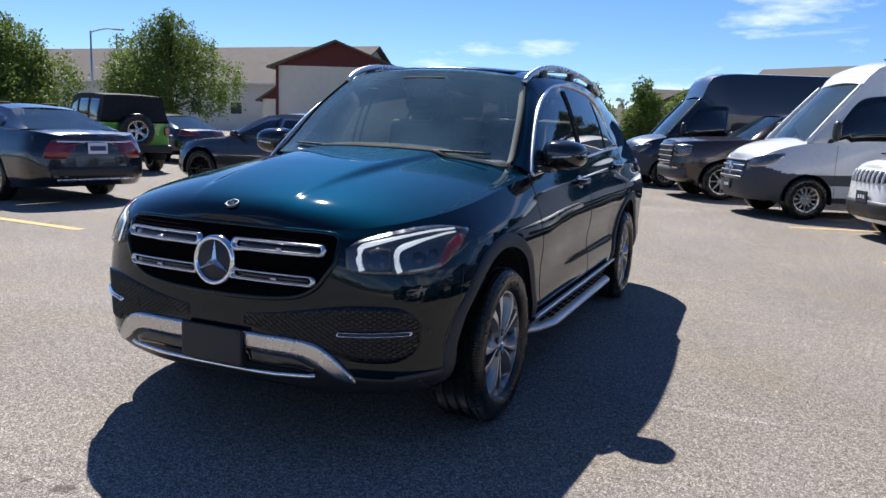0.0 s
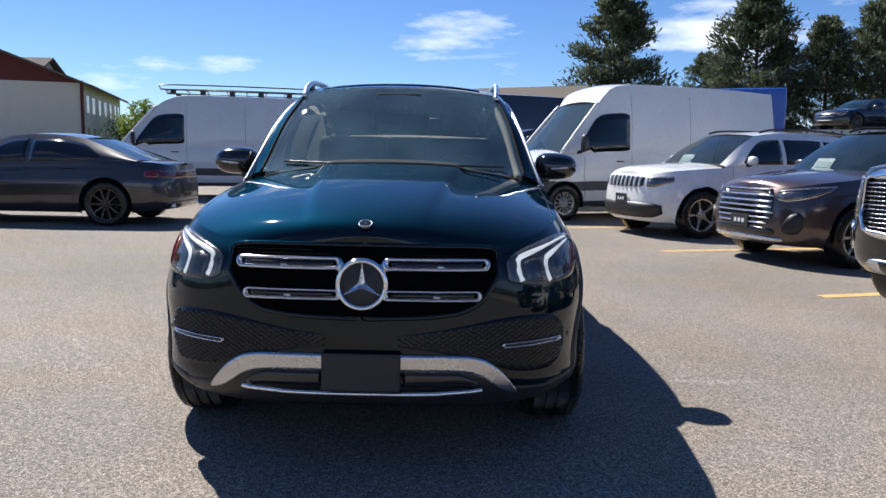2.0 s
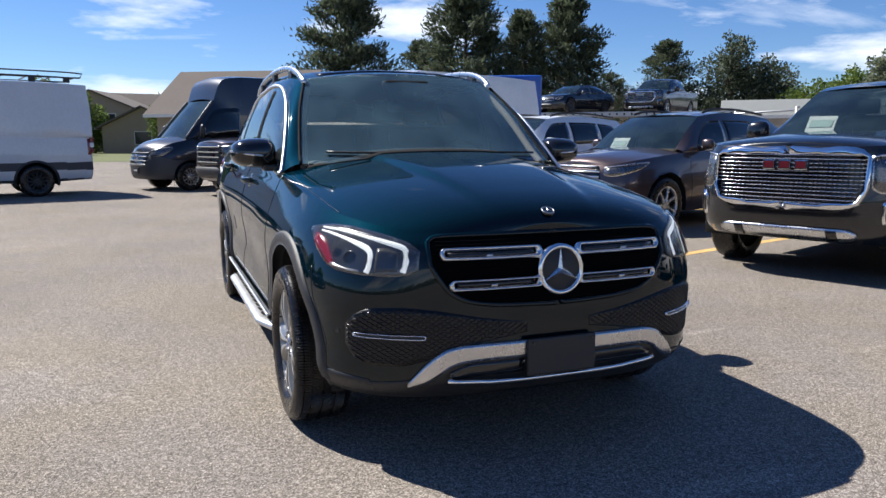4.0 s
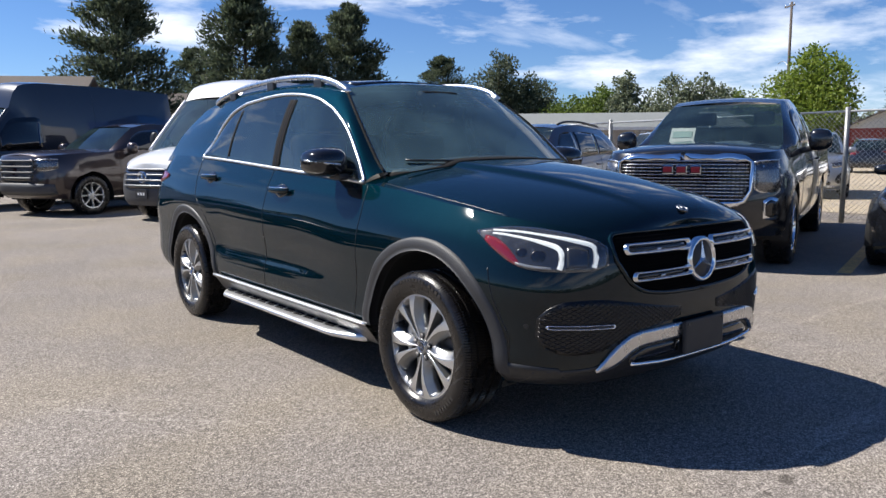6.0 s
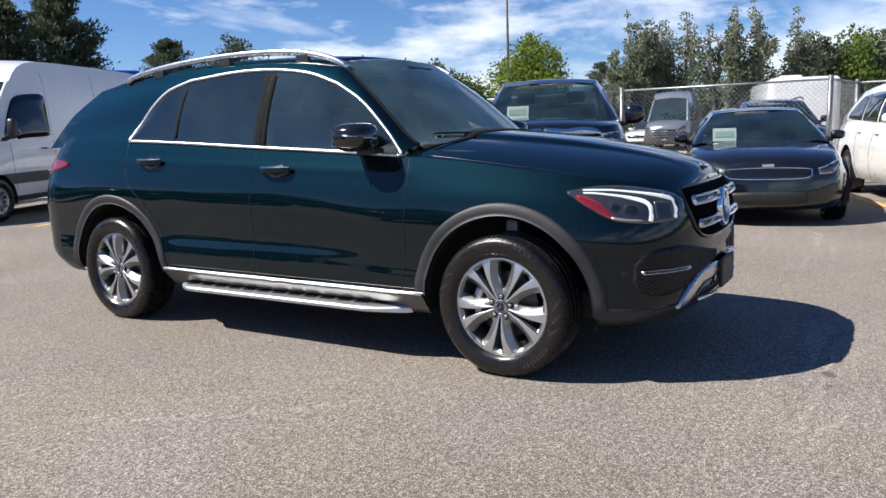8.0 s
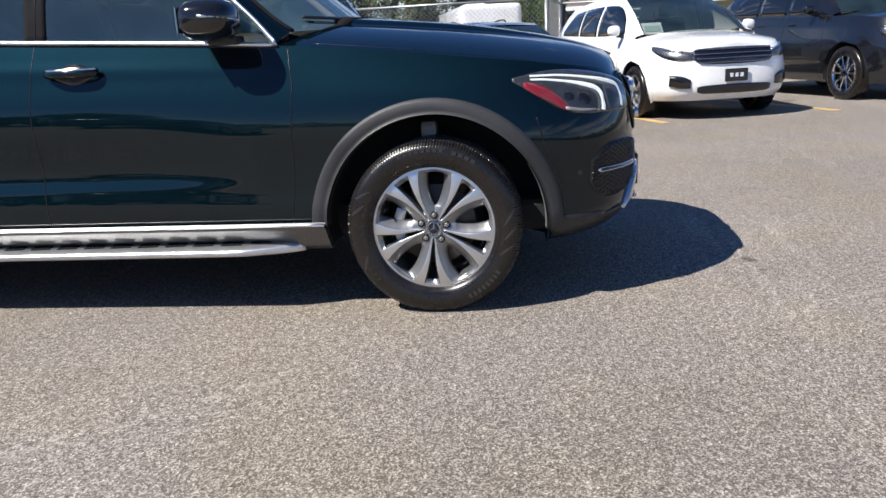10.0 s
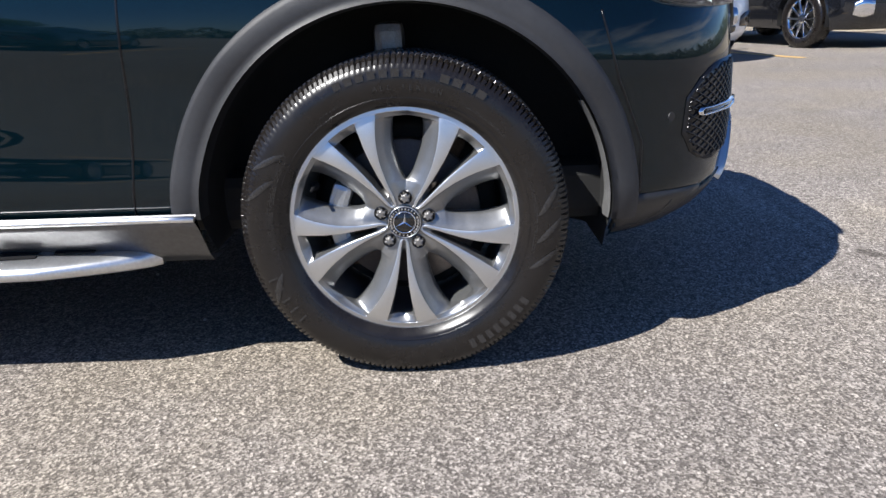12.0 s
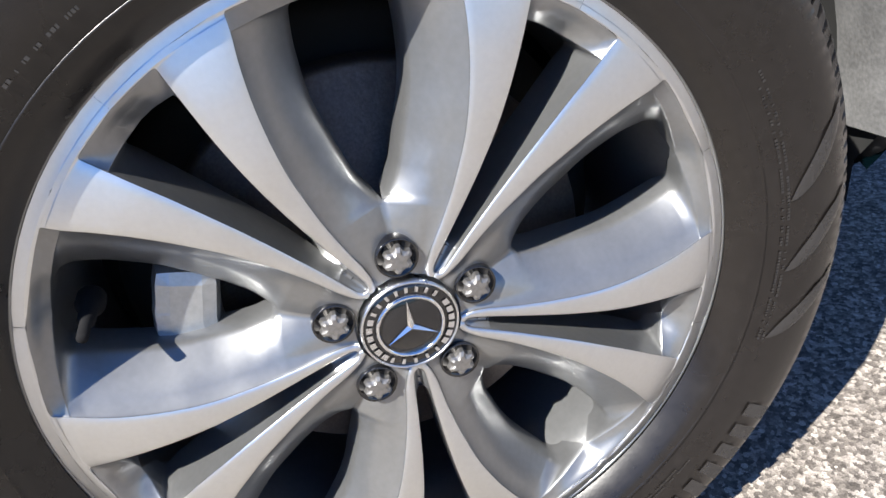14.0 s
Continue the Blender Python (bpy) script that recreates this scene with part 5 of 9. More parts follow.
        for y, z in ((-0.60, 0.548),):
            h = sd[s](y, z)
            bm = bmesh.new()
            bmesh.ops.create_cone(bm, cap_ends=True, segments=20, radius1=0.011, radius2=0.010, depth=0.004)
            bmesh.ops.transform(bm, matrix=Matrix.Translation(h[0]) @ Vector(h[1]).to_track_quat("Z", "Y").to_matrix().to_4x4(), verts=bm.verts)
            part("parking_sensor", bm, BLACK_SATIN, suv)
    # black valance under the nose
    vk = [(-0.80, 0.285, 0.355), (-0.6, 0.280, 0.375), (-0.5, 0.28, 0.44), (-0.3, 0.28, 0.47), (0.0, 0.28, 0.47), (0.3, 0.28, 0.47), (0.5, 0.28, 0.44), (0.6, 0.280, 0.375), (0.80, 0.285, 0.355)]
    panel("lower_valance", vk, fr, BLACK_SATIN, suv, 40, 8, 0.004, 0.01)
    # chrome skid plate in two halves and its lower bar
    for s in (-1, 1):
        sk = [(0.13, 0.452, 0.512), (0.30, 0.452, 0.512), (0.40, 0.446, 0.510), (0.455, 0.428, 0.500), (0.50, 0.395, 0.476), (0.54, 0.372, 0.440), (0.575, 0.362, 0.398), (0.60, 0.358, 0.366)]
        panel("skid_plate", sorted([(s * x, a, b) for x, a, b in sk]), fr, mat("satin_chrome", (0.58, 0.58, 0.59), 0.27, 1.0, 0, 0.06, 6), suv, 34, 7, 0.018, 0.016, "polished chrome skid plate")
        panel("skid_slot", sorted([(s * x, a, b) for x, a, b in ((0.15, 0.385, 0.44), (0.36, 0.385, 0.44), (0.45, 0.375, 0.405))]), fr, BLACK_GLOSS, suv, 12, 4, 0.010, 0.01)
    lb = line_on([(x, 0.366 + 0.016 * (abs(x) / 0.46) ** 3) for x in np.linspace(-0.46, 0.46, 36)], fr, 0.024)
    tube_part("skid_lower_bar", lb, 0.0095, CHROME, suv, 8)
    # plate holder
    py = fr(0, 0.45)[0][1] - 0.030
    ph = box_part("plate_holder", (0.302, 0.022, 0.150), (0, py, 0.447), PLATE_BLACK, suv, 0.010)
    for x in (-0.13, 0.13):
        bm = bmesh.new()
        bmesh.ops.create_cone(bm, cap_ends=True, segments=12, radius1=0.006, radius2=0.004, depth=0.005)
        bmesh.ops.transform(bm, matrix=Matrix.Translation((x, py - 0.012, 0.505)) @ Matrix.Rotation(radians(90), 4, "X"), verts=bm.verts)
        part("screw", bm, BLACK_GLOSS, ph)

    # headlamps wrapped round the corners
    for s in (-1, 1):
        rd0 = round_of(bvh, 0, 0)
        rd = lambda a, z: rd0(s * a, z)
        top_k = [(35.0, 0.800, 0.868), (37.5, 0.783, 0.893), (41, 0.776, 0.910), (47, 0.776, 0.930), (54, 0.785, 0.944), (58, 0.806, 0.946), (62, 0.846, 0.942), (66, 0.892, 0.932), (68.5, 0.918, 0.926)]
        keys = [(a, lo_, hi_) for a, lo_, hi_ in top_k]
        hl = panel("headlamp", keys, rd, LAMP_DARK, suv, 44, 14, 0.003, 0.02, "wide dark headlamp with two bent daytime light bars")

        def light_bar(pts, widths, parent):
            """A fluted ribbon that widens where it bends down."""
            p = path3([(a, z, 0) for a, z in pts], 44)
            q, nn = [], []
            for a, z, _ in p:
                h = rd(a, z)
                if h is not None:
                    q.append(h[0])
                    nn.append(h[1])
            q, nn = np.array(q), np.array(nn)
            t = np.gradient(q, axis=0)
            t /= np.linalg.norm(t, axis=1)[:, None]
            side = np.cross(nn, t)
            wd = np.interp(np.linspace(0, 1, len(q)), np.linspace(0, 1, len(widths)), widths)
            V = []
            for k in range(len(q)):
                for c in np.linspace(-1, 1, 13):
                    lift = 0.0045 + 0.0018 * abs(math.sin(c * 1.5 * math.pi)) - 0.003 * c * c
                    V.append(q[k] + side[k] * c * wd[k] / 2 + nn[k] * lift)
            return obj("light_bar", V, facing(V, grid_faces(len(q), 13), np.array((0, 0.2, 0.7))), DRL, parent)

        light_bar([(38.4, 0.792), (37.9, 0.822), (37.7, 0.852), (38.6, 0.878), (41.5, 0.893), (47, 0.911), (56, 0.930), (64, 0.934)], (0.022, 0.021, 0.016, 0.011, 0.010, 0.009, 0.008), hl)
        light_bar([(46.6, 0.785), (46.0, 0.815), (46.0, 0.845), (47.0, 0.870), (49.5, 0.886), (54, 0.903), (60, 0.917), (64, 0.921)], (0.023, 0.022, 0.017, 0.011, 0.010, 0.009, 0.008), hl)
        # clear blocks beside the bent ends, small projectors behind
        panel("lamp_insert", [(39.6, 0.792, 0.862), (42.5, 0.788, 0.878), (44.8, 0.788, 0.875)], rd, LAMP_DARK, hl, 8, 6, 0.006, 0.004)
        for a, z, r in ((51.5, 0.838, 0.026), (55.5, 0.85, 0.020)):
            h = rd(a, z)
            bm = bmesh.new()
            bmesh.ops.create_uvsphere(bm, u_segments=24, v_segments=12, radius=r)
            bmesh.ops.scale(bm, vec=(1.2, 1, 0.18), verts=bm.verts)
            bmesh.ops.transform(bm, matrix=Matrix.Translation(h[0] + h[1] * 0.002) @ Vector(h[1]).to_track_quat("Z", "Y").to_matrix().to_4x4(), verts=bm.verts)
            part("projector", bm, BLACK_GLOSS, hl, smooth=True)
        panel("lamp_sill", [(48.5, 0.786, 0.794), (53, 0.790, 0.800), (57, 0.800, 0.812)], rd, CRYSTAL, hl, 8, 3, 0.006, 0.004)
        rk = [(55.6, 0.794, 0.802), (57.6, 0.803, 0.842), (60.5, 0.832, 0.884), (63.5, 0.862, 0.906), (66, 0.892, 0.912)]
        panel("side_reflector", rk, rd, RED_LENS, hl, 10, 4, 0.005, 0.006, "red side reflector")
        cover = panel("lamp_cover", keys, rd, LENS, hl, 40, 12, 0.013, 0.004)
        set_glass_shadow(cover)
        panel("tail_lamp", [(3.50, 1.075, 1.095), (3.62, 1.045, 1.115), (3.8, 1.015, 1.125), (4.0, 1.0, 1.12)], sd[s], RED_LENS, suv, 14, 5, 0.008, 0.01, "red tail lamp")

    # cabin
    for x in (-0.38, 0.38):
        seat(suv, x, 1.45, 0.72)
    for x in (-0.42, 0.0, 0.42):
        seat(suv, x, 2.35, 0.74, 0.44)
    box_part("dashboard", (1.36, 0.36, 0.26), (0, 0.72, 1.04), INTERIOR, suv, 0.06, smooth=True)
    box_part("door_card", (0.05, 2.2, 0.5), (-0.82, 1.7, 0.86), INTERIOR, suv, 0.02)
    box_part("door_card", (0.05, 2.2, 0.5), (0.82, 1.7, 0.86), INTERIOR, suv, 0.02)
    box_part("cabin_floor", (1.6, 3.3, 0.05), (0, 2.2, 0.5), INTERIOR, suv, 0.01)
    box_part("cabin_rear", (1.24, 0.06, 0.76), (0, 3.46, 1.02), INTERIOR, suv, 0.02)
    ring = [(0.38 + 0.19 * math.cos(a), 0.98 + 0.19 * math.sin(a) * 0.35, 1.10 + 0.19 * math.sin(a) * 0.94) for a in np.linspace(0, 2 * math.pi, 28, endpoint=False)]
    tube_part("steering_wheel", ring, 0.016, LEATHER, suv, 8, True)
    box_part("rear_view_mirror", (0.25, 0.04, 0.075), (0, 1.03, 1.485), BLACK_GLOSS, suv, 0.03)
    # tapering sensor pod behind the glass, with two small lenses
    bm = bmesh.new()
    box(bm, (0.30, 0.10, 0.135), (0, 1.045, 1.575), 0.035, None, 3)
    for q in bm.verts:
        if q.co.z < 1.56:
            q.co.x *= 0.66
    pod = part("camera_housing", bm, SEAL_BLACK, suv, smooth=True)
    for x in (-0.045, 0.045):
        bm = bmesh.new()
        bmesh.ops.create_uvsphere(bm, u_segments=16, v_segments=8, radius=0.016)
        bmesh.ops.translate(bm, vec=(x, 0.998, 1.56), verts=bm.verts)
        part("sensor_lens", bm, BLACK_GLOSS, pod, smooth=True)
    hero_wheels(suv)
    return suv


hero_suv()

# ==== ground ====


def ground_material(name, c1, c2, c3, chip=170.0, patch=0.35, rough=0.9, bump=0.35):
    m = bpy.data.materials.new(name)
    m.use_nodes = True
    nt = m.node_tree
    N, L = nt.nodes, nt.links
    b = N["Principled BSDF"]
    b.inputs["Roughness"].default_value = rough
    b.inputs["Specular IOR Level"].default_value = 0.25
    co = N.new("ShaderNodeTexCoord")
    vor = N.new("ShaderNodeTexVoronoi")
    vor.feature = "SMOOTH_F1"
    vor.inputs["Smoothness"].default_value = 0.2
    vor.inputs["Scale"].default_value = chip
    # ragged outlines for the chips
    jit = N.new("ShaderNodeTexNoise")
    jit.inputs["Scale"].default_value = chip * 1.6
    jit.inputs["Detail"].default_value = 3
    L.new(co.outputs["Object"], jit.inputs["Vector"])
    jsub = N.new("ShaderNodeVectorMath")
    jsub.operation = "MULTIPLY_ADD"
    jsub.inputs[1].default_value = (1.1 / chip,) * 3
    L.new(jit.outputs["Color"], jsub.inputs[0])
    L.new(co.outputs["Object"], jsub.inputs[2])
    L.new(jsub.outputs[0], vor.inputs["Vector"])
    vr = N.new("ShaderNodeValToRGB")
    e = vr.color_ramp.elements
    e[0].position, e[0].color = 0.05, (*c1, 1)
    e[1].position, e[1].color = 0.95, (*c3, 1)
    mid = e.new(0.5)
    mid.color = (*c2, 1)
    sep = N.new("ShaderNodeSeparateColor")
    L.new(vor.outputs["Color"], sep.inputs[0])
    L.new(sep.outputs[0], vr.inputs[0])
    # sparse pale stones among the chips
    stone = N.new("ShaderNodeTexVoronoi")
    stone.inputs["Scale"].default_value = chip * 0.42
    L.new(co.outputs["Object"], stone.inputs["Vector"])
    ssep = N.new("ShaderNodeSeparateColor")
    L.new(stone.outputs["Color"], ssep.inputs[0])
    pick = N.new("ShaderNodeMath")
    pick.operation = "GREATER_THAN"
    L.new(ssep.outputs[1], pick.inputs[0])
    pick.inputs[1].default_value = 0.88
    near = N.new("ShaderNodeMath")
    near.operation = "LESS_THAN"
    L.new(stone.outputs["Distance"], near.inputs[0])
    near.inputs[1].default_value = 0.34
    both = N.new("ShaderNodeMath")
    both.operation = "MULTIPLY"
    L.new(pick.outputs[0], both.inputs[0])
    L.new(near.outputs[0], both.inputs[1])
    half = N.new("ShaderNodeMath")
    half.operation = "MULTIPLY"
    half.inputs[1].default_value = 0.75
    L.new(both.outputs[0], half.inputs[0])
    stones = N.new("ShaderNodeMixRGB")
    L.new(half.outputs[0], stones.inputs[0])
    L.new(vr.outputs[0], stones.inputs[1])
    stones.inputs[2].default_value = (*[min(0.75, 1.3 * v) for v in c3], 1)
    big = N.new("ShaderNodeTexNoise")
    big.inputs["Scale"].default_value = patch
    big.inputs["Detail"].default_value = 8
    big.inputs["Roughness"].default_value = 0.62
    L.new(co.outputs["Object"], big.inputs["Vector"])
    rng = N.new("ShaderNodeMapRange")
    rng.inputs["From Min"].default_value, rng.inputs["From Max"].default_value = 0.3, 0.7
    rng.inputs["To Min"].default_value, rng.inputs["To Max"].default_value = 0.80, 1.16
    L.new(big.outputs["Fac"], rng.inputs["Value"])
    mul = N.new("ShaderNodeVectorMath")
    mul.operation = "SCALE"
    L.new(stones.outputs[0], mul.inputs[0])
    L.new(rng.outputs[0], mul.inputs["Scale"])
    # mottling a few centimetres across
    mt = N.new("ShaderNodeTexNoise")
    mt.inputs["Scale"].default_value = 42
    mt.inputs["Detail"].default_value = 7
    mt.inputs["Roughness"].default_value = 0.75
    L.new(co.outputs["Object"], mt.inputs["Vector"])
    mr = N.new("ShaderNodeMapRange")
    mr.inputs["From Min"].default_value, mr.inputs["From Max"].default_value = 0.30, 0.70
    mr.inputs["To Min"].default_value, mr.inputs["To Max"].default_value = 0.52, 1.48
    L.new(mt.outputs["Fac"], mr.inputs["Value"])
    mulm = N.new("ShaderNodeVectorMath")
    mulm.operation = "SCALE"
    L.new(mul.outputs[0], mulm.inputs[0])
    L.new(mr.outputs[0], mulm.inputs["Scale"])
    # sand-fine grain on every chip
    fg = N.new("ShaderNodeTexNoise")
    fg.inputs["Scale"].default_value = chip * 3.2
    fg.inputs["Detail"].default_value = 2
    L.new(co.outputs["Object"], fg.inputs["Vector"])
    fr_ = N.new("ShaderNodeMapRange")
    fr_.inputs["From Min"].default_value, fr_.inputs["From Max"].default_value = 0.3, 0.7
    fr_.inputs["To Min"].default_value, fr_.inputs["To Max"].default_value = 0.70, 1.30
    L.new(fg.outputs["Fac"], fr_.inputs["Value"])
    mulf = N.new("ShaderNodeVectorMath")
    mulf.operation = "SCALE"
    L.new(mulm.outputs[0], mulf.inputs[0])
    L.new(fr_.outputs[0], mulf.inputs["Scale"])
    mul = mulf
    # dark worn stains
    st = N.new("ShaderNodeTexNoise")
    st.inputs["Scale"].default_value = 1.4
    st.inputs["Detail"].default_value = 5
    L.new(co.outputs["Object"], st.inputs["Vector"])
    sr = N.new("ShaderNodeMapRange")
    sr.inputs["From Min"].default_value, sr.inputs["From Max"].default_value = 0.60, 0.75
    sr.inputs["To Min"].default_value, sr.inputs["To Max"].default_value = 1.0, 0.80
    L.new(st.outputs["Fac"], sr.inputs["Value"])
    mul2 = N.new("ShaderNodeVectorMath")
    mul2.operation = "SCALE"
    L.new(mul.outputs[0], mul2.inputs[0])
    L.new(sr.outputs[0], mul2.inputs["Scale"])
    # pale dusty scuffs drawn out by tyres
    mp = N.new("ShaderNodeMapping")
    mp.inputs["Rotation"].default_value = (0, 0, 0.5)
    mp.inputs["Scale"].default_value = (0.5, 6.0, 1.0)
    L.new(co.outputs["Object"], mp.inputs[0])
    sc = N.new("ShaderNodeTexNoise")
    sc.inputs["Scale"].default_value = 0.9
    sc.inputs["Detail"].default_value = 6
    sc.inputs["Distortion"].default_value = 1.2
    L.new(mp.outputs[0], sc.inputs["Vector"])
    scr = N.new("ShaderNodeMapRange")
    scr.inputs["From Min"].default_value, scr.inputs["From Max"].default_value = 0.63, 0.69
    scr.inputs["To Min"].default_value, scr.inputs["To Max"].default_value = 1.0, 1.20
    L.new(sc.outputs["Fac"], scr.inputs["Value"])
    mul3 = N.new("ShaderNodeVectorMath")
    mul3.operation = "SCALE"
    L.new(mul2.outputs[0], mul3.inputs[0])
    L.new(scr.outputs[0], mul3.inputs["Scale"])
    # ochre patches
    oc = N.new("ShaderNodeTexNoise")
    oc.inputs["Scale"].default_value = 1.1
    oc.inputs["Detail"].default_value = 6
    L.new(co.outputs["Object"], oc.inputs["Vector"])
    ocr = N.new("ShaderNodeMapRange")
    ocr.inputs["From Min"].default_value, ocr.inputs["From Max"].default_value = 0.42, 0.62
    L.new(oc.outputs["Fac"], ocr.inputs["Value"])
    tint = N.new("ShaderNodeMixRGB")
    tint.blend_type = "MULTIPLY"
    L.new(ocr.outputs[0], tint.inputs[0])
    L.new(mul3.outputs[0], tint.inputs[1])
    tint.inputs[2].default_value = (1.02, 1.0, 0.925, 1)
    L.new(tint.outputs[0], b.inputs["Base Color"])
    bp = N.new("ShaderNodeBump")
    bp.inputs["Strength"].default_value = bump
    bp.inputs["Distance"].default_value = 0.004
    L.new(vor.outputs["Distance"], bp.inputs["Height"])
    bp2 = N.new("ShaderNodeBump")
    bp2.inputs["Strength"].default_value = 0.35
    bp2.inputs["Distance"].default_value = 0.01
    n2 = N.new("ShaderNodeTexNoise")
    n2.inputs["Scale"].default_value = 45
    n2.inputs["Detail"].default_value = 5
    L.new(co.outputs["Object"], n2.inputs["Vector"])
    L.new(n2.outputs["Fac"], bp2.inputs["Height"])
    L.new(bp.outputs[0], bp2.inputs["Normal"])
    L.new(bp2.outputs[0], b.inputs["Normal"])
    return m


ASPHALT = ground_material("weathered_asphalt", (0.092, 0.080, 0.071), (0.174, 0.153, 0.135), (0.385, 0.345, 0.306), 215.0)
GRAVEL = ground_material("tan_gravel", (0.22, 0.18, 0.13), (0.36, 0.30, 0.22), (0.5, 0.43, 0.34), 60, 0.2)
GRASS = mat("dry_grass", (0.10, 0.115, 0.035), 0.95, 0, 0, 0.45, 0.25, 0.6, 30)


def ground_sheet():
    xs = np.r_[-1500, -400, -120, np.arange(-40, 61, 4), 120, 400, 1500]
    V, F, mi = [], [], []
    ny = len(xs)
    for x in xs:
        for y in xs:
            V.append((x, y, 0.0))
    for i in range(ny - 1):
        for j in range(ny - 1):
            F.append((i * ny + j, (i + 1) * ny + j, (i + 1) * ny + j + 1, i * ny + j + 1))
    me = obj("ground", V, F, ASPHALT, None, smooth=False)
    return tagged(me, "weathered grey brown asphalt car lot reaching outwards", "ground", kind="structure")


ground_sheet()
box_yard = obj("gravel_yard", [(10.55, -40, 0.012), (120, -60, 0.012), (160, 60, 0.012), (12.5, 12, 0.012)], [(0, 1, 2, 3)], GRAVEL)
tagged(box_yard, "tan gravel yard behind the chain-link fence", "ground", kind="structure")

# ==== parked vehicles ====
DARK_GLASS = mat("dark_tinted_window", (0.006, 0.007, 0.008), 0.03, 0, 0.3, 0.05, 4, spec=0.6)


def vehicle(name, M, label, category, paint, sp, g, win, lamp, grille, wheel_d, rim_m, mirror=None, group="parked vehicles", lower=None, lower_m=None, plate=True, bars=5, bar_m=None, handles=(), seams=(), rails=None, tail=None, rear_plate=False, arch=None, cabin=True, bumper=None, crown=None, cowl=None, arch_m=None, roof_m=None, nroll=(12, 40, 8, 16)):
    """A parked vehicle from its body outline, glasshouse edges and fittings."""
    v = root(name, M, label, category, group)
    sh = Shell(sp, *nroll)
    R, rim, w, spokes, zc = wheel_d
    ra = arch or R + 0.075
    V, F = sh.cut((0.0, sp["wb"]), ra, zc)
    if lower:
        cen = [V[list(q)].mean(0) for q in F]
        pick = [lower(c[1], c[2]) for c in cen]
        for nm, want, m in (("body", False, paint), ("lower_cladding", True, lower_m)):
            fs = [q for q, p in zip(F, pick) if p == want]
            ids = sorted({i for q in fs for i in q})
            back = {i: k for k, i in enumerate(ids)}
            obj(nm, V[ids], [tuple(back[i] for i in q) for q in fs], m, v)
    else:
        obj("body", V, F, paint, v)
    fr, bk, sd = front_of(sh.bvh), back_of(sh.bvh), {s: side_of(sh.bvh, s) for s in (-1, 1)}
    cowl = g["A"][0][1] + 0.03 if cowl is None else cowl
    HV, HF = sh.hood(cowl, crown, 0.008, 12, (0.3, 0.5))
    obj("bonnet", HV, facing(HV, HF, np.array((0, 0, 0.2))), paint, v)
    gb, E = greenhouse(g, sh, v, paint, PARKED_GLASS, roof_m)
    yr = E[-1][1]
    yt = sp["wb"] + sp["ro"]
    if yt - yr > 0.25:
        e = sh.top_edge(yr - 0.02, yt - 0.03, 14)
        V, F = loft(e * MIRROR, e, 8, (0, 0, 0.03))
        obj("boot_lid", V, facing(V, F, np.array((0, yr, 0.0))), g.get("deck_m") or paint, v)
    for s in (-1, 1):
        up = side_of(gb, s)
        for k in win:
            panel("side_window", k, up, DARK_GLASS, v, 14, 7, 0.006, 0.012)
        if lamp:
            rd0 = round_of(sh.bvh, 0, 0.0)
            rd = lambda a, z: rd0(s * a, z)
            hl = panel("headlamp", lamp, rd, SILVER_PARABOLA, v, 14, 6, 0.006, 0.012, "clear headlamp")
            inset = [(a + (0.6 if i == 0 else 0) , lo + 0.012, hi - 0.014) for i, (a, lo, hi) in enumerate(lamp)]
            panel("lamp_insert", inset, rd, LAMP_BOWL, hl, 10, 4, 0.009, 0.004)
            c = ip(lamp)
            pts = [rd(a, c(a)[0][1] - 0.012) for a in np.linspace(lamp[0][0], lamp[-1][0], 12)]
            tube_part("light_bar", [h[0] + h[1] * 0.010 for h in pts if h is not None], 0.008, SATIN_ALU, hl, 6)
        if mirror:
            wing_mirror(v, (s * mirror[0], mirror[1], mirror[2]), mirror[3], mirror[4], s)
        for ya in (0.0, sp["wb"]):
            wheel(v, (s * (sp["W"] - w * 0.5 - 0.005), ya, zc), R, rim, w, spokes, rim_m, s)
            V = []
            for i in range(20):
                a = radians(-12 + 204 * i / 19)
                for r, x in ((ra + 0.001, sp["W"] - 0.015), (ra + 0.004, sp["W"] - 0.35), (0.25, sp["W"] - 0.36)):
                    V.append((s * x, ya + r * math.cos(a), zc + r * math.sin(a)))
            obj("arch_liner", V, grid_faces(20, 3), UNDER, v)
            if arch_m:
                V = []
                for i in range(26):
                    a = radians(-14 + 208 * i / 25)
                    for r, dx in ((ra - 0.008, -0.03), (ra - 0.004, 0.006), (ra + 0.03, 0.014), (ra + 0.05, 0.004)):
                        y, z = ya + r * math.cos(a), zc + r * math.sin(a)
                        h = sd[s](y, max(z, sp["bot"][0][1] + 0.03))
                        x = abs(h[0][0]) if h is not None else sp["W"] - 0.03
                        V.append((s * (x + dx), y, z))
                obj("arch_trim", V, facing(V, grid_faces(26, 4), np.array((0, ya, zc))), arch_m, v)
        for y0, y1, z in handles:
            c = line_on([(y, z) for y in np.linspace(y0, y1, 10)], sd[s], 0.0)
            if len(c) > 3:
                t = np.linspace(-1, 1, len(c))
                c[:, 0] += s * 0.022 * (1 - t**4)
                tube_part("door_handle", c, 0.013, paint if not lower_m else BLACK_SATIN, v, 6)
        for line in seams:
            seam("door_joint", line, sd[s], v, 0.004, None, 20)
            hi = line[0]
        if rails:
            tube_part("roof_rail", path3(rails, 24) * (s, 1, 1), 0.02, rails_m(paint), v, 6)
        if tail:
            panel("tail_lamp", tail, sd[s], RED_LENS, v, 8, 5, 0.006, 0.012, "red tail lamp")
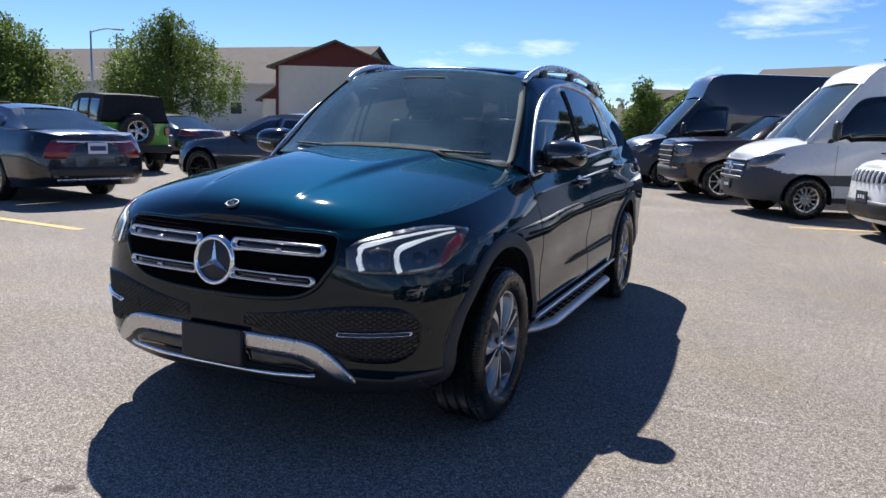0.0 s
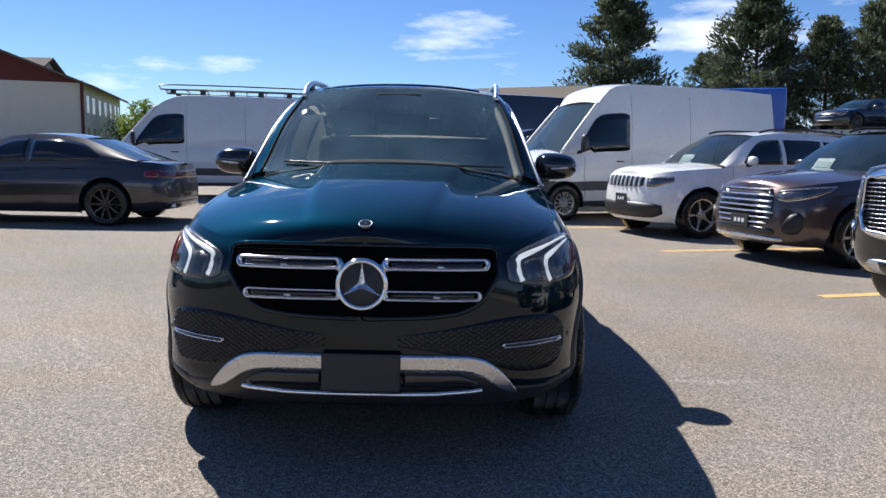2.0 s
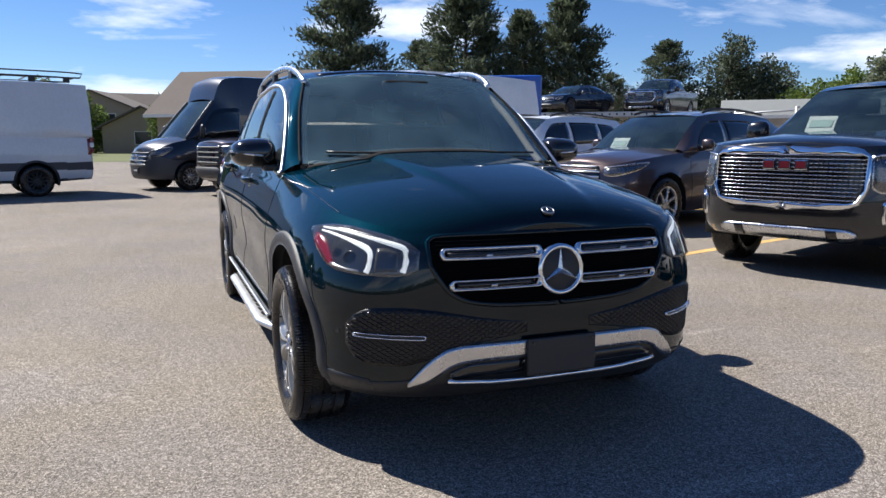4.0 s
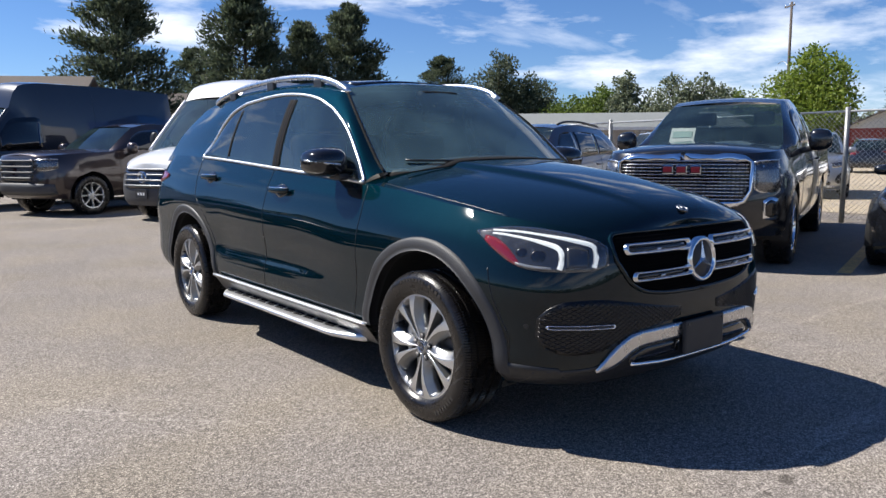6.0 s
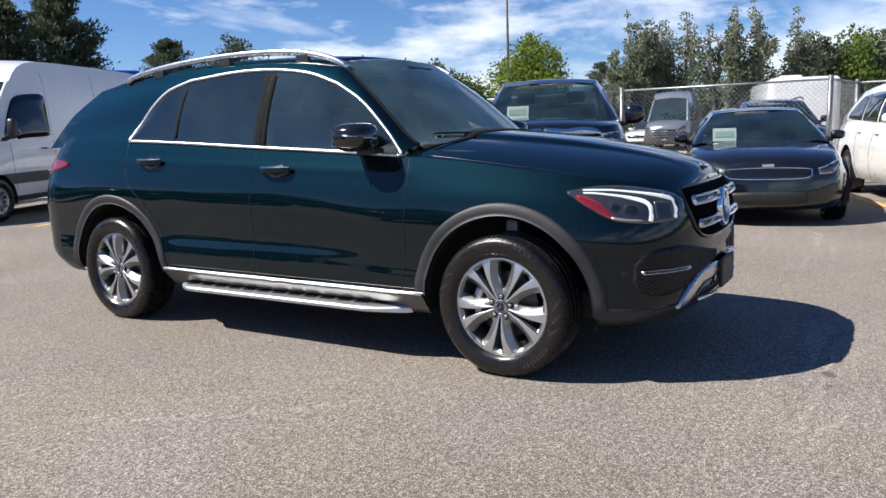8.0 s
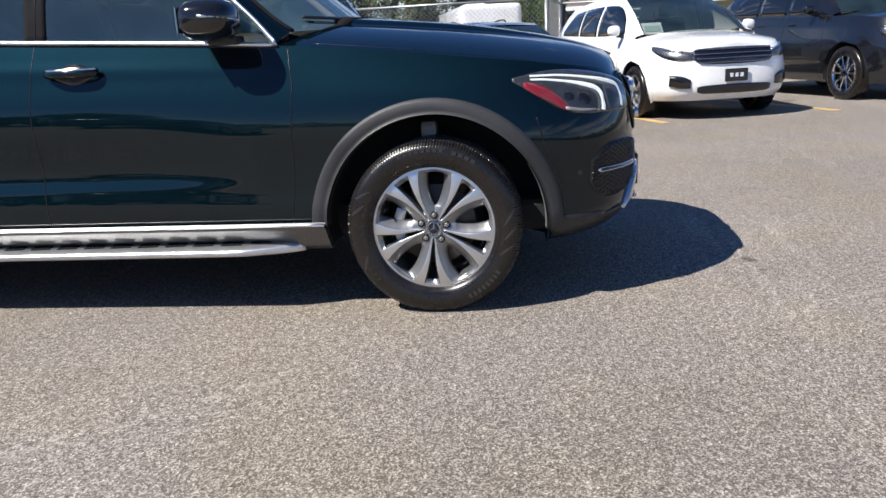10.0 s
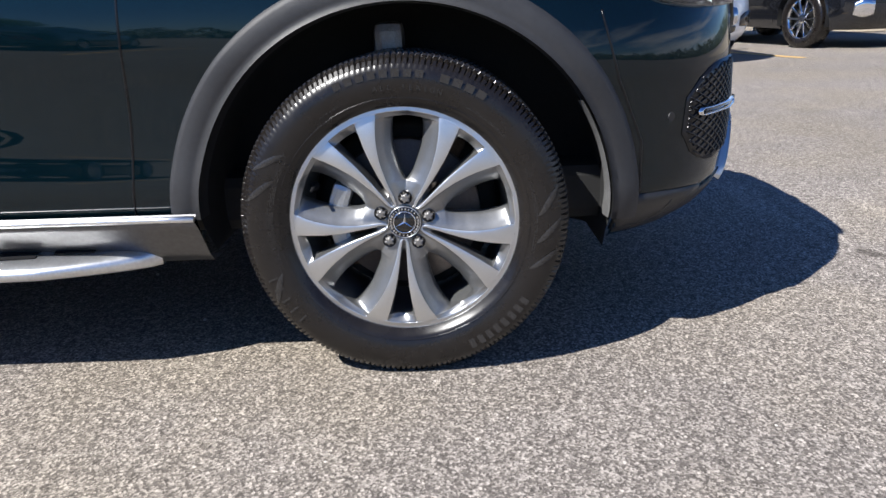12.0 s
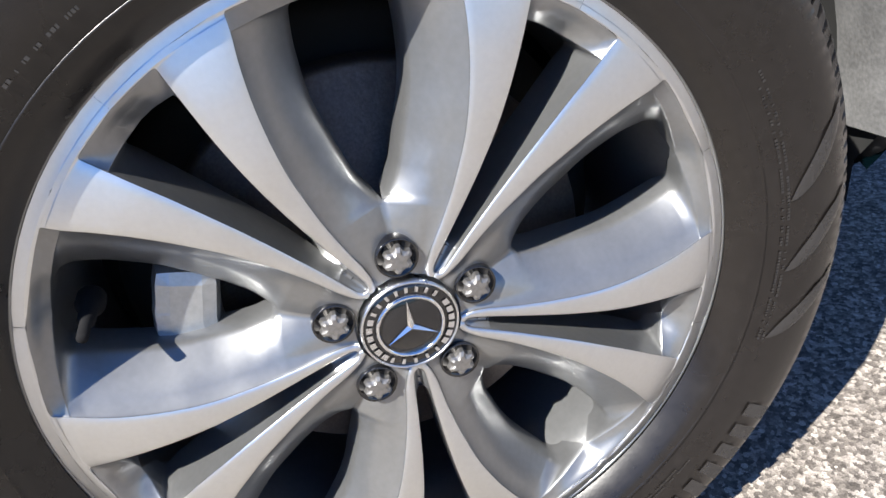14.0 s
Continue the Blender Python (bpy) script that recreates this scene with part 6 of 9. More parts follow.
    if grille:
        gr = panel("grille", grille, fr, BLACK_GLOSS, v, 26, 8, 0.006, 0.012, "dark grille")
        if gr and bars:
            c = ip(grille)
            z0 = min(k[1] for k in grille)
            z1 = max(k[2] for k in grille)
            for b in range(bars):
                z = z0 + (z1 - z0) * (b + 0.5) / bars
                xs = [x for x in np.linspace(grille[0][0], grille[-1][0], 30) if c(x)[0][0] <= z <= c(x)[0][1]]
                if len(xs) > 3:
                    tube_part("grille_bar", line_on([(x, z) for x in xs], fr, 0.012), (z1 - z0) / bars * 0.26, bar_m or CHROME, gr, 6, squash=0.8)
    if bumper:
        for k, m, nm in bumper:
            panel(nm, k, fr, m, v, 24, 4, 0.02, 0.01)
    if plate:
        z = plate if isinstance(plate, float) else 0.52
        y = fr(0, z)[0][1] - 0.02
        p = box_part("front_plate", (0.31, 0.015, 0.16), (0, y, z), PLATE_BLACK, v, 0.004)
        for x in (-0.07, 0.0, 0.07):
            box_part("plate_bar", (0.04, 0.004, 0.05), (x, y - 0.009, z), WHITE_PLATE, p, 0.0)
    if rear_plate:
        h = bk(0, rear_plate)
        p = box_part("rear_plate", (0.31, 0.015, 0.16), (0, h[0][1] + 0.012, rear_plate), WHITE_PLATE, v, 0.004)
        box_part("plate_bar", (0.25, 0.004, 0.07), (0, h[0][1] + 0.022, rear_plate), mat("plate_blue", (0.03, 0.05, 0.14), 0.5, 0, 0, 0.1, 30), p, 0.0)
    box_part("underbody", (sp["W"] * 1.6, sp["wb"] + 0.9, 0.16), (0, sp["wb"] / 2, sp["bot"][2][1] + 0.09), UNDER, v, 0.02)
    if cabin:
        zb = g["A"][0][2]
        for x in (-0.38, 0.38):
            seat(v, x, g["A"][-1][1] + 0.35, zb - 0.42)
        box_part("dashboard", (sp["W"] * 1.4, 0.4, 0.2), (0, g["A"][0][1] + 0.32, zb - 0.10), INTERIOR, v, 0.05)
        box_part("cabin_back", (sp["W"] * 1.3, 0.05, 0.7), (0, g["A"][-1][1] + 1.0, zb - 0.1), INTERIOR, v, 0.02)
    return v, sh, gb


def rails_m(p):
    return BLACK_SATIN


def parked(F, heading, fo, name_dx=0.0):
    """The pose of a vehicle from the place of its nose and its heading in degrees from +x."""
    h = radians(heading)
    return pose(F[0] - math.cos(h) * fo, F[1] - math.sin(h) * fo, 0, 0, 0, heading + 90)


def axle(C, heading, z=0.0):
    return pose(C[0], C[1], z, 0, 0, heading + 90)


def paint(name, c, rough=0.3, metal=0.5):
    return flake_paint(name, c, rough, metal)


PROF = [(0.0, 0.08), (0.08, 0.045), (0.2, 0.015), (0.4, 0.0), (0.6, 0.0), (0.75, 0.008), (0.85, 0.0), (1.0, 0.0)]
SLANT = [(0.0, 0.12), (0.12, 0.03), (0.3, 0.0), (0.6, 0.01), (0.85, 0.03), (1.0, 0.09)]
RSLANT = [(0.0, 0.10), (0.2, 0.0), (0.6, 0.02), (1.0, 0.08)]


def bot(fo, wb, ro, z=0.26):
    return [(-fo, z), (0.0, z), (wb / 2, z + 0.02), (wb, z + 0.02), (wb + ro, z + 0.08)]


def price_sheet(v, gb_hit, at, m=None):
    pass


# ---- van family ----
GRILLE_GREY = mat("satin_grille_grey", (0.16, 0.165, 0.175), 0.4, 0.6, 0, 0.1, 20)


def van(name, M, label, paint_m, clad, wb=3.66, H=2.80, black_rims=False, lower=True, group="parked vans"):
    fo, ro, W = 1.0, 1.25, 1.0
    yt = wb + ro
    sp = dict(W=W, wb=wb, fo=fo, ro=ro, fy0=0.1, fexp=(3.2, 2.6), ry0=yt - 0.2, rexp=(6, 6),
              top=[(-fo, 0.98, 0.05), (-0.7, 1.13, 0.09), (-0.35, 1.24, 0.12), (0.0, 1.30, 0.11), (0.6, 1.33, 0.05), (wb, 1.35, 0.03), (yt, 1.35, 0.04)],
              bot=bot(fo, wb, ro, 0.30), prof=[(0.0, 0.05), (0.1, 0.02), (0.3, 0.0), (0.6, 0.0), (1.0, 0.0)],
              slant=[(0, 0.08), (0.15, 0.02), (0.4, 0.0), (0.7, 0.03), (1.0, 0.12)], rslant=[(0, 0.04), (0.2, 0.0), (1.0, 0.02)])
    r = H
    g = dict(A=[(0.86, -0.02, 1.32), (0.80, 0.42, 1.84), (0.74, 0.84, 2.32)],
             R=[(0.74, 0.84, 2.32), (0.76, 1.05, r - 0.20), (0.78, 1.42, r - 0.08), (0.80, 2.2, r - 0.05), (0.81, wb, r - 0.05), (0.80, yt - 0.06, r - 0.09)],
             D=[(0.80, yt - 0.06, r - 0.09), (0.90, yt - 0.02, 2.0), (0.955, yt - 0.01, 1.36)], rear_glass=False, crown=0.06, ws_bow=0.10, rear_bow=0.01)
    win = [[(0.28, 1.30, 1.36), (0.42, 1.31, 1.56), (0.60, 1.33, 1.82), (0.78, 1.36, 2.03), (0.92, 1.37, 2.10), (1.40, 1.39, 2.14), (1.50, 1.42, 2.10)]]
    lamp = [(31, 0.89, 0.98), (36, 0.87, 1.03), (46, 0.88, 1.08), (55, 0.93, 1.11), (61, 1.00, 1.125), (66, 1.07, 1.12)]
    gr = [(-0.50, 0.66, 0.97), (-0.42, 0.63, 1.0), (0.0, 0.62, 1.01), (0.42, 0.63, 1.0), (0.50, 0.66, 0.97)]
    low = (lambda y, z: (y < -0.30 and z < 0.90 - 0.14 * max(0.0, (y + 0.75) / 0.45)) or (0.60 < z < 0.78 and y > -0.30) or (z < 0.40)) if lower else None
    v, sh, gb = vehicle(name, M, label, "van", paint_m, sp, g, win, lamp, gr, (0.365, 0.215, 0.235, 12, 0.355), BLACK_SATIN if black_rims else SATIN_ALU, (1.13, 0.32, 1.52, (0.08, 0.07, 0.17), BLACK_SATIN), group, low, clad, 0.52, 4, GRILLE_GREY, ((1.18, 1.36, 1.18),), ([(0.45, 1.33), (0.42, 0.9), (0.45, 0.42)], [(1.55, 1.33), (1.55, 0.42)], [(3.0, 1.33), (3.0, 0.42)]), tail=[(yt - 0.14, 0.95, 1.32), (yt - 0.10, 0.95, 1.32), (yt - 0.03, 0.95, 1.32)], crown=[(-0.95, 1.02), (-0.75, 1.19), (-0.4, 1.31), (0.02, 1.39)], cowl=0.05, arch=0.43, arch_m=BLACK_SATIN if black_rims else None, nroll=(22, 110, 10, 46))
    for ob in v.children:
        if ob.name.startswith("windscreen"):
            ob.data.materials[0] = VAN_GLASS
    for s in (-1, 1):
        tube_part("windscreen_pillar", path3(g["A"], 16) * (s, 1, 1) + (0, -0.012, 0.0), 0.042, paint_m, v, 8)
        up = side_of(gb, s)
        for y0 in (1.55, 3.0):
            seam("panel_joint", [(y0, 1.36), (y0, H - 0.25)], up, v, 0.004, None, 14)
        for zz, mm in ((1.30, RED_LENS), (1.18, WHITE_PLATE), (1.05, RED_LENS)):
            box_part("tail_lamp", (0.03, 0.09, 0.11), (s * 0.97, yt - 0.04, zz), mm, v, 0.01)
    # three-armed emblem on the grille, aerial on the roof
    h = front_of(sh.bvh)(0, 0.83)[0]
    em = obj("emblem_ring", *moved(lathe([(0.088, -0.01), (0.096, -0.018), (0.107, -0.012), (0.109, 0.01)], 32), Matrix.Translation((0, h[1] - 0.03, 0.83)) @ Matrix.Rotation(radians(90), 4, "Z")), CHROME, v)
    obj("emblem_star", *moved(star_mesh(0.092, 0.0, 0.015, 3, 0.16), Matrix.Translation((0, h[1] - 0.03, 0.83)) @ Matrix.Rotation(radians(90), 4, "Z")), CHROME, em, smooth=False)
    box_part("aerial", (0.03, 0.16, 0.05), (0, 1.15, H - 0.27), BLACK_SATIN, v, 0.01)
    return v


WHITE_VAN = paint("white_van_paint", (0.62, 0.635, 0.65), 0.4, 0.0)
GREY_CLAD = mat("dark_grey_bumper", (0.05, 0.052, 0.058), 0.55, 0, 0, 0.12, 8)
GREY_VAN = paint("graphite_grey_paint", (0.016, 0.019, 0.027), 0.35, 0.5)
van("cargo_van", axle((2.17, 11.87), 203), "white high-roof cargo van with dark grey bumper and steel wheels", WHITE_VAN, GREY_CLAD, 4.1, 2.78)
van("cargo_van", axle((-0.95, 17.9), 203), "graphite grey high-roof cargo van", GREY_VAN, GREY_CLAD, 4.33, 3.02)
van("cargo_van", axle((-8.14, 15.95), 195), "white cargo van with black roof rack and black wheels", WHITE_VAN, GREY_CLAD, 4.06, 2.66, True)


def roof_rack(M):
    rk = root("roof_rack", M, "black tubular roof rack on the white cargo van", "roof rack")
    z, y0, y1 = 2.80, 0.95, 5.15
    for s in (-1, 1):
        tube_part("side_rail", path3([(s * 0.74, y0, z - 0.05), (s * 0.76, y0 + 0.25, z + 0.06), (s * 0.76, y1 - 0.25, z + 0.06), (s * 0.74, y1, z - 0.06)], 24), 0.018, BLACK_SATIN, rk, 6)
        tube_part("side_rail", [(s * 0.76, y0, z - 0.06), (s * 0.76, y1, z - 0.06)], 0.02, BLACK_SATIN, rk, 6)
        for y in np.linspace(y0 + 0.3, y1 - 0.3, 6):
            box_part("rack_foot", (0.05, 0.14, 0.12), (s * 0.76, y, z - 0.12), BLACK_SATIN, rk, 0.01)
    for y in np.linspace(y0 + 0.1, y1 - 0.1, 9):
        tube_part("cross_bar", [(-0.76, y, z - 0.05), (0.76, y, z - 0.05)], 0.016, BLACK_SATIN, rk, 6)
    return rk


roof_rack(axle((-8.14, 15.95), 195))


# ---- pickups ----
def pickup(name, M, label, paint_m, gr, lamp, bars, bar_m, rim_m, bumper_k, group="parked pickups", z=0.0, spokes=6):
    fo, ro, wb, W = 0.98, 1.2, 3.74, 1.03
    yt = wb + ro
    sp = dict(W=W, wb=wb, fo=fo, ro=ro, fy0=0.0, fexp=(4.2, 3.4), ry0=yt - 0.15, rexp=(8, 8),
              top=[(-fo, 1.22, 0.05), (-0.6, 1.25, 0.10), (0.0, 1.28, 0.11), (0.7, 1.31, 0.10), (1.2, 1.32, 0.08), (3.0, 1.33, 0.07), (yt, 1.35, 0.05)],
              bot=bot(fo, wb, ro, 0.36), prof=[(0.0, 0.06), (0.1, 0.03), (0.3, 0.01), (0.5, 0.0), (0.8, 0.0), (1.0, 0.0)],
              slant=[(0, 0.14), (0.12, 0.03), (0.3, 0.0), (0.45, 0.0), (0.6, 0.02), (0.9, 0.03), (1.0, 0.07)], rslant=[(0, 0.05), (0.2, 0.0), (1.0, 0.0)])
    g = dict(A=[(0.80, 0.60, 1.32), (0.74, 0.95, 1.59), (0.66, 1.32, 1.83)], R=[(0.66, 1.32, 1.83), (0.68, 1.7, 1.90), (0.68, 2.3, 1.915), (0.66, 2.95, 1.88)],
             D=[(0.66, 2.95, 1.88), (0.72, 3.06, 1.6), (0.78, 3.14, 1.34)], crown=0.04, ws_bow=0.14, deck_m=BLACK_SATIN)
    win = [[(0.98, 1.34, 1.38), (1.2, 1.34, 1.62), (1.5, 1.34, 1.76), (1.93, 1.35, 1.79)], [(2.03, 1.35, 1.79), (2.5, 1.35, 1.79), (2.82, 1.36, 1.72)]]
    v, sh, gb = vehicle(name, M, label, "pickup truck", paint_m, sp, g, win, lamp, gr, (0.415, 0.265, 0.275, spokes, 0.405), rim_m, (1.17, 0.93, 1.37, (0.13, 0.10, 0.13), paint_m), group, None, None, 0.0 or False, bars, bar_m, ((1.75, 1.93, 1.12), (2.72, 2.9, 1.13)), ([(0.72, 1.27), (0.70, 0.8), (0.72, 0.45)], [(1.98, 1.31), (1.98, 0.45)], [(3.02, 1.33), (2.98, 0.9), (2.95, 0.45)]), bumper=bumper_k, crown=[(-0.93, 1.25), (-0.8, 1.29), (-0.5, 1.325), (0.0, 1.35), (0.62, 1.375)], arch=0.50)
    return v, sh, gb


BLACK_PAINT = paint("black_metallic_paint", (0.008, 0.009, 0.012), 0.25, 0.3)
BROWN_PAINT = paint("mocha_brown_paint", (0.055, 0.040, 0.036), 0.3, 0.6)
TAUPE_PAINT = paint("dark_taupe_paint", (0.095, 0.068, 0.066), 0.3, 0.6)
WHITE_PAINT = paint("white_pearl_paint", (0.80, 0.80, 0.79), 0.28, 0.0)
GREY_PAINT = paint("granite_grey_paint", (0.045, 0.043, 0.047), 0.3, 0.6)
NAVY_PAINT = paint("dark_navy_paint", (0.012, 0.016, 0.028), 0.3, 0.5)
LIME_PAINT = paint("lime_green_paint", (0.14, 0.42, 0.03), 0.35, 0.0)
SILVER_PAINT = paint("silver_car_paint", (0.42, 0.43, 0.44), 0.3, 0.7)

gk_truck = [(-0.67, 0.86, 1.11), (-0.64, 0.76, 1.145), (-0.50, 0.715, 1.155), (0.0, 0.70, 1.16), (0.50, 0.715, 1.155), (0.64, 0.76, 1.145), (0.67, 0.86, 1.11)]
lamp_truck = [(38.5, 0.86, 1.14), (42, 0.82, 1.155), (48, 0.82, 1.16), (54, 0.88, 1.16)]
truck, sh_t, _ = pickup("pickup_truck", parked((3.93, 1.89), 201, 0.98), "black full-size pickup with large chrome mesh grille", BLACK_PAINT, gk_truck, lamp_truck, 13, SMOKED_CHROME, CHROME,
                           [([(-0.62, 0.43, 0.46), (-0.56, 0.405, 0.49), (-0.5, 0.395, 0.495), (0.0, 0.395, 0.495), (0.5, 0.395, 0.495), (0.56, 0.405, 0.49), (0.62, 0.43, 0.46)], SATIN_ALU, "bumper_bar")])
# grille frame, mesh uprights, red letter shapes, lower lamps
fr_t = front_of(sh_t.bvh)
ck = ip(gk_truck)
loop = [(x, ck(x)[0][1] + 0.02) for x in np.linspace(-0.68, 0.68, 24)] + [(x, ck(x)[0][0] - 0.02) for x in np.linspace(0.68, -0.68, 24)]
tube_part("grille_frame", line_on(loop, fr_t, 0.012), 0.042, CHROME, truck, 8, True, "broad chrome grille frame", 0.5)
for x in np.linspace(-0.62, 0.62, 31):
    lo_, hi_ = ck(x)[0]
    tube_part("grille_upright", line_on([(x, z) for z in np.linspace(lo_ + 0.02, hi_ - 0.02, 6)], fr_t, 0.017), 0.007, BLACK_GLOSS, truck, 4)
for x in (-0.145, 0.0, 0.145):
    h = fr_t(x, 1.055)
    bm = bmesh.new()
    box(bm, (0.115, 0.018, 0.088), (x, h[0][1] - 0.032, 1.055), 0.006)
    gb_ = part("grille_badge", bm, CHROME, truck)
    box_part("badge_fill", (0.088, 0.006, 0.060), (x, h[0][1] - 0.043, 1.055), mat("badge_red", (0.11, 0.010, 0.018), 0.3, 0, 0.5, 0.1, 30), gb_, 0.002)
for s in (-1, 1):
    panel("fog_lamp", sorted([(s * x, a, b) for x, a, b in ((0.80, 0.56, 0.74), (0.86, 0.54, 0.78), (0.92, 0.56, 0.76))]), fr_t, CHROME, truck, 8, 6, 0.012, 0.01)
    panel("fog_lamp_inner", sorted([(s * x, a, b) for x, a, b in ((0.815, 0.59, 0.71), (0.86, 0.57, 0.75), (0.905, 0.59, 0.73))]), fr_t, BLACK_GLOSS, truck, 8, 6, 0.018, 0.005)
    panel("tow_opening", sorted([(s * x, a, b) for x, a, b in ((0.38, 0.395, 0.485), (0.47, 0.395, 0.485))]), fr_t, BLACK_GLOSS, truck, 5, 4, 0.026, 0.004)

pickup("pickup_truck", parked((-0.30, 14.5), 203, 0.98), "dark brown off-road pickup with black grille", BROWN_PAINT,
       [(-0.52, 0.82, 1.14), (-0.45, 0.74, 1.17), (0.0, 0.72, 1.18), (0.45, 0.74, 1.17), (0.52, 0.82, 1.14)], [(31, 0.94, 1.15), (38, 0.92, 1.16), (48, 0.94, 1.17), (54, 0.98, 1.16)], 4, GREY_CLAD, SATIN_ALU,
       [([(-0.9, 0.46, 0.66), (-0.4, 0.44, 0.68), (0.0, 0.44, 0.68), (0.4, 0.44, 0.68), (0.9, 0.46, 0.66)], GREY_CLAD, "bumper_bar")], spokes=8)


# ---- SUVs, minivan ----
def suv(name, M, label, paint_m, fo=0.95, wb=2.79, ro=1.12, W=0.965, H=1.73, hood_z=1.0, gr=None, lamp=None, bars=5, bar_m=None, rim_m=None, spokes=10, R=0.37, group="parked SUVs", plate=0.52, rails=True, bumper=None, category="SUV", A0=0.45, wslope=0.75, arch_m=None, hood_flat=0.0, z=0.0):
    k = hood_z
    yt = wb + ro
    zb = k + 0.13
    sp = dict(W=W, wb=wb, fo=fo, ro=ro, fy0=0.05, fexp=(3.2, 3.0), ry0=yt - 0.4, rexp=(3.5, 3.5),
              top=[(-fo, k - 0.07 + hood_flat, 0.10), (-0.6, k + hood_flat * 0.6, 0.12), (0.0, k + 0.06 + hood_flat * 0.3, 0.11), (A0 + 0.1, zb - 0.03, 0.10), (1.6, zb, 0.10), (wb, zb + 0.05, 0.11), (yt, zb + 0.02, 0.16)],
              bot=bot(fo, wb, ro, 0.25), prof=PROF, slant=SLANT, rslant=RSLANT)
    ya = A0 + wslope
    g = dict(A=[(W * 0.77, A0, zb + 0.02), (W * 0.72, A0 + wslope * 0.45, zb + 0.02 + (H - 0.09 - zb) * 0.52), (W * 0.635, ya, H - 0.09)],
             R=[(W * 0.635, ya, H - 0.09), (W * 0.66, ya + 0.5, H - 0.035), (W * 0.66, wb * 0.8, H - 0.03), (W * 0.62, wb + ro * 0.42, H - 0.09)],
             D=[(W * 0.62, wb + ro * 0.42, H - 0.09), (W * 0.72, wb + ro * 0.68, (H + zb) / 2), (W * 0.79, wb + ro * 0.86, zb + 0.03)], crown=0.035, ws_bow=0.15)
    wt = H - 0.15
    win = [[(A0 + 0.38, zb + 0.04, zb + 0.07), (A0 + 0.6, zb + 0.03, zb + 0.28), (ya + 0.12, zb + 0.03, wt - 0.02), (1.62, zb + 0.035, wt)], [(1.70, zb + 0.035, wt), (2.2, zb + 0.05, wt), (2.50, zb + 0.06, wt - 0.01)], [(2.57, zb + 0.06, wt - 0.01), (wb + 0.1, zb + 0.08, wt - 0.05), (wb + 0.42, zb + 0.10, zb + 0.16)]]
    rl = [(W * 0.64, ya + 0.1, H - 0.03), (W * 0.655, ya + 0.4, H + 0.02), (W * 0.655, wb * 0.8, H + 0.025), (W * 0.62, wb + 0.3, H - 0.03)] if rails else None
    return vehicle(name, M, label, category, paint_m, sp, g, win, lamp, gr, (R, R * 0.665, 0.235, spokes, R - 0.008), rim_m or SATIN_ALU, (W + 0.05, A0 + 0.42, zb + 0.09, (0.09, 0.07, 0.075), paint_m), group, None, None, plate, bars, bar_m, ((1.35, 1.55, zb - 0.13), (2.3, 2.5, zb - 0.11)), ([(0.6, zb - 0.03), (0.57, 0.8), (0.6, 0.32)], [(1.66, zb), (1.66, 0.32)], [(2.6, zb), (2.5, 0.75), (2.42, 0.34)]), rails=rl, tail=[(yt - 0.42, zb - 0.22, zb - 0.04), (yt - 0.15, zb - 0.2, zb - 0.03), (yt - 0.08, zb - 0.2, zb - 0.03)], bumper=bumper, crown=[(-fo + 0.07, k - 0.03 + hood_flat), (-fo + 0.17, k + 0.04 + hood_flat), (-0.4, k + 0.10 + hood_flat * 0.4), (0.0, k + 0.14), (A0, zb + 0.04)], arch_m=arch_m)


def gkeys(w, z0, z1, taper=0.06):
    return [(-w, z0 + taper, z1 - taper * 0.4), (-w * 0.85, z0 + taper * 0.2, z1), (0.0, z0, z1 + 0.01), (w * 0.85, z0 + taper * 0.2, z1), (w, z0 + taper, z1 - taper * 0.4)]


high, _, _ = suv("family_suv", parked((4.0, 5.8), 198, 0.95), "brown three-row family SUV with chrome barred grille", TAUPE_PAINT, hood_z=1.0, H=1.72, gr=[(-0.50, 0.62, 0.70), (-0.46, 0.52, 0.86), (-0.40, 0.49, 0.93), (0.0, 0.48, 0.945), (0.40, 0.49, 0.93), (0.46, 0.52, 0.86), (0.50, 0.62, 0.70)], lamp=[(31, 0.80, 0.905), (37, 0.785, 0.925), (46, 0.81, 0.945), (56, 0.86, 0.965), (64, 0.915, 0.975), (69, 0.955, 0.978)], bars=7, bar_m=CHROME, spokes=7, R=0.385, bumper=[(gkeys(0.52, 0.36, 0.455, 0.03), BLACK_GLOSS, "lower_intake"), (gkeys(0.60, 0.30, 0.345, 0.015), SATIN_ALU, "bumper_lip"), ([(0.62, 0.44, 0.50), (0.68, 0.40, 0.62), (0.76, 0.42, 0.66), (0.80, 0.50, 0.60)], BLACK_SATIN, "fog_lamp"), ([(-0.80, 0.50, 0.60), (-0.76, 0.42, 0.66), (-0.68, 0.40, 0.62), (-0.62, 0.44, 0.50)], BLACK_SATIN, "fog_lamp")])
white_high, sh_j, _ = suv("white_suv", parked((3.18, 8.82), 200, 0.88), "white SUV with a seven-slot black grille and dark lower bumper", WHITE_PAINT, fo=0.88, wb=2.915, ro=1.03, W=0.97, H=1.75, hood_z=1.03, gr=gkeys(0.50, 0.80, 0.96, 0.03), lamp=[(35, 0.80, 0.95), (42, 0.80, 0.965), (52, 0.85, 0.975), (60, 0.90, 0.975)], bars=0, spokes=5, R=0.385, bumper=[(gkeys(0.8, 0.32, 0.55, 0.08), BLACK_SATIN, "lower_bumper")], hood_flat=0.04, plate=0.60)
fr_j = front_of(sh_j.bvh)
for x in np.linspace(-0.42, 0.42, 8):
    tube_part("grille_upright", line_on([(x, z) for z in np.linspace(0.80, 0.965, 6)], fr_j, 0.012), 0.022, WHITE_PAINT, white_high, 6, squash=0.5)
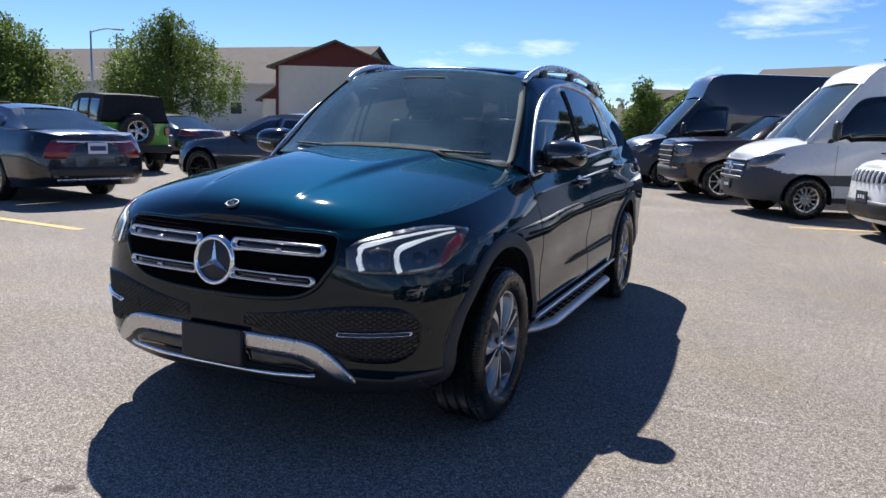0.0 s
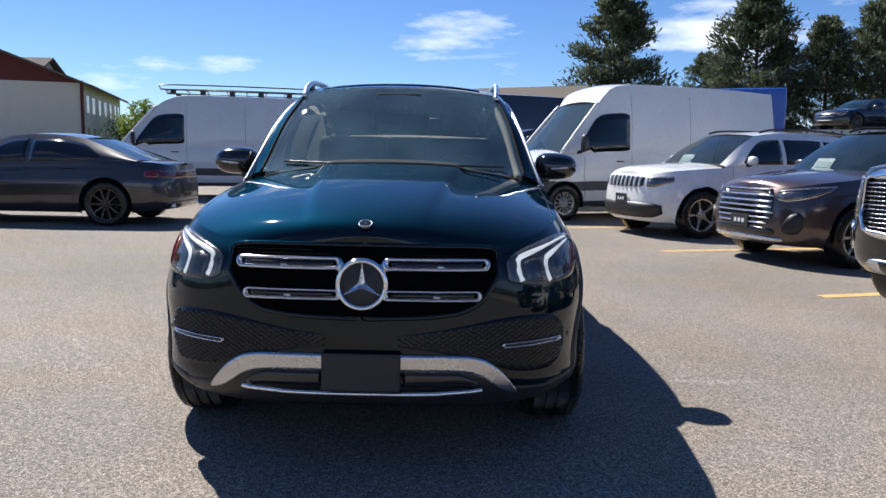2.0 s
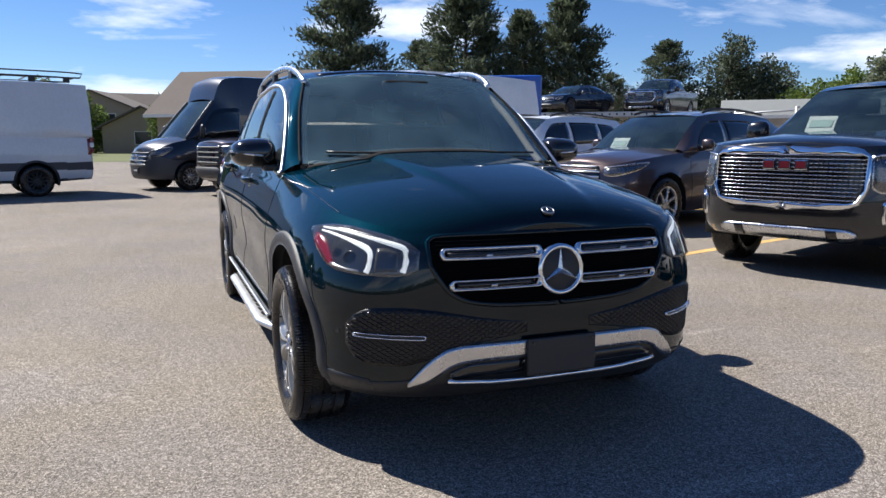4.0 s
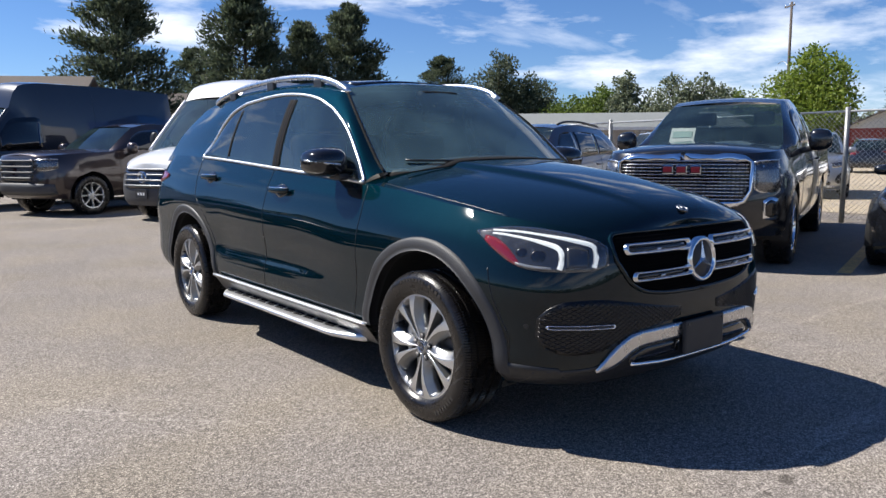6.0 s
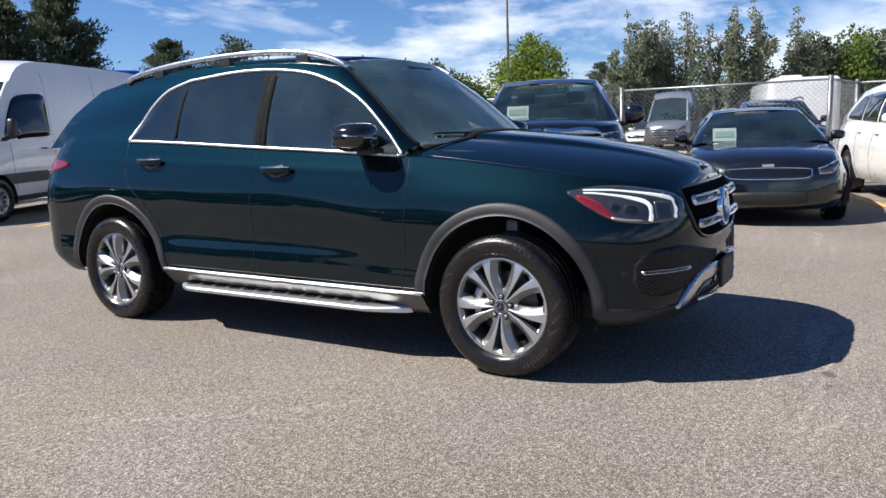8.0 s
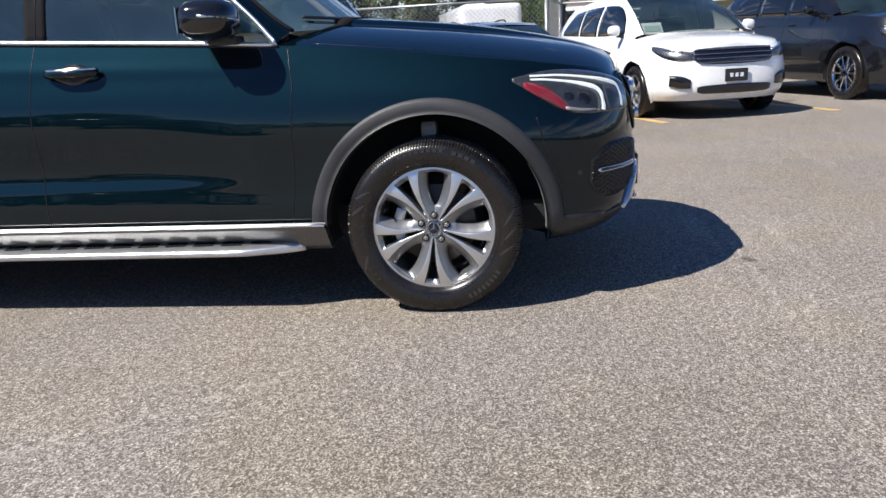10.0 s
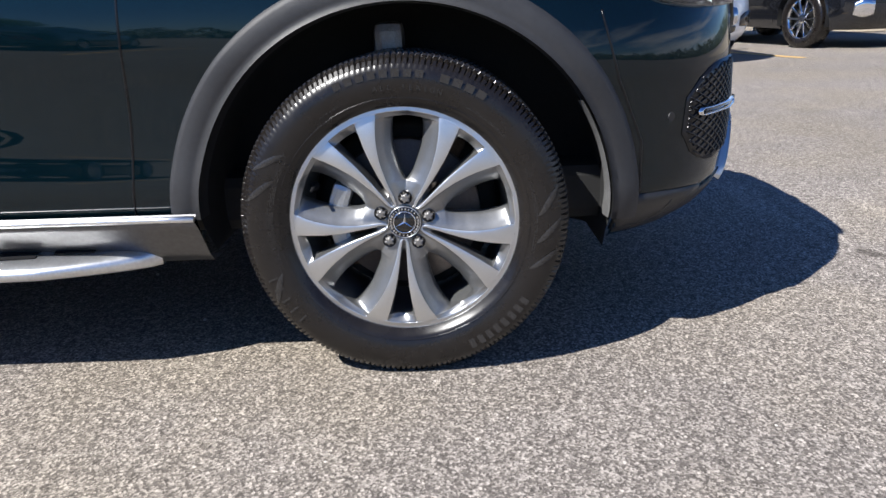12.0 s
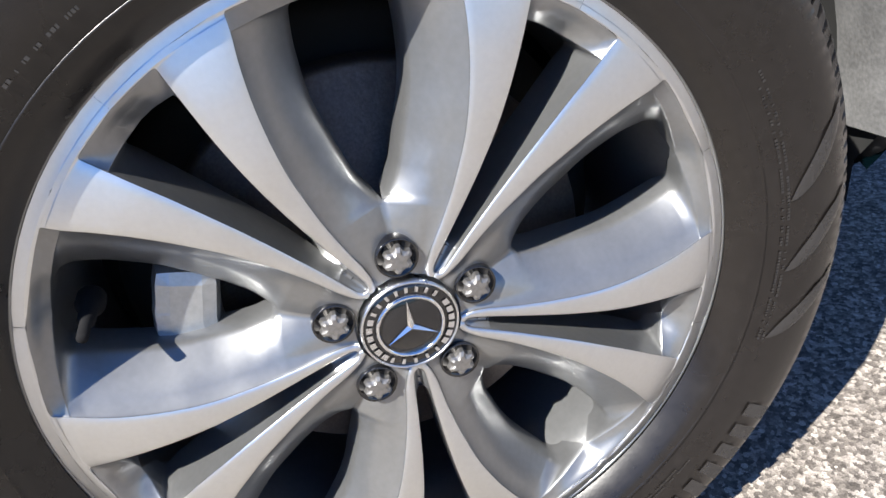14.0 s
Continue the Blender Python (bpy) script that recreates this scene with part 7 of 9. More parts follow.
family_van, _, _ = suv("minivan", axle((7.35, -2.68), 196), "white minivan with chrome-edged blue-black grille", WHITE_PAINT, fo=0.98, wb=3.0, ro=1.18, W=0.995, H=1.74, hood_z=0.98, gr=gkeys(0.55, 0.70, 0.90, 0.08), lamp=[(31, 0.76, 0.86), (38, 0.755, 0.885), (48, 0.785, 0.915), (58, 0.85, 0.945), (66, 0.915, 0.958)], bars=4, bar_m=mat("bluish_chrome", (0.25, 0.28, 0.36), 0.15, 1.0, 0, 0.05, 20), spokes=5, R=0.36, category="minivan", A0=0.15, wslope=0.95, rails=False, bumper=[(gkeys(0.5, 0.34, 0.44, 0.03), BLACK_GLOSS, "lower_intake"), ([(0.58, 0.42, 0.52), (0.68, 0.42, 0.57), (0.80, 0.45, 0.585)], BLACK_GLOSS, "fog_lamp"), ([(-0.80, 0.45, 0.585), (-0.68, 0.42, 0.57), (-0.58, 0.42, 0.52)], BLACK_GLOSS, "fog_lamp")], plate=0.56)
suv("large_suv", axle((8.83, -6.02), 196), "black full-size SUV with chrome wheels", BLACK_PAINT, fo=0.95, wb=3.07, ro=1.3, W=1.03, H=1.92, hood_z=1.16, gr=gkeys(0.5, 0.62, 1.05, 0.06), lamp=[(36, 0.80, 1.04), (44, 0.80, 1.06), (52, 0.90, 1.07), (57, 0.96, 1.07)], bars=6, bar_m=CHROME, spokes=10, R=0.405, rim_m=CHROME, hood_flat=0.05, bumper=[([(0.62, 0.45, 0.62), (0.72, 0.42, 0.66), (0.82, 0.45, 0.6)], CHROME, "fog_lamp"), ([(-0.82, 0.45, 0.6), (-0.72, 0.42, 0.66), (-0.62, 0.45, 0.62)], CHROME, "fog_lamp")])


# ---- sedans ----
def sedan(name, M, label, paint_m, fo=0.9, wb=2.9, ro=1.1, W=0.94, H=1.42, k=0.80, gr=None, lamp=None, bars=0, bar_m=None, rim_m=None, spokes=10, R=0.345, group="parked sedans", plate=False, bumper=None, tail=None, rear_plate=False, A=(0.55, 1.35), rear=(2.65, 3.5)):
    yt = wb + ro
    zb = k + 0.13
    sp = dict(W=W, wb=wb, fo=fo, ro=ro, fy0=0.1, fexp=(2.8, 2.8), ry0=yt - 0.5, rexp=(3.2, 3.2),
              top=[(-fo, k - 0.10, 0.10), (-0.5, k, 0.13), (0.0, k + 0.06, 0.12), (0.6, zb - 0.02, 0.10), (1.8, zb + 0.02, 0.10), (wb, zb + 0.06, 0.11), (yt - 0.3, zb + 0.05, 0.14), (yt, zb, 0.17)],
              bot=bot(fo, wb, ro, 0.19), prof=PROF, slant=SLANT, rslant=RSLANT)
    g = dict(A=[(W * 0.76, A[0], zb + 0.02), (W * 0.70, (A[0] + A[1]) / 2, zb + 0.02 + (H - 0.05 - zb) * 0.55), (W * 0.60, A[1], H - 0.06)], R=[(W * 0.60, A[1], H - 0.06), (W * 0.62, A[1] + 0.4, H - 0.015), (W * 0.61, A[1] + 0.85, H - 0.02), (W * 0.58, rear[0], H - 0.075)],
             D=[(W * 0.58, rear[0], H - 0.075), (W * 0.66, (rear[0] + rear[1]) / 2, (H + zb) / 2), (W * 0.74, rear[1], zb + 0.08)], crown=0.03, ws_bow=0.14)
    wt = H - 0.10
    win = [[(A[0] + 0.30, zb + 0.03, zb + 0.06), (A[0] + 0.55, zb + 0.03, zb + 0.19), (A[1] + 0.15, zb + 0.03, wt), (1.72, zb + 0.035, wt + 0.01)], [(1.79, zb + 0.035, wt + 0.01), (2.2, zb + 0.045, wt), (rear[0], zb + 0.06, wt - 0.06), (rear[0] + 0.32, zb + 0.09, zb + 0.15)]]
    return vehicle(name, M, label, "sedan", paint_m, sp, g, win, lamp, gr, (R, R * 0.71, 0.23, spokes, R - 0.006), rim_m or SATIN_ALU, (W + 0.05, A[0] + 0.35, zb + 0.08, (0.09, 0.07, 0.06), paint_m), group, None, None, plate, bars, bar_m, ((1.42, 1.62, zb - 0.10), (2.35, 2.55, zb - 0.06)), ([(0.68, zb - 0.01), (0.62, 0.6), (0.66, 0.25)], [(1.76, zb), (1.76, 0.25)], [(2.75, zb), (2.6, 0.7), (2.48, 0.27)]), tail=tail, rear_plate=rear_plate, bumper=bumper, crown=[(-fo + 0.07, k - 0.07), (-fo + 0.2, k - 0.0), (-0.3, k + 0.08), (0.1, k + 0.12), (A[0], zb + 0.04)])


sports, sh_k, _ = sedan("sports_sedan", parked((5.12, -0.39), 193, 0.86), "black sports sedan with slim chrome-edged grille", BLACK_PAINT, fo=0.86, wb=2.905, ro=1.07, W=0.935, H=1.40, k=0.80, gr=gkeys(0.46, 0.56, 0.66, 0.035), lamp=[(36, 0.60, 0.67), (44, 0.60, 0.70), (54, 0.65, 0.74), (62, 0.71, 0.76)], R=0.335, rim_m=GREY_CLAD, bumper=[(gkeys(0.42, 0.27, 0.40, 0.04), BLACK_SATIN, "lower_intake")])
fr_k = front_of(sh_k.bvh)
ckk = ip(gkeys(0.46, 0.56, 0.66, 0.035))
tube_part("grille_frame", line_on([(x, ckk(x)[0][1] + 0.006) for x in np.linspace(-0.46, 0.46, 20)] + [(x, ckk(x)[0][0] - 0.006) for x in np.linspace(0.46, -0.46, 20)], fr_k, 0.010), 0.010, CHROME, sports, 6, True)
hk = fr_k(0, 0.70)
bm = bmesh.new()
box(bm, (0.13, 0.008, 0.055), tuple(hk[0] + np.array((0, -0.008, 0.0))), 0.003)
part("front_badge", bm, CHROME, sports)
muscle, sh_m, _ = sedan("muscle_sedan", axle((-8.3, 9.3), 180), "dark grey four-door muscle sedan with black wheels", GREY_PAINT, fo=0.95, wb=3.05, ro=1.04, W=0.95, H=1.48, k=0.86, gr=gkeys(0.5, 0.58, 0.72, 0.03), lamp=[(32, 0.64, 0.74), (44, 0.64, 0.75), (54, 0.68, 0.77)], R=0.36, rim_m=BLACK_GLOSS, tail=[(3.68, 0.80, 0.90), (3.9, 0.80, 0.92), (4.05, 0.80, 0.92)], rear=(2.6, 3.55))
# wide lamp band with a row of lights, plate recess, lower valance and exhausts of the muscle sedan
bk_m = back_of(sh_m.bvh)
band_m = panel("tail_lamp_band", [(-0.84, 0.80, 0.885), (-0.70, 0.785, 0.905), (-0.35, 0.78, 0.91), (0.0, 0.78, 0.91), (0.35, 0.78, 0.91), (0.70, 0.785, 0.905), (0.84, 0.80, 0.885)], bk_m, mat("smoked_red_lens", (0.085, 0.006, 0.010), 0.15, 0, 0.8, 0.1, 30), muscle, 36, 5, 0.008, 0.012, "smoked red tail lamp band")
for x in np.linspace(-0.78, 0.78, 27):
    h = bk_m(x, 0.892)
    if h is not None:
        box_part("lamp_light", (0.030, 0.006, 0.012), tuple(h[0] + h[1] * 0.013), WHITE_PLATE, band_m, 0.002)
panel("plate_recess", [(-0.30, 0.52, 0.68), (0.30, 0.52, 0.68)], bk_m, BLACK_SATIN, muscle, 10, 5, 0.005, 0.008)
panel("rear_valance", [(-0.74, 0.30, 0.36), (-0.60, 0.28, 0.40), (0.60, 0.28, 0.40), (0.74, 0.30, 0.36)], bk_m, BLACK_GLOSS, muscle, 24, 4, 0.006, 0.010)
for x in (-0.56, 0.56):
    h = bk_m(x, 0.33)
    tube_part("exhaust_tip", [(x, h[0][1] - 0.12, 0.325), (x, h[0][1] + 0.035, 0.325)], 0.042, CHROME, muscle, 14)
lip_m = [bk_m(x, 0.945) for x in np.linspace(-0.72, 0.72, 20)]
tube_part("boot_spoiler", [h[0] + np.array((0, -0.03, 0.012)) for h in lip_m if h is not None], 0.016, GREY_PAINT, muscle, 8)
lux, sh_c, _ = sedan("luxury_sedan", axle((-11.35, 5.75), 170), "black luxury sedan with upright red tail lamps", BLACK_PAINT, fo=0.96, wb=2.84, ro=1.33, W=0.925, H=1.45, k=0.88, gr=None, lamp=[(36, 0.70, 0.8), (50, 0.72, 0.84), (56, 0.76, 0.86)], R=0.36, rim_m=CHROME, tail=[(4.03, 0.70, 1.03), (4.08, 0.68, 1.05), (4.13, 0.68, 1.05)], rear_plate=0.83, A=(0.6, 1.4), rear=(2.7, 3.5))
bk_c = back_of(sh_c.bvh)
for k0, z0, z1, m in ((0.58, 0.915, 0.935, CHROME), (0.45, 1.005, 1.025, RED_LENS), (0.62, 0.36, 0.385, SATIN_ALU)):
    panel("rear_trim", [(-k0, z0, z1), (0.0, z0, z1), (k0, z0, z1)], bk_c, m, lux, 16, 3, 0.012, 0.01)
panel("lower_rear", [(-0.7, 0.40, 0.56), (0.0, 0.40, 0.56), (0.7, 0.40, 0.56)], bk_c, BLACK_SATIN, lux, 12, 4, 0.006, 0.01)
sedan("navy_sedan", axle((-17.5, 15.2), 172), "dark blue sedan parked behind the others", NAVY_PAINT, lamp=[(36, 0.62, 0.7), (50, 0.65, 0.74)], tail=[(3.7, 0.8, 0.92), (3.95, 0.8, 0.92)])


# ---- off-roader with spare wheel ----
def off_roader(M):
    v, sh, gb = vehicle("off_roader", M, "lime green off-roader with black soft top and spare wheel", "SUV", LIME_PAINT,
                        dict(W=0.80, wb=2.95, fo=0.62, ro=0.70, fy0=0.0, fexp=(5, 5), ry0=3.45, rexp=(9, 9), top=[(-0.62, 1.06, 0.03), (0.5, 1.12, 0.03), (3.65, 1.16, 0.03)], bot=[(-0.62, 0.5), (0, 0.5), (1.5, 0.45), (3.0, 0.5), (3.65, 0.55)], prof=[(0, 0.02), (1, 0)], slant=[(0, 0.02), (1, 0.02)], rslant=[(0, 0.0), (1, 0.0)]),
                        dict(A=[(0.70, 0.75, 1.16), (0.66, 1.05, 1.70)], R=[(0.66, 1.05, 1.74), (0.68, 1.6, 1.82), (0.68, 2.6, 1.83), (0.66, 3.55, 1.78)], D=[(0.66, 3.55, 1.78), (0.76, 3.62, 1.2)], crown=0.02, ws_bow=0.03, rear_bow=0.0), [[(1.25, 1.2, 1.66), (1.9, 1.2, 1.70)], [(2.0, 1.2, 1.70), (2.7, 1.2, 1.70)], [(2.8, 1.2, 1.70), (3.45, 1.2, 1.68)]], None, None, (0.40, 0.23, 0.27, 6, 0.39), BLACK_SATIN, (0.98, 0.95, 1.3, (0.09, 0.07, 0.09), BLACK_SATIN), crown=[(-0.6, 1.10), (0.75, 1.16)], plate=False, roof_m=BLACK_SATIN, arch=0.50)
    for c in v.children:
        if c.name.split(".")[0] in ("upper_side", "roof", "roof_pillar", "tailgate_window", "rear_window"):
            c.data.materials[0] = SOFT_TOP
    wheel(v, (0.02, 3.92, 1.0), 0.40, 0.23, 0.27, 5, SATIN_ALU, -1, True, "spare_wheel").matrix_local = Matrix.Translation((0.05, 3.80, 0.98)) @ Matrix.Rotation(radians(-90), 4, "Z")
    for s in (-1, 1):
        for ya in (0.0, 2.95):
            bm = bmesh.new()
            box(bm, (0.22, 1.0, 0.06), (s * 0.86, ya, 0.86), 0.025)
            part("fender_flare", bm, BLACK_SATIN, v)
        box_part("tail_lamp", (0.12, 0.06, 0.20), (s * 0.72, 3.67, 0.98), RED_LENS, v, 0.01)
    box_part("rear_bumper", (1.6, 0.18, 0.18), (0, 3.72, 0.56), BLACK_SATIN, v, 0.03)
    return v


off_roader(axle((-15.1, 11.7), 155))

# ==== trees ====


def leaf_material(name, c_dark, c_light, trans=0.25):
    m = bpy.data.materials.new(name)
    m.use_nodes = True
    nt = m.node_tree
    b = nt.nodes["Principled BSDF"]
    geo = nt.nodes.new("ShaderNodeNewGeometry")
    mix = nt.nodes.new("ShaderNodeMixRGB")
    mix.inputs[1].default_value = (*c_dark, 1)
    mix.inputs[2].default_value = (*c_light, 1)
    nt.links.new(geo.outputs["Random Per Island"], mix.inputs[0])
    nt.links.new(mix.outputs[0], b.inputs["Base Color"])
    b.inputs["Roughness"].default_value = 0.6
    b.inputs["Specular IOR Level"].default_value = 0.3
    tr = nt.nodes.new("ShaderNodeBsdfTranslucent")
    nt.links.new(mix.outputs[0], tr.inputs[0])
    ms = nt.nodes.new("ShaderNodeMixShader")
    ms.inputs[0].default_value = trans
    out = nt.nodes["Material Output"]
    nt.links.new(b.outputs[0], ms.inputs[1])
    nt.links.new(tr.outputs[0], ms.inputs[2])
    nt.links.new(ms.outputs[0], out.inputs[0])
    return m


BARK = mat("tree_bark", (0.075, 0.058, 0.045), 0.95, 0, 0, 0.35, 6, 0.8, 25)
PINE_LEAF = leaf_material("pine_needles", (0.040, 0.058, 0.034), (0.135, 0.160, 0.096), 0.38)
LEAF = leaf_material("broad_leaves", (0.075, 0.12, 0.024), (0.20, 0.265, 0.06), 0.4)
LEAF_BRIGHT = leaf_material("bright_leaves", (0.10, 0.16, 0.02), (0.24, 0.30, 0.05), 0.4)
LEAF_GREY = leaf_material("grey_green_leaves", (0.085, 0.115, 0.065), (0.25, 0.275, 0.18), 0.36)


def cards(P, D, L, Wd, rng):
    """Small leaf blades at P along D, length L, width Wd: arrays of verts and faces."""
    n = len(P)
    side = np.cross(D, rng.normal(size=(n, 3)))
    side /= np.linalg.norm(side, axis=1)[:, None] + 1e-9
    a = P - side * Wd[:, None] * 0.5
    b = P + side * Wd[:, None] * 0.5
    mid = P + D * L[:, None] * 0.55
    c = mid + side * Wd[:, None] * 0.55
    d = mid - side * Wd[:, None] * 0.55
    e = P + D * L[:, None]
    V = np.stack([P, c, e, d], 1).reshape(-1, 3)
    F = np.arange(4 * n).reshape(-1, 4)
    return V, [tuple(q) for q in F.tolist()]


PALE_BARK = mat("pale_grey_bark", (0.34, 0.32, 0.29), 0.9, 0, 0, 0.25, 3, 0.3, 20)


def tree(name, M, label, trunk_lines, P, D, L, Wd, leaf_m, rng, group="", category="tree"):
    t = root(name, M, label, category, group)
    V, F = merge(*[tube(p, r, 6) for p, r in trunk_lines])
    obj("trunk", V, F, PALE_BARK if group == "poplars" else BARK, t)
    V, F = cards(P, D, L, Wd, rng)
    obj("crown", V, F, leaf_m, t, smooth=False)
    return t


def pine(M, h, r, seed, label, n=5200, group="pines behind the lot"):
    n = int(n * 3.4)
    rng = np.random.default_rng(seed)
    lines = [(path3([(0, 0, -0.2), (rng.normal() * 0.1, rng.normal() * 0.1, h * 0.5), (0, 0, h * 0.97)], 10), np.linspace(h * 0.022, 0.03, 10))]
    P, D = [], []
    nb = int(h * 9)
    per = max(6, n // nb)
    for i in range(nb):
        f = (i + rng.random()) / nb
        z = h * (0.10 + 0.89 * f)
        shape = (1 - f) ** 0.72 * (0.35 + 0.65 * min(1, f * 5))
        ln = r * shape * rng.uniform(0.62, 1.12) + 0.25
        a = rng.uniform(0, 2 * math.pi)
        up = rng.uniform(-0.05, 0.35) + 0.5 * f
        d = np.array((math.cos(a), math.sin(a), up))
        tip = np.array((0, 0, z)) + d * ln
        pts = path3([(0, 0, z), tuple(np.array((0, 0, z)) + d * ln * 0.5 - (0, 0, 0.06 * ln)), tuple(tip)], 6)
        lines.append((pts, np.linspace(0.02 + 0.010 * ln, 0.008, 6)))
        s = np.sqrt(rng.uniform(0.06, 1.0, per))
        base = pts[0] + (tip - pts[0]) * s[:, None] - np.array((0, 0, 1)) * (0.24 * ln * s * (1 - s))[:, None]
        spread = (0.14 + 0.16 * ln * (1 - 0.5 * s))[:, None]
        base = base + rng.normal(size=(per, 3)) * spread * (1, 1, 0.45)
        P.append(base)
        D.append(rng.normal(size=(per, 3)) * 0.55 + d * 0.7 + (0, 0, 0.45))
    P, D = np.vstack(P), np.vstack(D)
    D /= np.linalg.norm(D, axis=1)[:, None]
    k = h / 13
    return tree("pine_tree", M, label, lines, P, D, rng.uniform(0.26, 0.54, len(P)) * k, rng.uniform(0.075, 0.15, len(P)) * k, PINE_LEAF, rng, group)


def leafy(M, h, r, seed, label, leaf_m, n=6500, lean=0.9, low=0.18, size=1.0, stems=1, group="trees round the lot", name="broadleaf_tree"):
    n = int(n * 2.3)
    rng = np.random.default_rng(seed)
    lines, blobs = [], []
    for s in range(stems):
        ox, oy = (0, 0) if stems == 1 else (rng.normal() * r * 0.35, rng.normal() * r * 0.35)
        hh = h * (1 if s == 0 else rng.uniform(0.75, 0.98))
        lines.append((path3([(ox * 0.3, oy * 0.3, -0.2), (ox * 0.7, oy * 0.7, hh * 0.4), (ox, oy, hh * 0.93)], 8), np.linspace(h * 0.02, 0.03, 8)))
        k = 26 if stems == 1 else 14
        for i in range(k):
            f = (i + rng.random()) / k
            z = hh * (low + (1 - low) * f)
            w = r * math.sin(math.pi * min(1, 0.12 + 0.86 * f**0.8)) ** lean
            if stems > 1:
                w *= 0.5
            a = rng.uniform(0, 2 * math.pi)
            q = rng.uniform(0.25, 0.80)
            c = np.array((ox + w * q * math.cos(a), oy + w * q * math.sin(a), z))
            rad = max(0.12 * r, (w * rng.uniform(0.30, 0.55)) if stems == 1 else w * rng.uniform(0.5, 0.8))
            blobs.append((c, rad))
            lines.append((path3([(ox * 0.8, oy * 0.8, z * 0.75), tuple((c + np.array((ox, oy, z * 0.8))) / 2), tuple(c)], 5), np.linspace(0.012 * h, 0.008, 5)))
    P, D = [], []
    tot = sum(b[1] ** 2 for b in blobs)
    for c, rad in blobs:
        m = max(20, int(n * rad**2 / tot))
        d = rng.normal(size=(m, 3))
        d /= np.linalg.norm(d, axis=1)[:, None]
        q = rng.uniform(0.45, 1.0, m) ** 0.5
        jag = 1 + 0.28 * np.sin(7 * d[:, 0] + seed) * np.sin(6 * d[:, 1]) + rng.normal(size=m) * 0.10
        P.append(c + d * (rad * q * jag)[:, None] * (1, 1, 0.9))
        D.append(d * 0.6 + rng.normal(size=(m, 3)) * 0.7)
    P, D = np.vstack(P), np.vstack(D)
    D /= np.linalg.norm(D, axis=1)[:, None]
    return tree(name, M, label, lines, P, D, rng.uniform(0.11, 0.22, len(P)) * size, rng.uniform(0.07, 0.13, len(P)) * size, leaf_m, rng, group)


def polar(eye, az, d, z=0.0, turn=0.0):
    a = radians(az)
    return pose(eye[0] + d * math.sin(a), eye[1] + d * math.cos(a), z, 0, 0, turn)


E3, E6, E8, E0 = (-0.6, -3.6), (-3.3, -2.5), (-4.2, -1.4), (2.0, -3.2)
pine(polar(E3, 13.0, 57), 13.0, 4.6, 11, "tall dark green pine with an open uneven crown", 7000)
pine(polar(E3, 22.2, 78), 17.2, 6.3, 12, "tall dark green pine with a broad crown", 7500)
pine(polar(E3, 26.4, 80), 14.2, 4.4, 13, "dark green pine between taller pines", 5500)
pine(polar(E3, 29.9, 82), 16.4, 5.6, 14, "tall dark green pine with a pointed top", 7000)
pine(polar(E3, 18.8, 90), 12.5, 5.0, 17, "dark pine half hidden behind others", 4500)
pine(polar(E3, 33.0, 88), 8.5, 4.0, 18, "low dark pine beside taller pines", 3500)
pine(polar(E6, 38.7, 95), 12.6, 5.0, 15, "solitary dark pine behind the parked cars", 5000)
leafy(polar(E6, 42.9, 95), 13.0, 5.0, 21, "dark green roundish distant tree", PINE_LEAF, 6000, 0.7, 0.1, 2.0)
leafy(polar(E6, 45.4, 97), 10.6, 5.2, 22, "dark green roundish distant tree", PINE_LEAF, 6000, 0.7, 0.1, 2.0)
leafy(polar(E0, -43.6, 36), 5.75, 2.75, 23, "leafy green lot tree with a pointed top", LEAF, 15000, 0.85, 0.16, 0.7)
leafy(polar(E0, -54.2, 33), 4.7, 2.6, 24, "leafy green lot tree", LEAF, 15000, 0.75, 0.14, 0.7)
leafy(polar((-4, -2), 65.4, 72), 9.6, 4.6, 25, "bright yellow-green broadleaf tree", LEAF_BRIGHT, 7000, 0.7, 0.15, 1.7)
for i, (az, d, h, r) in enumerate(((72.0, 66, 7.6, 1.7), (73.0, 68, 10.6, 2.0), (74.6, 70, 9.8, 2.3), (76.3, 70, 10.9, 3.0), (79.3, 68, 10.6, 2.2), (82.0, 70, 11.2, 2.8), (83.8, 72, 10.2, 2.4))):
    leafy(polar(E8, az, d), h, r, 30 + i, "tall grey-green poplar with several stems", LEAF_GREY, 4600, 0.55, 0.10, 1.35, 5, "poplars", "poplar_tree")
for i, (az, d, h, r, m) in enumerate(((85.4, 78, 8.4, 4.2, PINE_LEAF), (87.4, 80, 9.2, 4.2, LEAF), (89.5, 82, 9.4, 4.0, LEAF_GREY), (91.5, 84, 9.0, 3.6, LEAF_GREY), (50.6, 90, 8.6, 4.0, LEAF), (52.2, 86, 9.4, 3.2, LEAF_GREY), (55.6, 85, 9.0, 3.8, LEAF_GREY), (57.6, 84, 8.8, 3.4, LEAF_GREY), (60.2, 92, 7.6, 4.0, LEAF), (48.4, 92, 7.4, 4.2, LEAF))):
    leafy(polar(E8 if az > 80 else E6, az, d), h, r, 50 + i, "distant green broadleaf tree crown", m, 3600, 0.7, 0.08, 2.0)
pine(polar((-4, -2), 70.3, 100), 9.0, 3.0, 61, "small dark distant conifer", 2200)
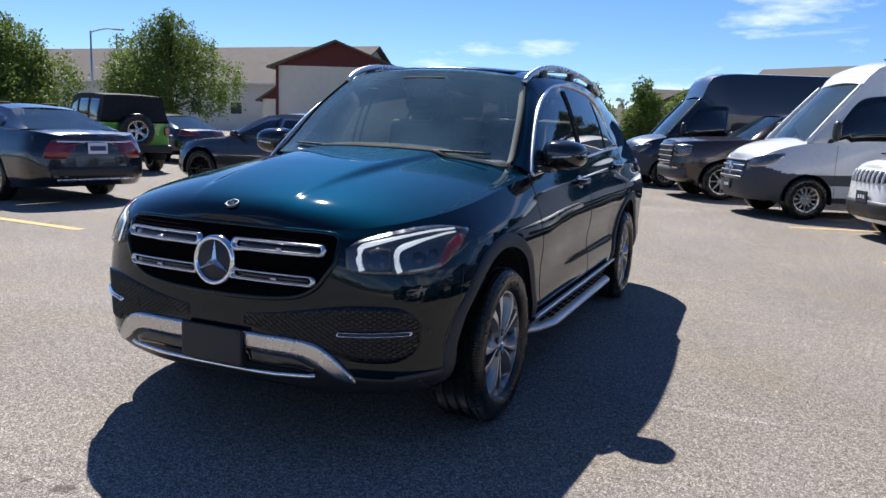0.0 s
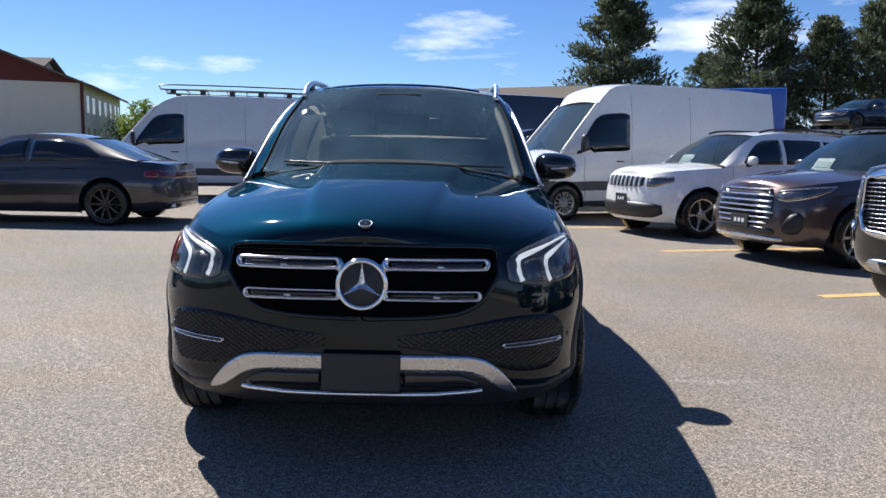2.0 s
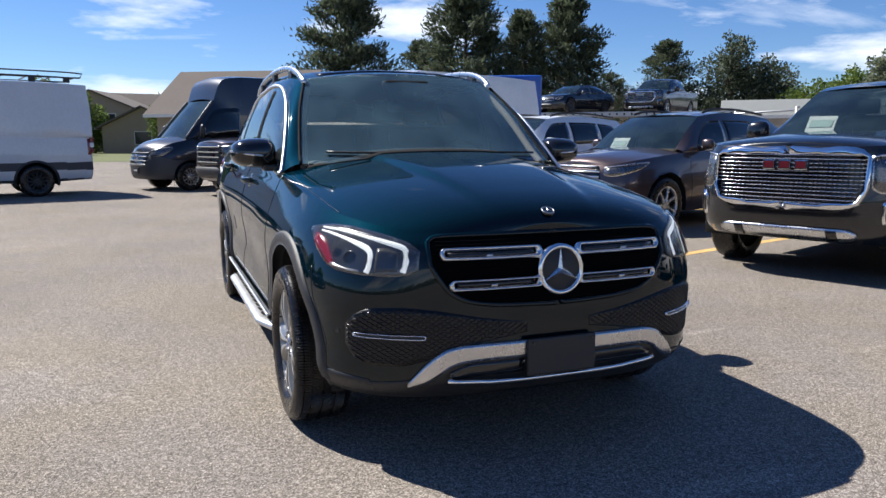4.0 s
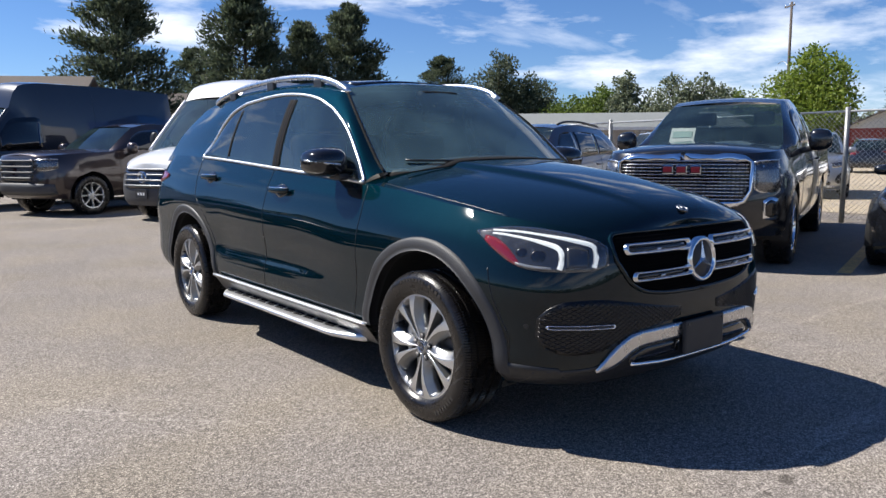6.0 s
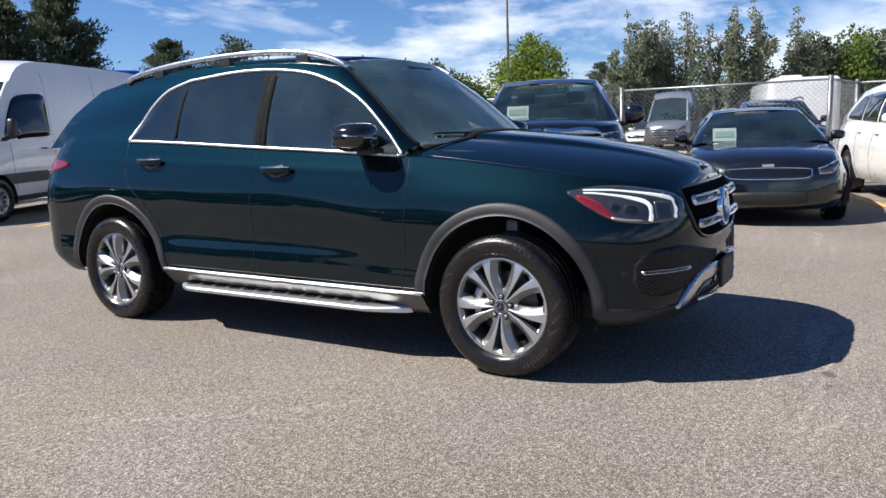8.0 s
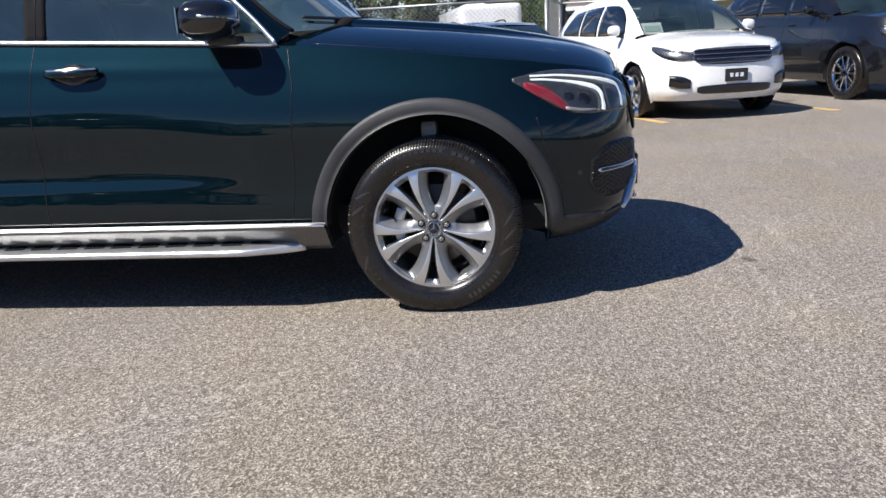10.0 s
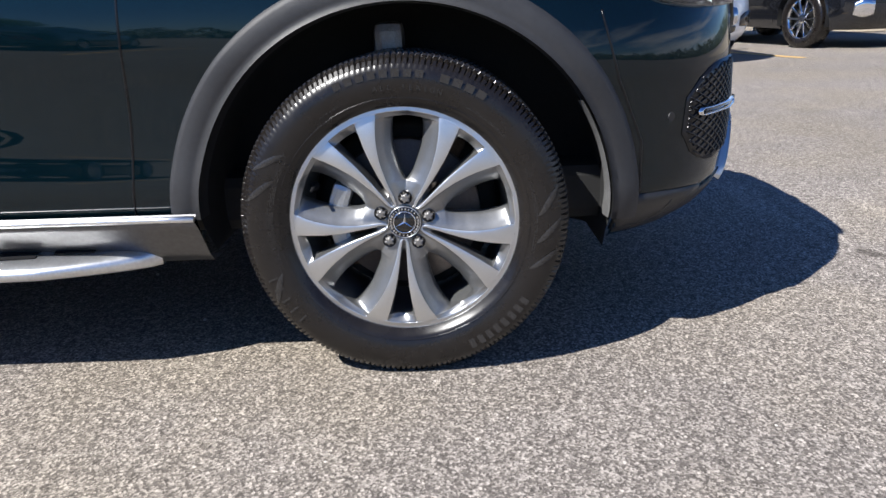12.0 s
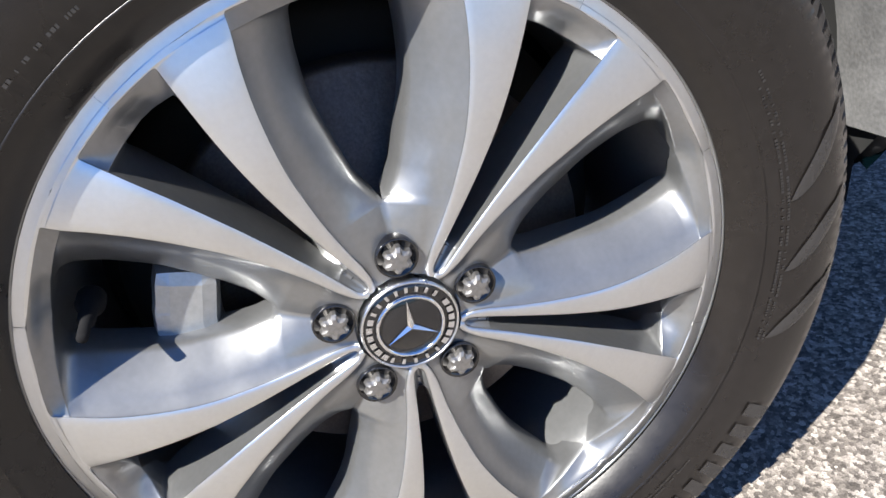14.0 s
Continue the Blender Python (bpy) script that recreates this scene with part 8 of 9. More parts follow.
for i, (az, d, h, r) in enumerate(((-23.4, 80, 5.6, 3.4), (-21.2, 84, 6.0, 3.6), (-9.2, 75, 6.6, 2.2), (-13.0, 80, 6.4, 2.4), (-1.0, 78, 6.2, 2.0), (-6.5, 85, 6.0, 2.4))):
    leafy(polar(E0, az, d), h, r, 70 + i, "distant light green tree", LEAF_BRIGHT if i < 2 else LEAF, 2600, 0.7, 0.08, 1.6)


def woods(seed=5):
    """A far belt of mixed trees along the horizon."""
    rng = np.random.default_rng(seed)
    P, D = [], []
    for az in np.arange(-180, 180, 1.25):
        d = rng.uniform(135, 190)
        h, r = rng.uniform(4.5, 8.5), rng.uniform(3, 6)
        c = np.array((d * math.sin(radians(az)), d * math.cos(radians(az)), 0))
        q = rng.normal(size=(230, 3))
        q /= np.linalg.norm(q, axis=1)[:, None]
        P.append(c + q * rng.uniform(0.55, 1, 230)[:, None] * (r, r, h * 0.55) + (0, 0, h * 0.5))
        D.append(q + rng.normal(size=(230, 3)) * 0.6)
    P, D = np.vstack(P), np.vstack(D)
    D /= np.linalg.norm(D, axis=1)[:, None]
    V, F = cards(P, D, rng.uniform(0.8, 1.6, len(P)), rng.uniform(0.6, 1.1, len(P)), rng)
    o = obj("far_woods", V, F, LEAF_GREY, None, smooth=False)
    tagged(o, "far belt of hazy green trees on the horizon", "woods", kind="stuff")


woods()

# ==== buildings ====
SHINGLE = mat("tan_roof_shingles", (0.125, 0.105, 0.09), 0.95, 0, 0, 0.18, 1.2, 0.5, 12)
STUCCO = mat("cream_stucco", (0.62, 0.58, 0.50), 0.92, 0, 0, 0.06, 1.5, 0.2, 40)
MAROON = mat("maroon_siding", (0.11, 0.022, 0.02), 0.8, 0, 0, 0.12, 3, 0.2, 30)
TAN_WALL = mat("tan_siding", (0.33, 0.27, 0.21), 0.9, 0, 0, 0.08, 1.5, 0.2, 30)
GREEN_WALL = mat("olive_siding", (0.25, 0.25, 0.15), 0.9, 0, 0, 0.08, 1.5, 0.2, 30)
BRICK_RED = mat("red_shed_paint", (0.26, 0.05, 0.04), 0.85, 0, 0, 0.12, 2)
TRIM_W = mat("white_trim", (0.7, 0.69, 0.66), 0.7, 0, 0, 0.05, 4)
HOUSE_GLASS = mat("house_window_glass", (0.03, 0.035, 0.04), 0.08, 0, 0, 0.1, 2)


def gable_house(name, M, label, length, width, wall_h, rise, wall_m, roof_m=None, gable_m=None, over=0.45, windows=(), group="houses", door=None, parts=None):
    """A house with a pitched roof along local x. windows: (side, along, z, w, h)."""
    b = root(name, M, label, "building", group)
    L, W, t = length / 2, width / 2, 0.2
    bm = bmesh.new()
    box(bm, (length, width, wall_h), (0, 0, wall_h / 2), 0.0)
    part("wall", bm, wall_m, b)
    for s in (-1, 1):
        V = [(s * L, -W, wall_h), (s * L, W, wall_h), (s * L, 0, wall_h + rise), (s * (L - t), -W, wall_h), (s * (L - t), W, wall_h), (s * (L - t), 0, wall_h + rise)]
        obj("gable", V, [(0, 1, 2), (5, 4, 3), (0, 3, 4, 1), (1, 4, 5, 2), (2, 5, 3, 0)], gable_m or wall_m, b, smooth=False)
        # roof slope with thickness
        o = over
        z0 = wall_h - rise / W * o
        V = []
        for dz in (0.0, 0.18):
            V += [(-L - o, s * (W + o), z0 + dz), (L + o, s * (W + o), z0 + dz), (L + o, 0, wall_h + rise + dz), (-L - o, 0, wall_h + rise + dz)]
        F = [(0, 1, 2, 3), (4, 5, 6, 7), (0, 1, 5, 4), (1, 2, 6, 5), (3, 0, 4, 7)]
        obj("roof", V, facing(V, F, np.array((0, s * W * 0.5, wall_h + rise * 0.4))), roof_m or SHINGLE, b, smooth=False)
        box_part("fascia", (length + 2 * o, 0.05, 0.2), (0, s * (W + o + 0.02), z0 + 0.08), MAROON if gable_m else TRIM_W, b, 0.0)
    for side, a, z, w, h in windows:
        at = {"+x": (L, a, z, 0), "-x": (-L, a, z, 0), "+y": (a, W, z, 1), "-y": (a, -W, z, 1)}[side]
        size = (0.08, w + 0.16, h + 0.16) if at[3] == 0 else (w + 0.16, 0.08, h + 0.16)
        fr_ = box_part("window", size, at[:3], TRIM_W, b, 0.01)
        size2 = (0.1, w, h) if at[3] == 0 else (w, 0.1, h)
        box_part("pane", size2, at[:3], HOUSE_GLASS, fr_, 0.0)
    return b


# apartment block: long wing and a gabled wing with its gable towards the lot
gx, gy = (-31.9, 62.2), (-43.4, 58.8)
dirx = Vector((gx[0] - gy[0], gx[1] - gy[1], 0))
wid = dirx.length
ang = math.degrees(math.atan2(dirx.y, dirx.x))
mid = Vector(((gx[0] + gy[0]) / 2, (gx[1] + gy[1]) / 2, 0))
back = Vector((-dirx.y, dirx.x, 0)).normalized()
dep = 24.0
c = mid + back * dep / 2
wins = [("-y", x, z, 1.3, 1.5) for x in (-9.5, -6.5, -3.0, 0.5, 4.0, 7.5, 10.0) for z in (2.2, 5.0)]
apart = gable_house("apartment_wing", pose(c.x, c.y, 0, 0, 0, ang + 90), "cream two-storey apartment wing with maroon gable", dep, wid, 6.7, 2.3, STUCCO, SHINGLE, MAROON, 0.8, wins, "apartment block")
for sx in (-1, 1):
    p = mid + dirx.normalized() * sx * wid / 2
    box_part("corner_board", (0.25, 0.25, 6.9), tuple(apart.matrix_world.inverted() @ Vector((p.x, p.y, 3.45))), MAROON, apart, 0.0)
gable_house("apartment_wing", pose(-72.3, 76, 0, 0, 0, 0), "long cream apartment wing with tan shingle roof", 60, 15, 5.8, 4.4, STUCCO, SHINGLE, None, 0.8, [("-y", x, 2.6, 1.6, 1.3) for x in range(-26, 27, 6)], "apartment block")
gable_house("apartment_wing", pose(-45.5, 66.5, 0, 0, 0, 90), "small gabled porch of the apartment block", 6, 6.5, 3.6, 1.8, STUCCO, SHINGLE, MAROON, 0.5, (), "apartment block")
# suburban houses
gable_house("house", pose(-6.2, 94, 0, 0, 0, 75), "tan two-storey house with a gabled end", 10, 8.6, 4.9, 1.8, TAN_WALL, SHINGLE, None, 0.5, [("-x", -1.8, 3.6, 1.4, 1.2), ("-x", 1.8, 3.6, 1.4, 1.2)])
gable_house("house", pose(-1.6, 112, 0, 0, 0, 10), "beige house with a long brown shingle roof", 13, 9, 5.2, 2.4, TAN_WALL, SHINGLE, None, 0.5, [("-y", -3, 1.5, 1.6, 1.2), ("-y", 3, 1.5, 1.6, 1.2)])
gable_house("house", pose(-12.6, 116, 0, 0, 0, 15), "tan house with a steep brown gable", 10, 9, 5.4, 2.6, TAN_WALL, SHINGLE, None, 0.5, [("-x", 0, 1.5, 1.6, 1.2)])
gable_house("house", polar((-1.5, -3.4), 7.0, 54, 0, -30), "tan single-storey house with a low gabled roof", 9, 9, 3.1, 2.7, TAN_WALL, SHINGLE, None, 0.6, [("-y", -3, 1.6, 1.6, 1.2), ("-y", 3, 1.6, 1.6, 1.2)])
gable_house("house", polar((-1.5, -3.4), -3.0, 98, 0, 88), "tan single-storey house with a garage gable", 9, 6.5, 2.5, 1.8, TAN_WALL, SHINGLE, None, 0.5, [("-x", 0, 1.3, 3.2, 1.9)])
gable_house("house", polar((-1.5, -3.4), 0.9, 86, 0, 70), "beige house with shingle roof", 12, 8, 2.6, 1.9, TAN_WALL, SHINGLE, None, 0.5, [("-x", 0, 1.5, 1.6, 1.2)])
gable_house("house", polar(E0, -9.5, 105, 0, 20), "tan house with shingle roof behind the vans", 10, 8, 2.6, 1.9, TAN_WALL, SHINGLE, None, 0.5, [("-y", 0, 1.5, 2.0, 1.2)])
gable_house("house", polar(E3, 15.3, 66, 0, -15), "tan house with shingle roof behind the white van", 14, 9, 3.6, 2.3, TAN_WALL, SHINGLE, None, 0.5, [("-y", 2, 1.6, 2.0, 1.2)])
gable_house("house", polar(E8, 102.0, 46, 0, 78), "olive green house with tan gabled roof", 15, 10, 3.0, 2.1, GREEN_WALL, SHINGLE, None, 0.6, [("-y", 0, 1.6, 1.8, 1.2)])
gable_house("house", polar(E8, 108.5, 48, 0, 20), "olive green house with tan hipped roof", 14, 10, 3.0, 2.6, GREEN_WALL, SHINGLE, None, 0.6, [("-x", 0, 1.6, 1.8, 1.2)])
gable_house("house", polar(E6, 69.6, 74, 0, 20), "small red house with pale gable", 10, 7, 2.8, 1.6, BRICK_RED, SHINGLE, TRIM_W, 0.5, [("-y", 0, 1.6, 1.6, 1.1)])
gable_house("warehouse", polar(E6, 51.5, 58, 0, -42), "low grey-roofed warehouse behind the fence", 16, 9, 2.7, 1.1, TAN_WALL, mat("grey_metal_roof", (0.26, 0.27, 0.25), 0.6, 0.3, 0, 0.1, 2), None, 0.4)
gable_house("house", polar(E6, 37.5, 105, 0, 20), "brown roofed house behind the pines", 18, 10, 3.5, 3.0, TAN_WALL, SHINGLE, None, 0.6)
lawn = obj("lawn", [(-34, 47, 0.01), (14, 45, 0.01), (24, 150, 0.01), (-70, 150, 0.01)], [(0, 1, 2, 3)], GRASS)
tagged(lawn, "strip of green lawn before the houses", "lawn", kind="structure")
# ==== fence, poles ====
GALV = mat("galvanised_steel", (0.42, 0.43, 0.44), 0.45, 0.8, 0, 0.12, 8)
WOOD_POLE = mat("weathered_pole_wood", (0.10, 0.082, 0.068), 0.95, 0, 0, 0.25, 3, 0.5, 20)


def fence(pts, h=1.9):
    f = root("chain_link_fence", pose(pts[0][0], pts[0][1], 0), "galvanised chain-link fence with round posts", "fence")
    o = Vector((pts[0][0], pts[0][1], 0))
    wires = []
    for (x0, y0), (x1, y1) in zip(pts, pts[1:]):
        a, b = Vector((x0, y0, 0)) - o, Vector((x1, y1, 0)) - o
        d = (b - a)
        n = max(1, round(d.length / 2.6))
        for i in range(n + 1):
            p = a + d * i / n
            tube_part("post", [(p.x, p.y, 0), (p.x, p.y, h + 0.05)], 0.045 if i in (0, n) else 0.03, GALV, f, 8)
        tube_part("top_rail", [(a.x, a.y, h - 0.02), (b.x, b.y, h - 0.02)], 0.022, GALV, f, 6)
        L = d.length
        u = d.normalized()
        for s in (1, -1):
            for c0 in np.arange(-h, L + h, 0.085):
                q = []
                for z in (0.05, h - 0.03):
                    q.append([c0 + s * (z - h / 2), z])
                (s0, z0), (s1, z1) = q
                lo, hi = sorted((s0, s1))
                if hi < 0 or lo > L:
                    continue
                def clip(sv):
                    sv2 = min(max(sv, 0), L)
                    return sv2, z0 + (z1 - z0) * (sv2 - s0) / (s1 - s0)
                (s0c, z0c), (s1c, z1c) = clip(s0), clip(s1)
                A_, B_ = a + u * s0c, a + u * s1c
                nrm = Vector((-u.y, u.x, 0)) * 0.0023
                V = [(A_.x + nrm.x, A_.y + nrm.y, z0c), (B_.x + nrm.x, B_.y + nrm.y, z1c), (B_.x - nrm.x, B_.y - nrm.y, z1c), (A_.x - nrm.x, A_.y - nrm.y, z0c)]
                t = Vector((B_.x - A_.x, B_.y - A_.y, z1c - z0c))
                w = t.cross(Vector((-u.y, u.x, 0))).normalized() * 0.0023
                V += [(A_.x + w.x, A_.y + w.y, z0c + w.z), (B_.x + w.x, B_.y + w.y, z1c + w.z), (B_.x - w.x, B_.y - w.y, z1c - w.z), (A_.x - w.x, A_.y - w.y, z0c - w.z)]
                wires.append((V, [(0, 1, 2, 3), (4, 5, 6, 7)]))
    m = obj("wire_mesh", *merge(*wires), GALV, f, smooth=False)
    m["kind"] = "stuff"
    return f


fence([(10.4, -0.6), (10.3, 3.0), (10.9, 8.5), (12.5, 15.5)])
fence([(10.4, -0.6), (12.6, -0.9), (13.8, -9.0)])


def utility_pole(M, h):
    p = root("utility_pole", M, "tall weathered wooden utility pole", "pole")
    tube_part("pole", [(0, 0, -0.3), (0, 0, h * 0.5), (0, 0, h)], np.array((0.17, 0.145, 0.11)), WOOD_POLE, p, 10)
    box_part("cross_arm", (1.6, 0.1, 0.12), (0.3, 0, h - 0.35), WOOD_POLE, p, 0.01)
    for x in (-0.4, 0.3, 1.0):
        tube_part("insulator", [(x, 0, h - 0.3), (x, 0, h - 0.12)], 0.04, GALV, p, 6)
    box_part("conduit", (0.12, 0.12, h * 0.4), (0.2, 0, h * 0.2), GALV, p, 0.02)
    tube_part("lamp_arm", path3([(0, 0, h * 0.6), (0.9, 0, h * 0.64), (1.8, 0, h * 0.63)], 8), 0.035, GALV, p, 6)
    return p


utility_pole(pose(69.5, 34.5, 0, 0, 0, 60), 15.2)
utility_pole(polar(E0, -47.0, 120, 0, 30), 12.6)


def street_lamp(M, h):
    p = root("street_lamp", M, "grey steel street lamp with a single arm", "street lamp")
    tube_part("pole", [(0, 0, 0), (0, 0, h)], np.array((0.10, 0.06)), GALV, p, 8)
    tube_part("arm", path3([(0, 0, h - 0.1), (0.8, 0, h + 0.18), (1.6, 0, h + 0.24)], 8), 0.045, GALV, p, 6)
    box_part("lamp_head", (0.75, 0.26, 0.12), (1.75, 0, h + 0.22), GALV, p, 0.04)
    return p


street_lamp(polar(E0, -48.6, 58, 0, 45), 6.9)

# ==== far vehicles, carrier, tarp ====
def flip_copy(src, M, label, paint_m=None, group=""):
    o = copy_thing(src, M)
    o["label"] = label
    if paint_m:
        old = next(c for c in src.children if c.name.startswith("body")).data.materials[0]
        for c in o.children_recursive:
            if c.type == "MESH" and c.data.materials and c.data.materials[0] == old:
                c.data = c.data.copy()
                c.data.materials[0] = paint_m
    return o


def carrier(M):
    t = root("car_carrier", M, "grey steel car-carrier deck on posts", "trailer")
    box_part("deck", (9.6, 2.3, 0.14), (0, 0, 2.50), GREY_CLAD, t, 0.02)
    for s in (-1, 1):
        box_part("side_beam", (9.6, 0.08, 0.22), (0, s * 1.19, 2.48), GALV, t, 0.01)
        for k in range(28):
            bm = bmesh.new()
            bmesh.ops.create_cone(bm, cap_ends=True, segments=10, radius1=0.05, radius2=0.05, depth=0.02)
            bmesh.ops.transform(bm, matrix=Matrix.Translation((-4.6 + 0.34 * k, s * 1.235, 2.48)) @ Matrix.Rotation(radians(90), 4, "X"), verts=bm.verts)
            part("beam_hole", bm, UNDER, t)
        for x in (-4.6, -1.6, 1.6, 4.6):
            box_part("post", (0.14, 0.14, 2.45), (x, s * 1.1, 1.225), GREY_CLAD, t, 0.01)
    return t


carrier(pose(20.3, 27.9, 0, 0, 0, -35))
flip_copy(sports, axle((17.0, 29.2), 203, 2.57), "dark blue sedan standing on the carrier deck")
flip_copy(truck, axle((21.6, 28.2), 214, 2.4), "dark pickup standing on the carrier deck")
tarp = root("tarped_box", pose(7.3, 16.9, 0, 0, 0, 23), "tall box covered with a bright blue tarpaulin", "container")
bm = bmesh.new()
box(bm, (2.0, 2.2, 2.95), (0, 0, 1.475), 0.06)
bmesh.ops.subdivide_edges(bm, edges=bm.edges[:], cuts=4, use_grid_fill=True)
rt_ = random.Random(3)
for v_ in bm.verts:
    v_.co += Vector((rt_.uniform(-1, 1), rt_.uniform(-1, 1), rt_.uniform(-1, 1))) * 0.025
    v_.co.z = max(v_.co.z, 0.0)
part("tarpaulin", bm, mat("blue_tarpaulin", (0.012, 0.11, 0.42), 0.4, 0, 0, 0.12, 3, 0.3, 14), tarp)
flip_copy(white_high, axle((13.2, 9.0), 205), "white SUV parked behind the fence")
flip_copy(high, axle((14.3, 0.6), 196), "dark SUV parked behind the fence", NAVY_PAINT)
flip_copy(high, axle((15.2, -3.6), 196), "black SUV with roof rails behind the fence", BLACK_PAINT)
flip_copy(high, axle((16.5, 6.6), 205), "grey SUV parked behind the fence", SILVER_PAINT)
van("cargo_van", axle((30.5, 7.4), 186), "silver high-roof van parked in the gravel yard", SILVER_PAINT, GREY_CLAD, 3.66, 2.7, group="vehicles in the yard")
flip_copy(sports, axle((34.0, 9.6), 175), "small white car in the gravel yard", WHITE_PAINT)
flip_copy(high, axle((39.6, 14.6), 25), "dark blue SUV with red tail lamps in the gravel yard", NAVY_PAINT)
flip_copy(family_van, axle((26.0, 3.2), 200), "white camper in the gravel yard")
flip_copy(family_van, axle((18.6, -7.6), 196), "white van behind the row of cars")
rv = root("camper", pose(27.5, 2.0, 0, 0, 0, 15), "white caravan with rounded edges in the yard", "caravan")
bm = bmesh.new()
box(bm, (6.0, 2.3, 2.1), (0, 0, 1.6), 0.25, None, 4)
part("body", bm, WHITE_PAINT, rv, smooth=True)
box_part("roof_vent", (0.9, 0.8, 0.25), (0.5, 0, 2.75), WHITE_PAINT, rv, 0.06)
for x in (-0.9, 0.9):
    for s in (-1, 1):
        wheel(rv, (x, s * 1.0, 0.33), 0.33, 0.2, 0.2, 6, SATIN_ALU, s).matrix_local = Matrix.Translation((x, s * 1.05, 0.33)) @ Matrix.Rotation(radians(90), 4, "Z")

# blue box trailer half hidden behind the white van
tr = root("box_trailer", pose(8.12, 16.9, 0, 0, 0, -24), "bright blue box trailer parked behind the white van", "trailer")
bm = bmesh.new()
box(bm, (2.2, 4.0, 2.42), (0, 0, 1.78), 0.07, None, 3)
body = part("body", bm, mat("bright_blue_paint", (0.018, 0.10, 0.42), 0.4, 0, 0.4, 0.08, 4), tr, smooth=True)
box_part("bumper", (2.1, 0.10, 0.12), (0, -2.03, 0.50), BLACK_SATIN, tr, 0.02)
for x in (-1, 1):
    box_part("tail_lamp", (0.16, 0.03, 0.10), (x * 0.92, -2.02, 0.68), RED_LENS, body, 0.01)
    for y in (-0.45, 0.45):
        wheel(tr, (x * 0.98, y, 0.34), 0.34, 0.21, 0.2, 6, SATIN_ALU, x)

# price sheets inside windscreens
def price_sheet(v, at, rot):
    o = box_part("price_sheet", (0.30, 0.006, 0.22), at, STICKER, v, 0.0, "white paper price sheet behind the windscreen", rot)
    box_part("sheet_print", (0.24, 0.004, 0.10), (at[0], at[1] - 0.006, at[2] + 0.005), STICKER_GREEN, o, 0.0, "", rot)
    return o


for v_, at in ((truck, (-0.42, 0.84, 1.45)), (sports, (-0.42, 0.78, 1.05)), (family_van, (-0.50, 0.46, 1.20)), (high, (-0.40, 0.66, 1.22)), (white_high, (-0.40, 0.66, 1.25))):
    price_sheet(v_, at, Matrix.Rotation(radians(-38), 4, "X"))

# ==== markings and litter on the ground ====
def stripe(p, q, w=0.13):
    p, q = Vector((*p, 0)), Vector((*q, 0))
    d = (q - p).normalized()
    n = Vector((-d.y, d.x, 0)) * w / 2
    z = Vector((0, 0, 0.004))
    V = []
    for k in range(13):
        c_ = p + (q - p) * k / 12
        V += [tuple(c_ + n + z), tuple(c_ - n + z)]
    o = obj("parking_stripe", V, facing(V, grid_faces(13, 2), np.array((p.x, p.y, -5))), YELLOW, None, smooth=False)
    return tagged(o, "worn yellow parking stripe on the asphalt", "road marking", kind="structure")


for p, q in (((3.25, 6.54), (8.6, 8.0)), ((3.85, 3.34), (9.2, 4.9)), ((6.2, -2.05), (11.2, -0.4)), ((4.9, 0.6), (9.8, 2.1)), ((2.3, 9.6), (7.8, 11.3)), ((6.9, -4.4), (12.2, -2.7)), ((-9.4, 3.2), (-5.3, 3.0))):
    stripe(p, q)


def patch(name, M, r, label, m, seed, stretch=1.0):
    """A flat stain with a ragged edge."""
    rng = np.random.default_rng(seed)
    V = [(0.0, 0.0, 0.001)]
    n = 26
    for k in range(n):
        a = 2 * math.pi * k / n
        q = r * (0.72 + 0.28 * math.sin(2 * a + seed) * math.sin(3 * a) + rng.uniform(-0.16, 0.16))
        V.append((q * math.cos(a) * stretch, q * math.sin(a), 0.001))
    o = obj(name, V, [(0, 1 + k, 1 + (k + 1) % n) for k in range(n)], m, None, smooth=False)
    o.matrix_world = M
    return tagged(o, label, "stain", kind="structure")


STAINED = ground_material("oil_darkened_asphalt", (0.055, 0.047, 0.042), (0.095, 0.083, 0.075), (0.20, 0.18, 0.16), 230.0)
SCUFFED = ground_material("scuffed_asphalt", (0.17, 0.15, 0.132), (0.25, 0.225, 0.20), (0.42, 0.38, 0.34), 230.0)
patch("oil_stain", pose(-0.22, -1.42, 0, 0, 0, 20), 0.042, "small dark oil stain on the asphalt", STAINED, 3, 1.5)
patch("oil_stain", pose(-0.40, -1.44, 0, 0, 0, 70), 0.020, "small dark oil stain on the asphalt", STAINED, 5, 1.3)
patch("oil_stain", pose(-0.262, -1.368, 0, 0, 0, 125), 0.028, "thin dark mark on the asphalt", STAINED, 6, 0.14)


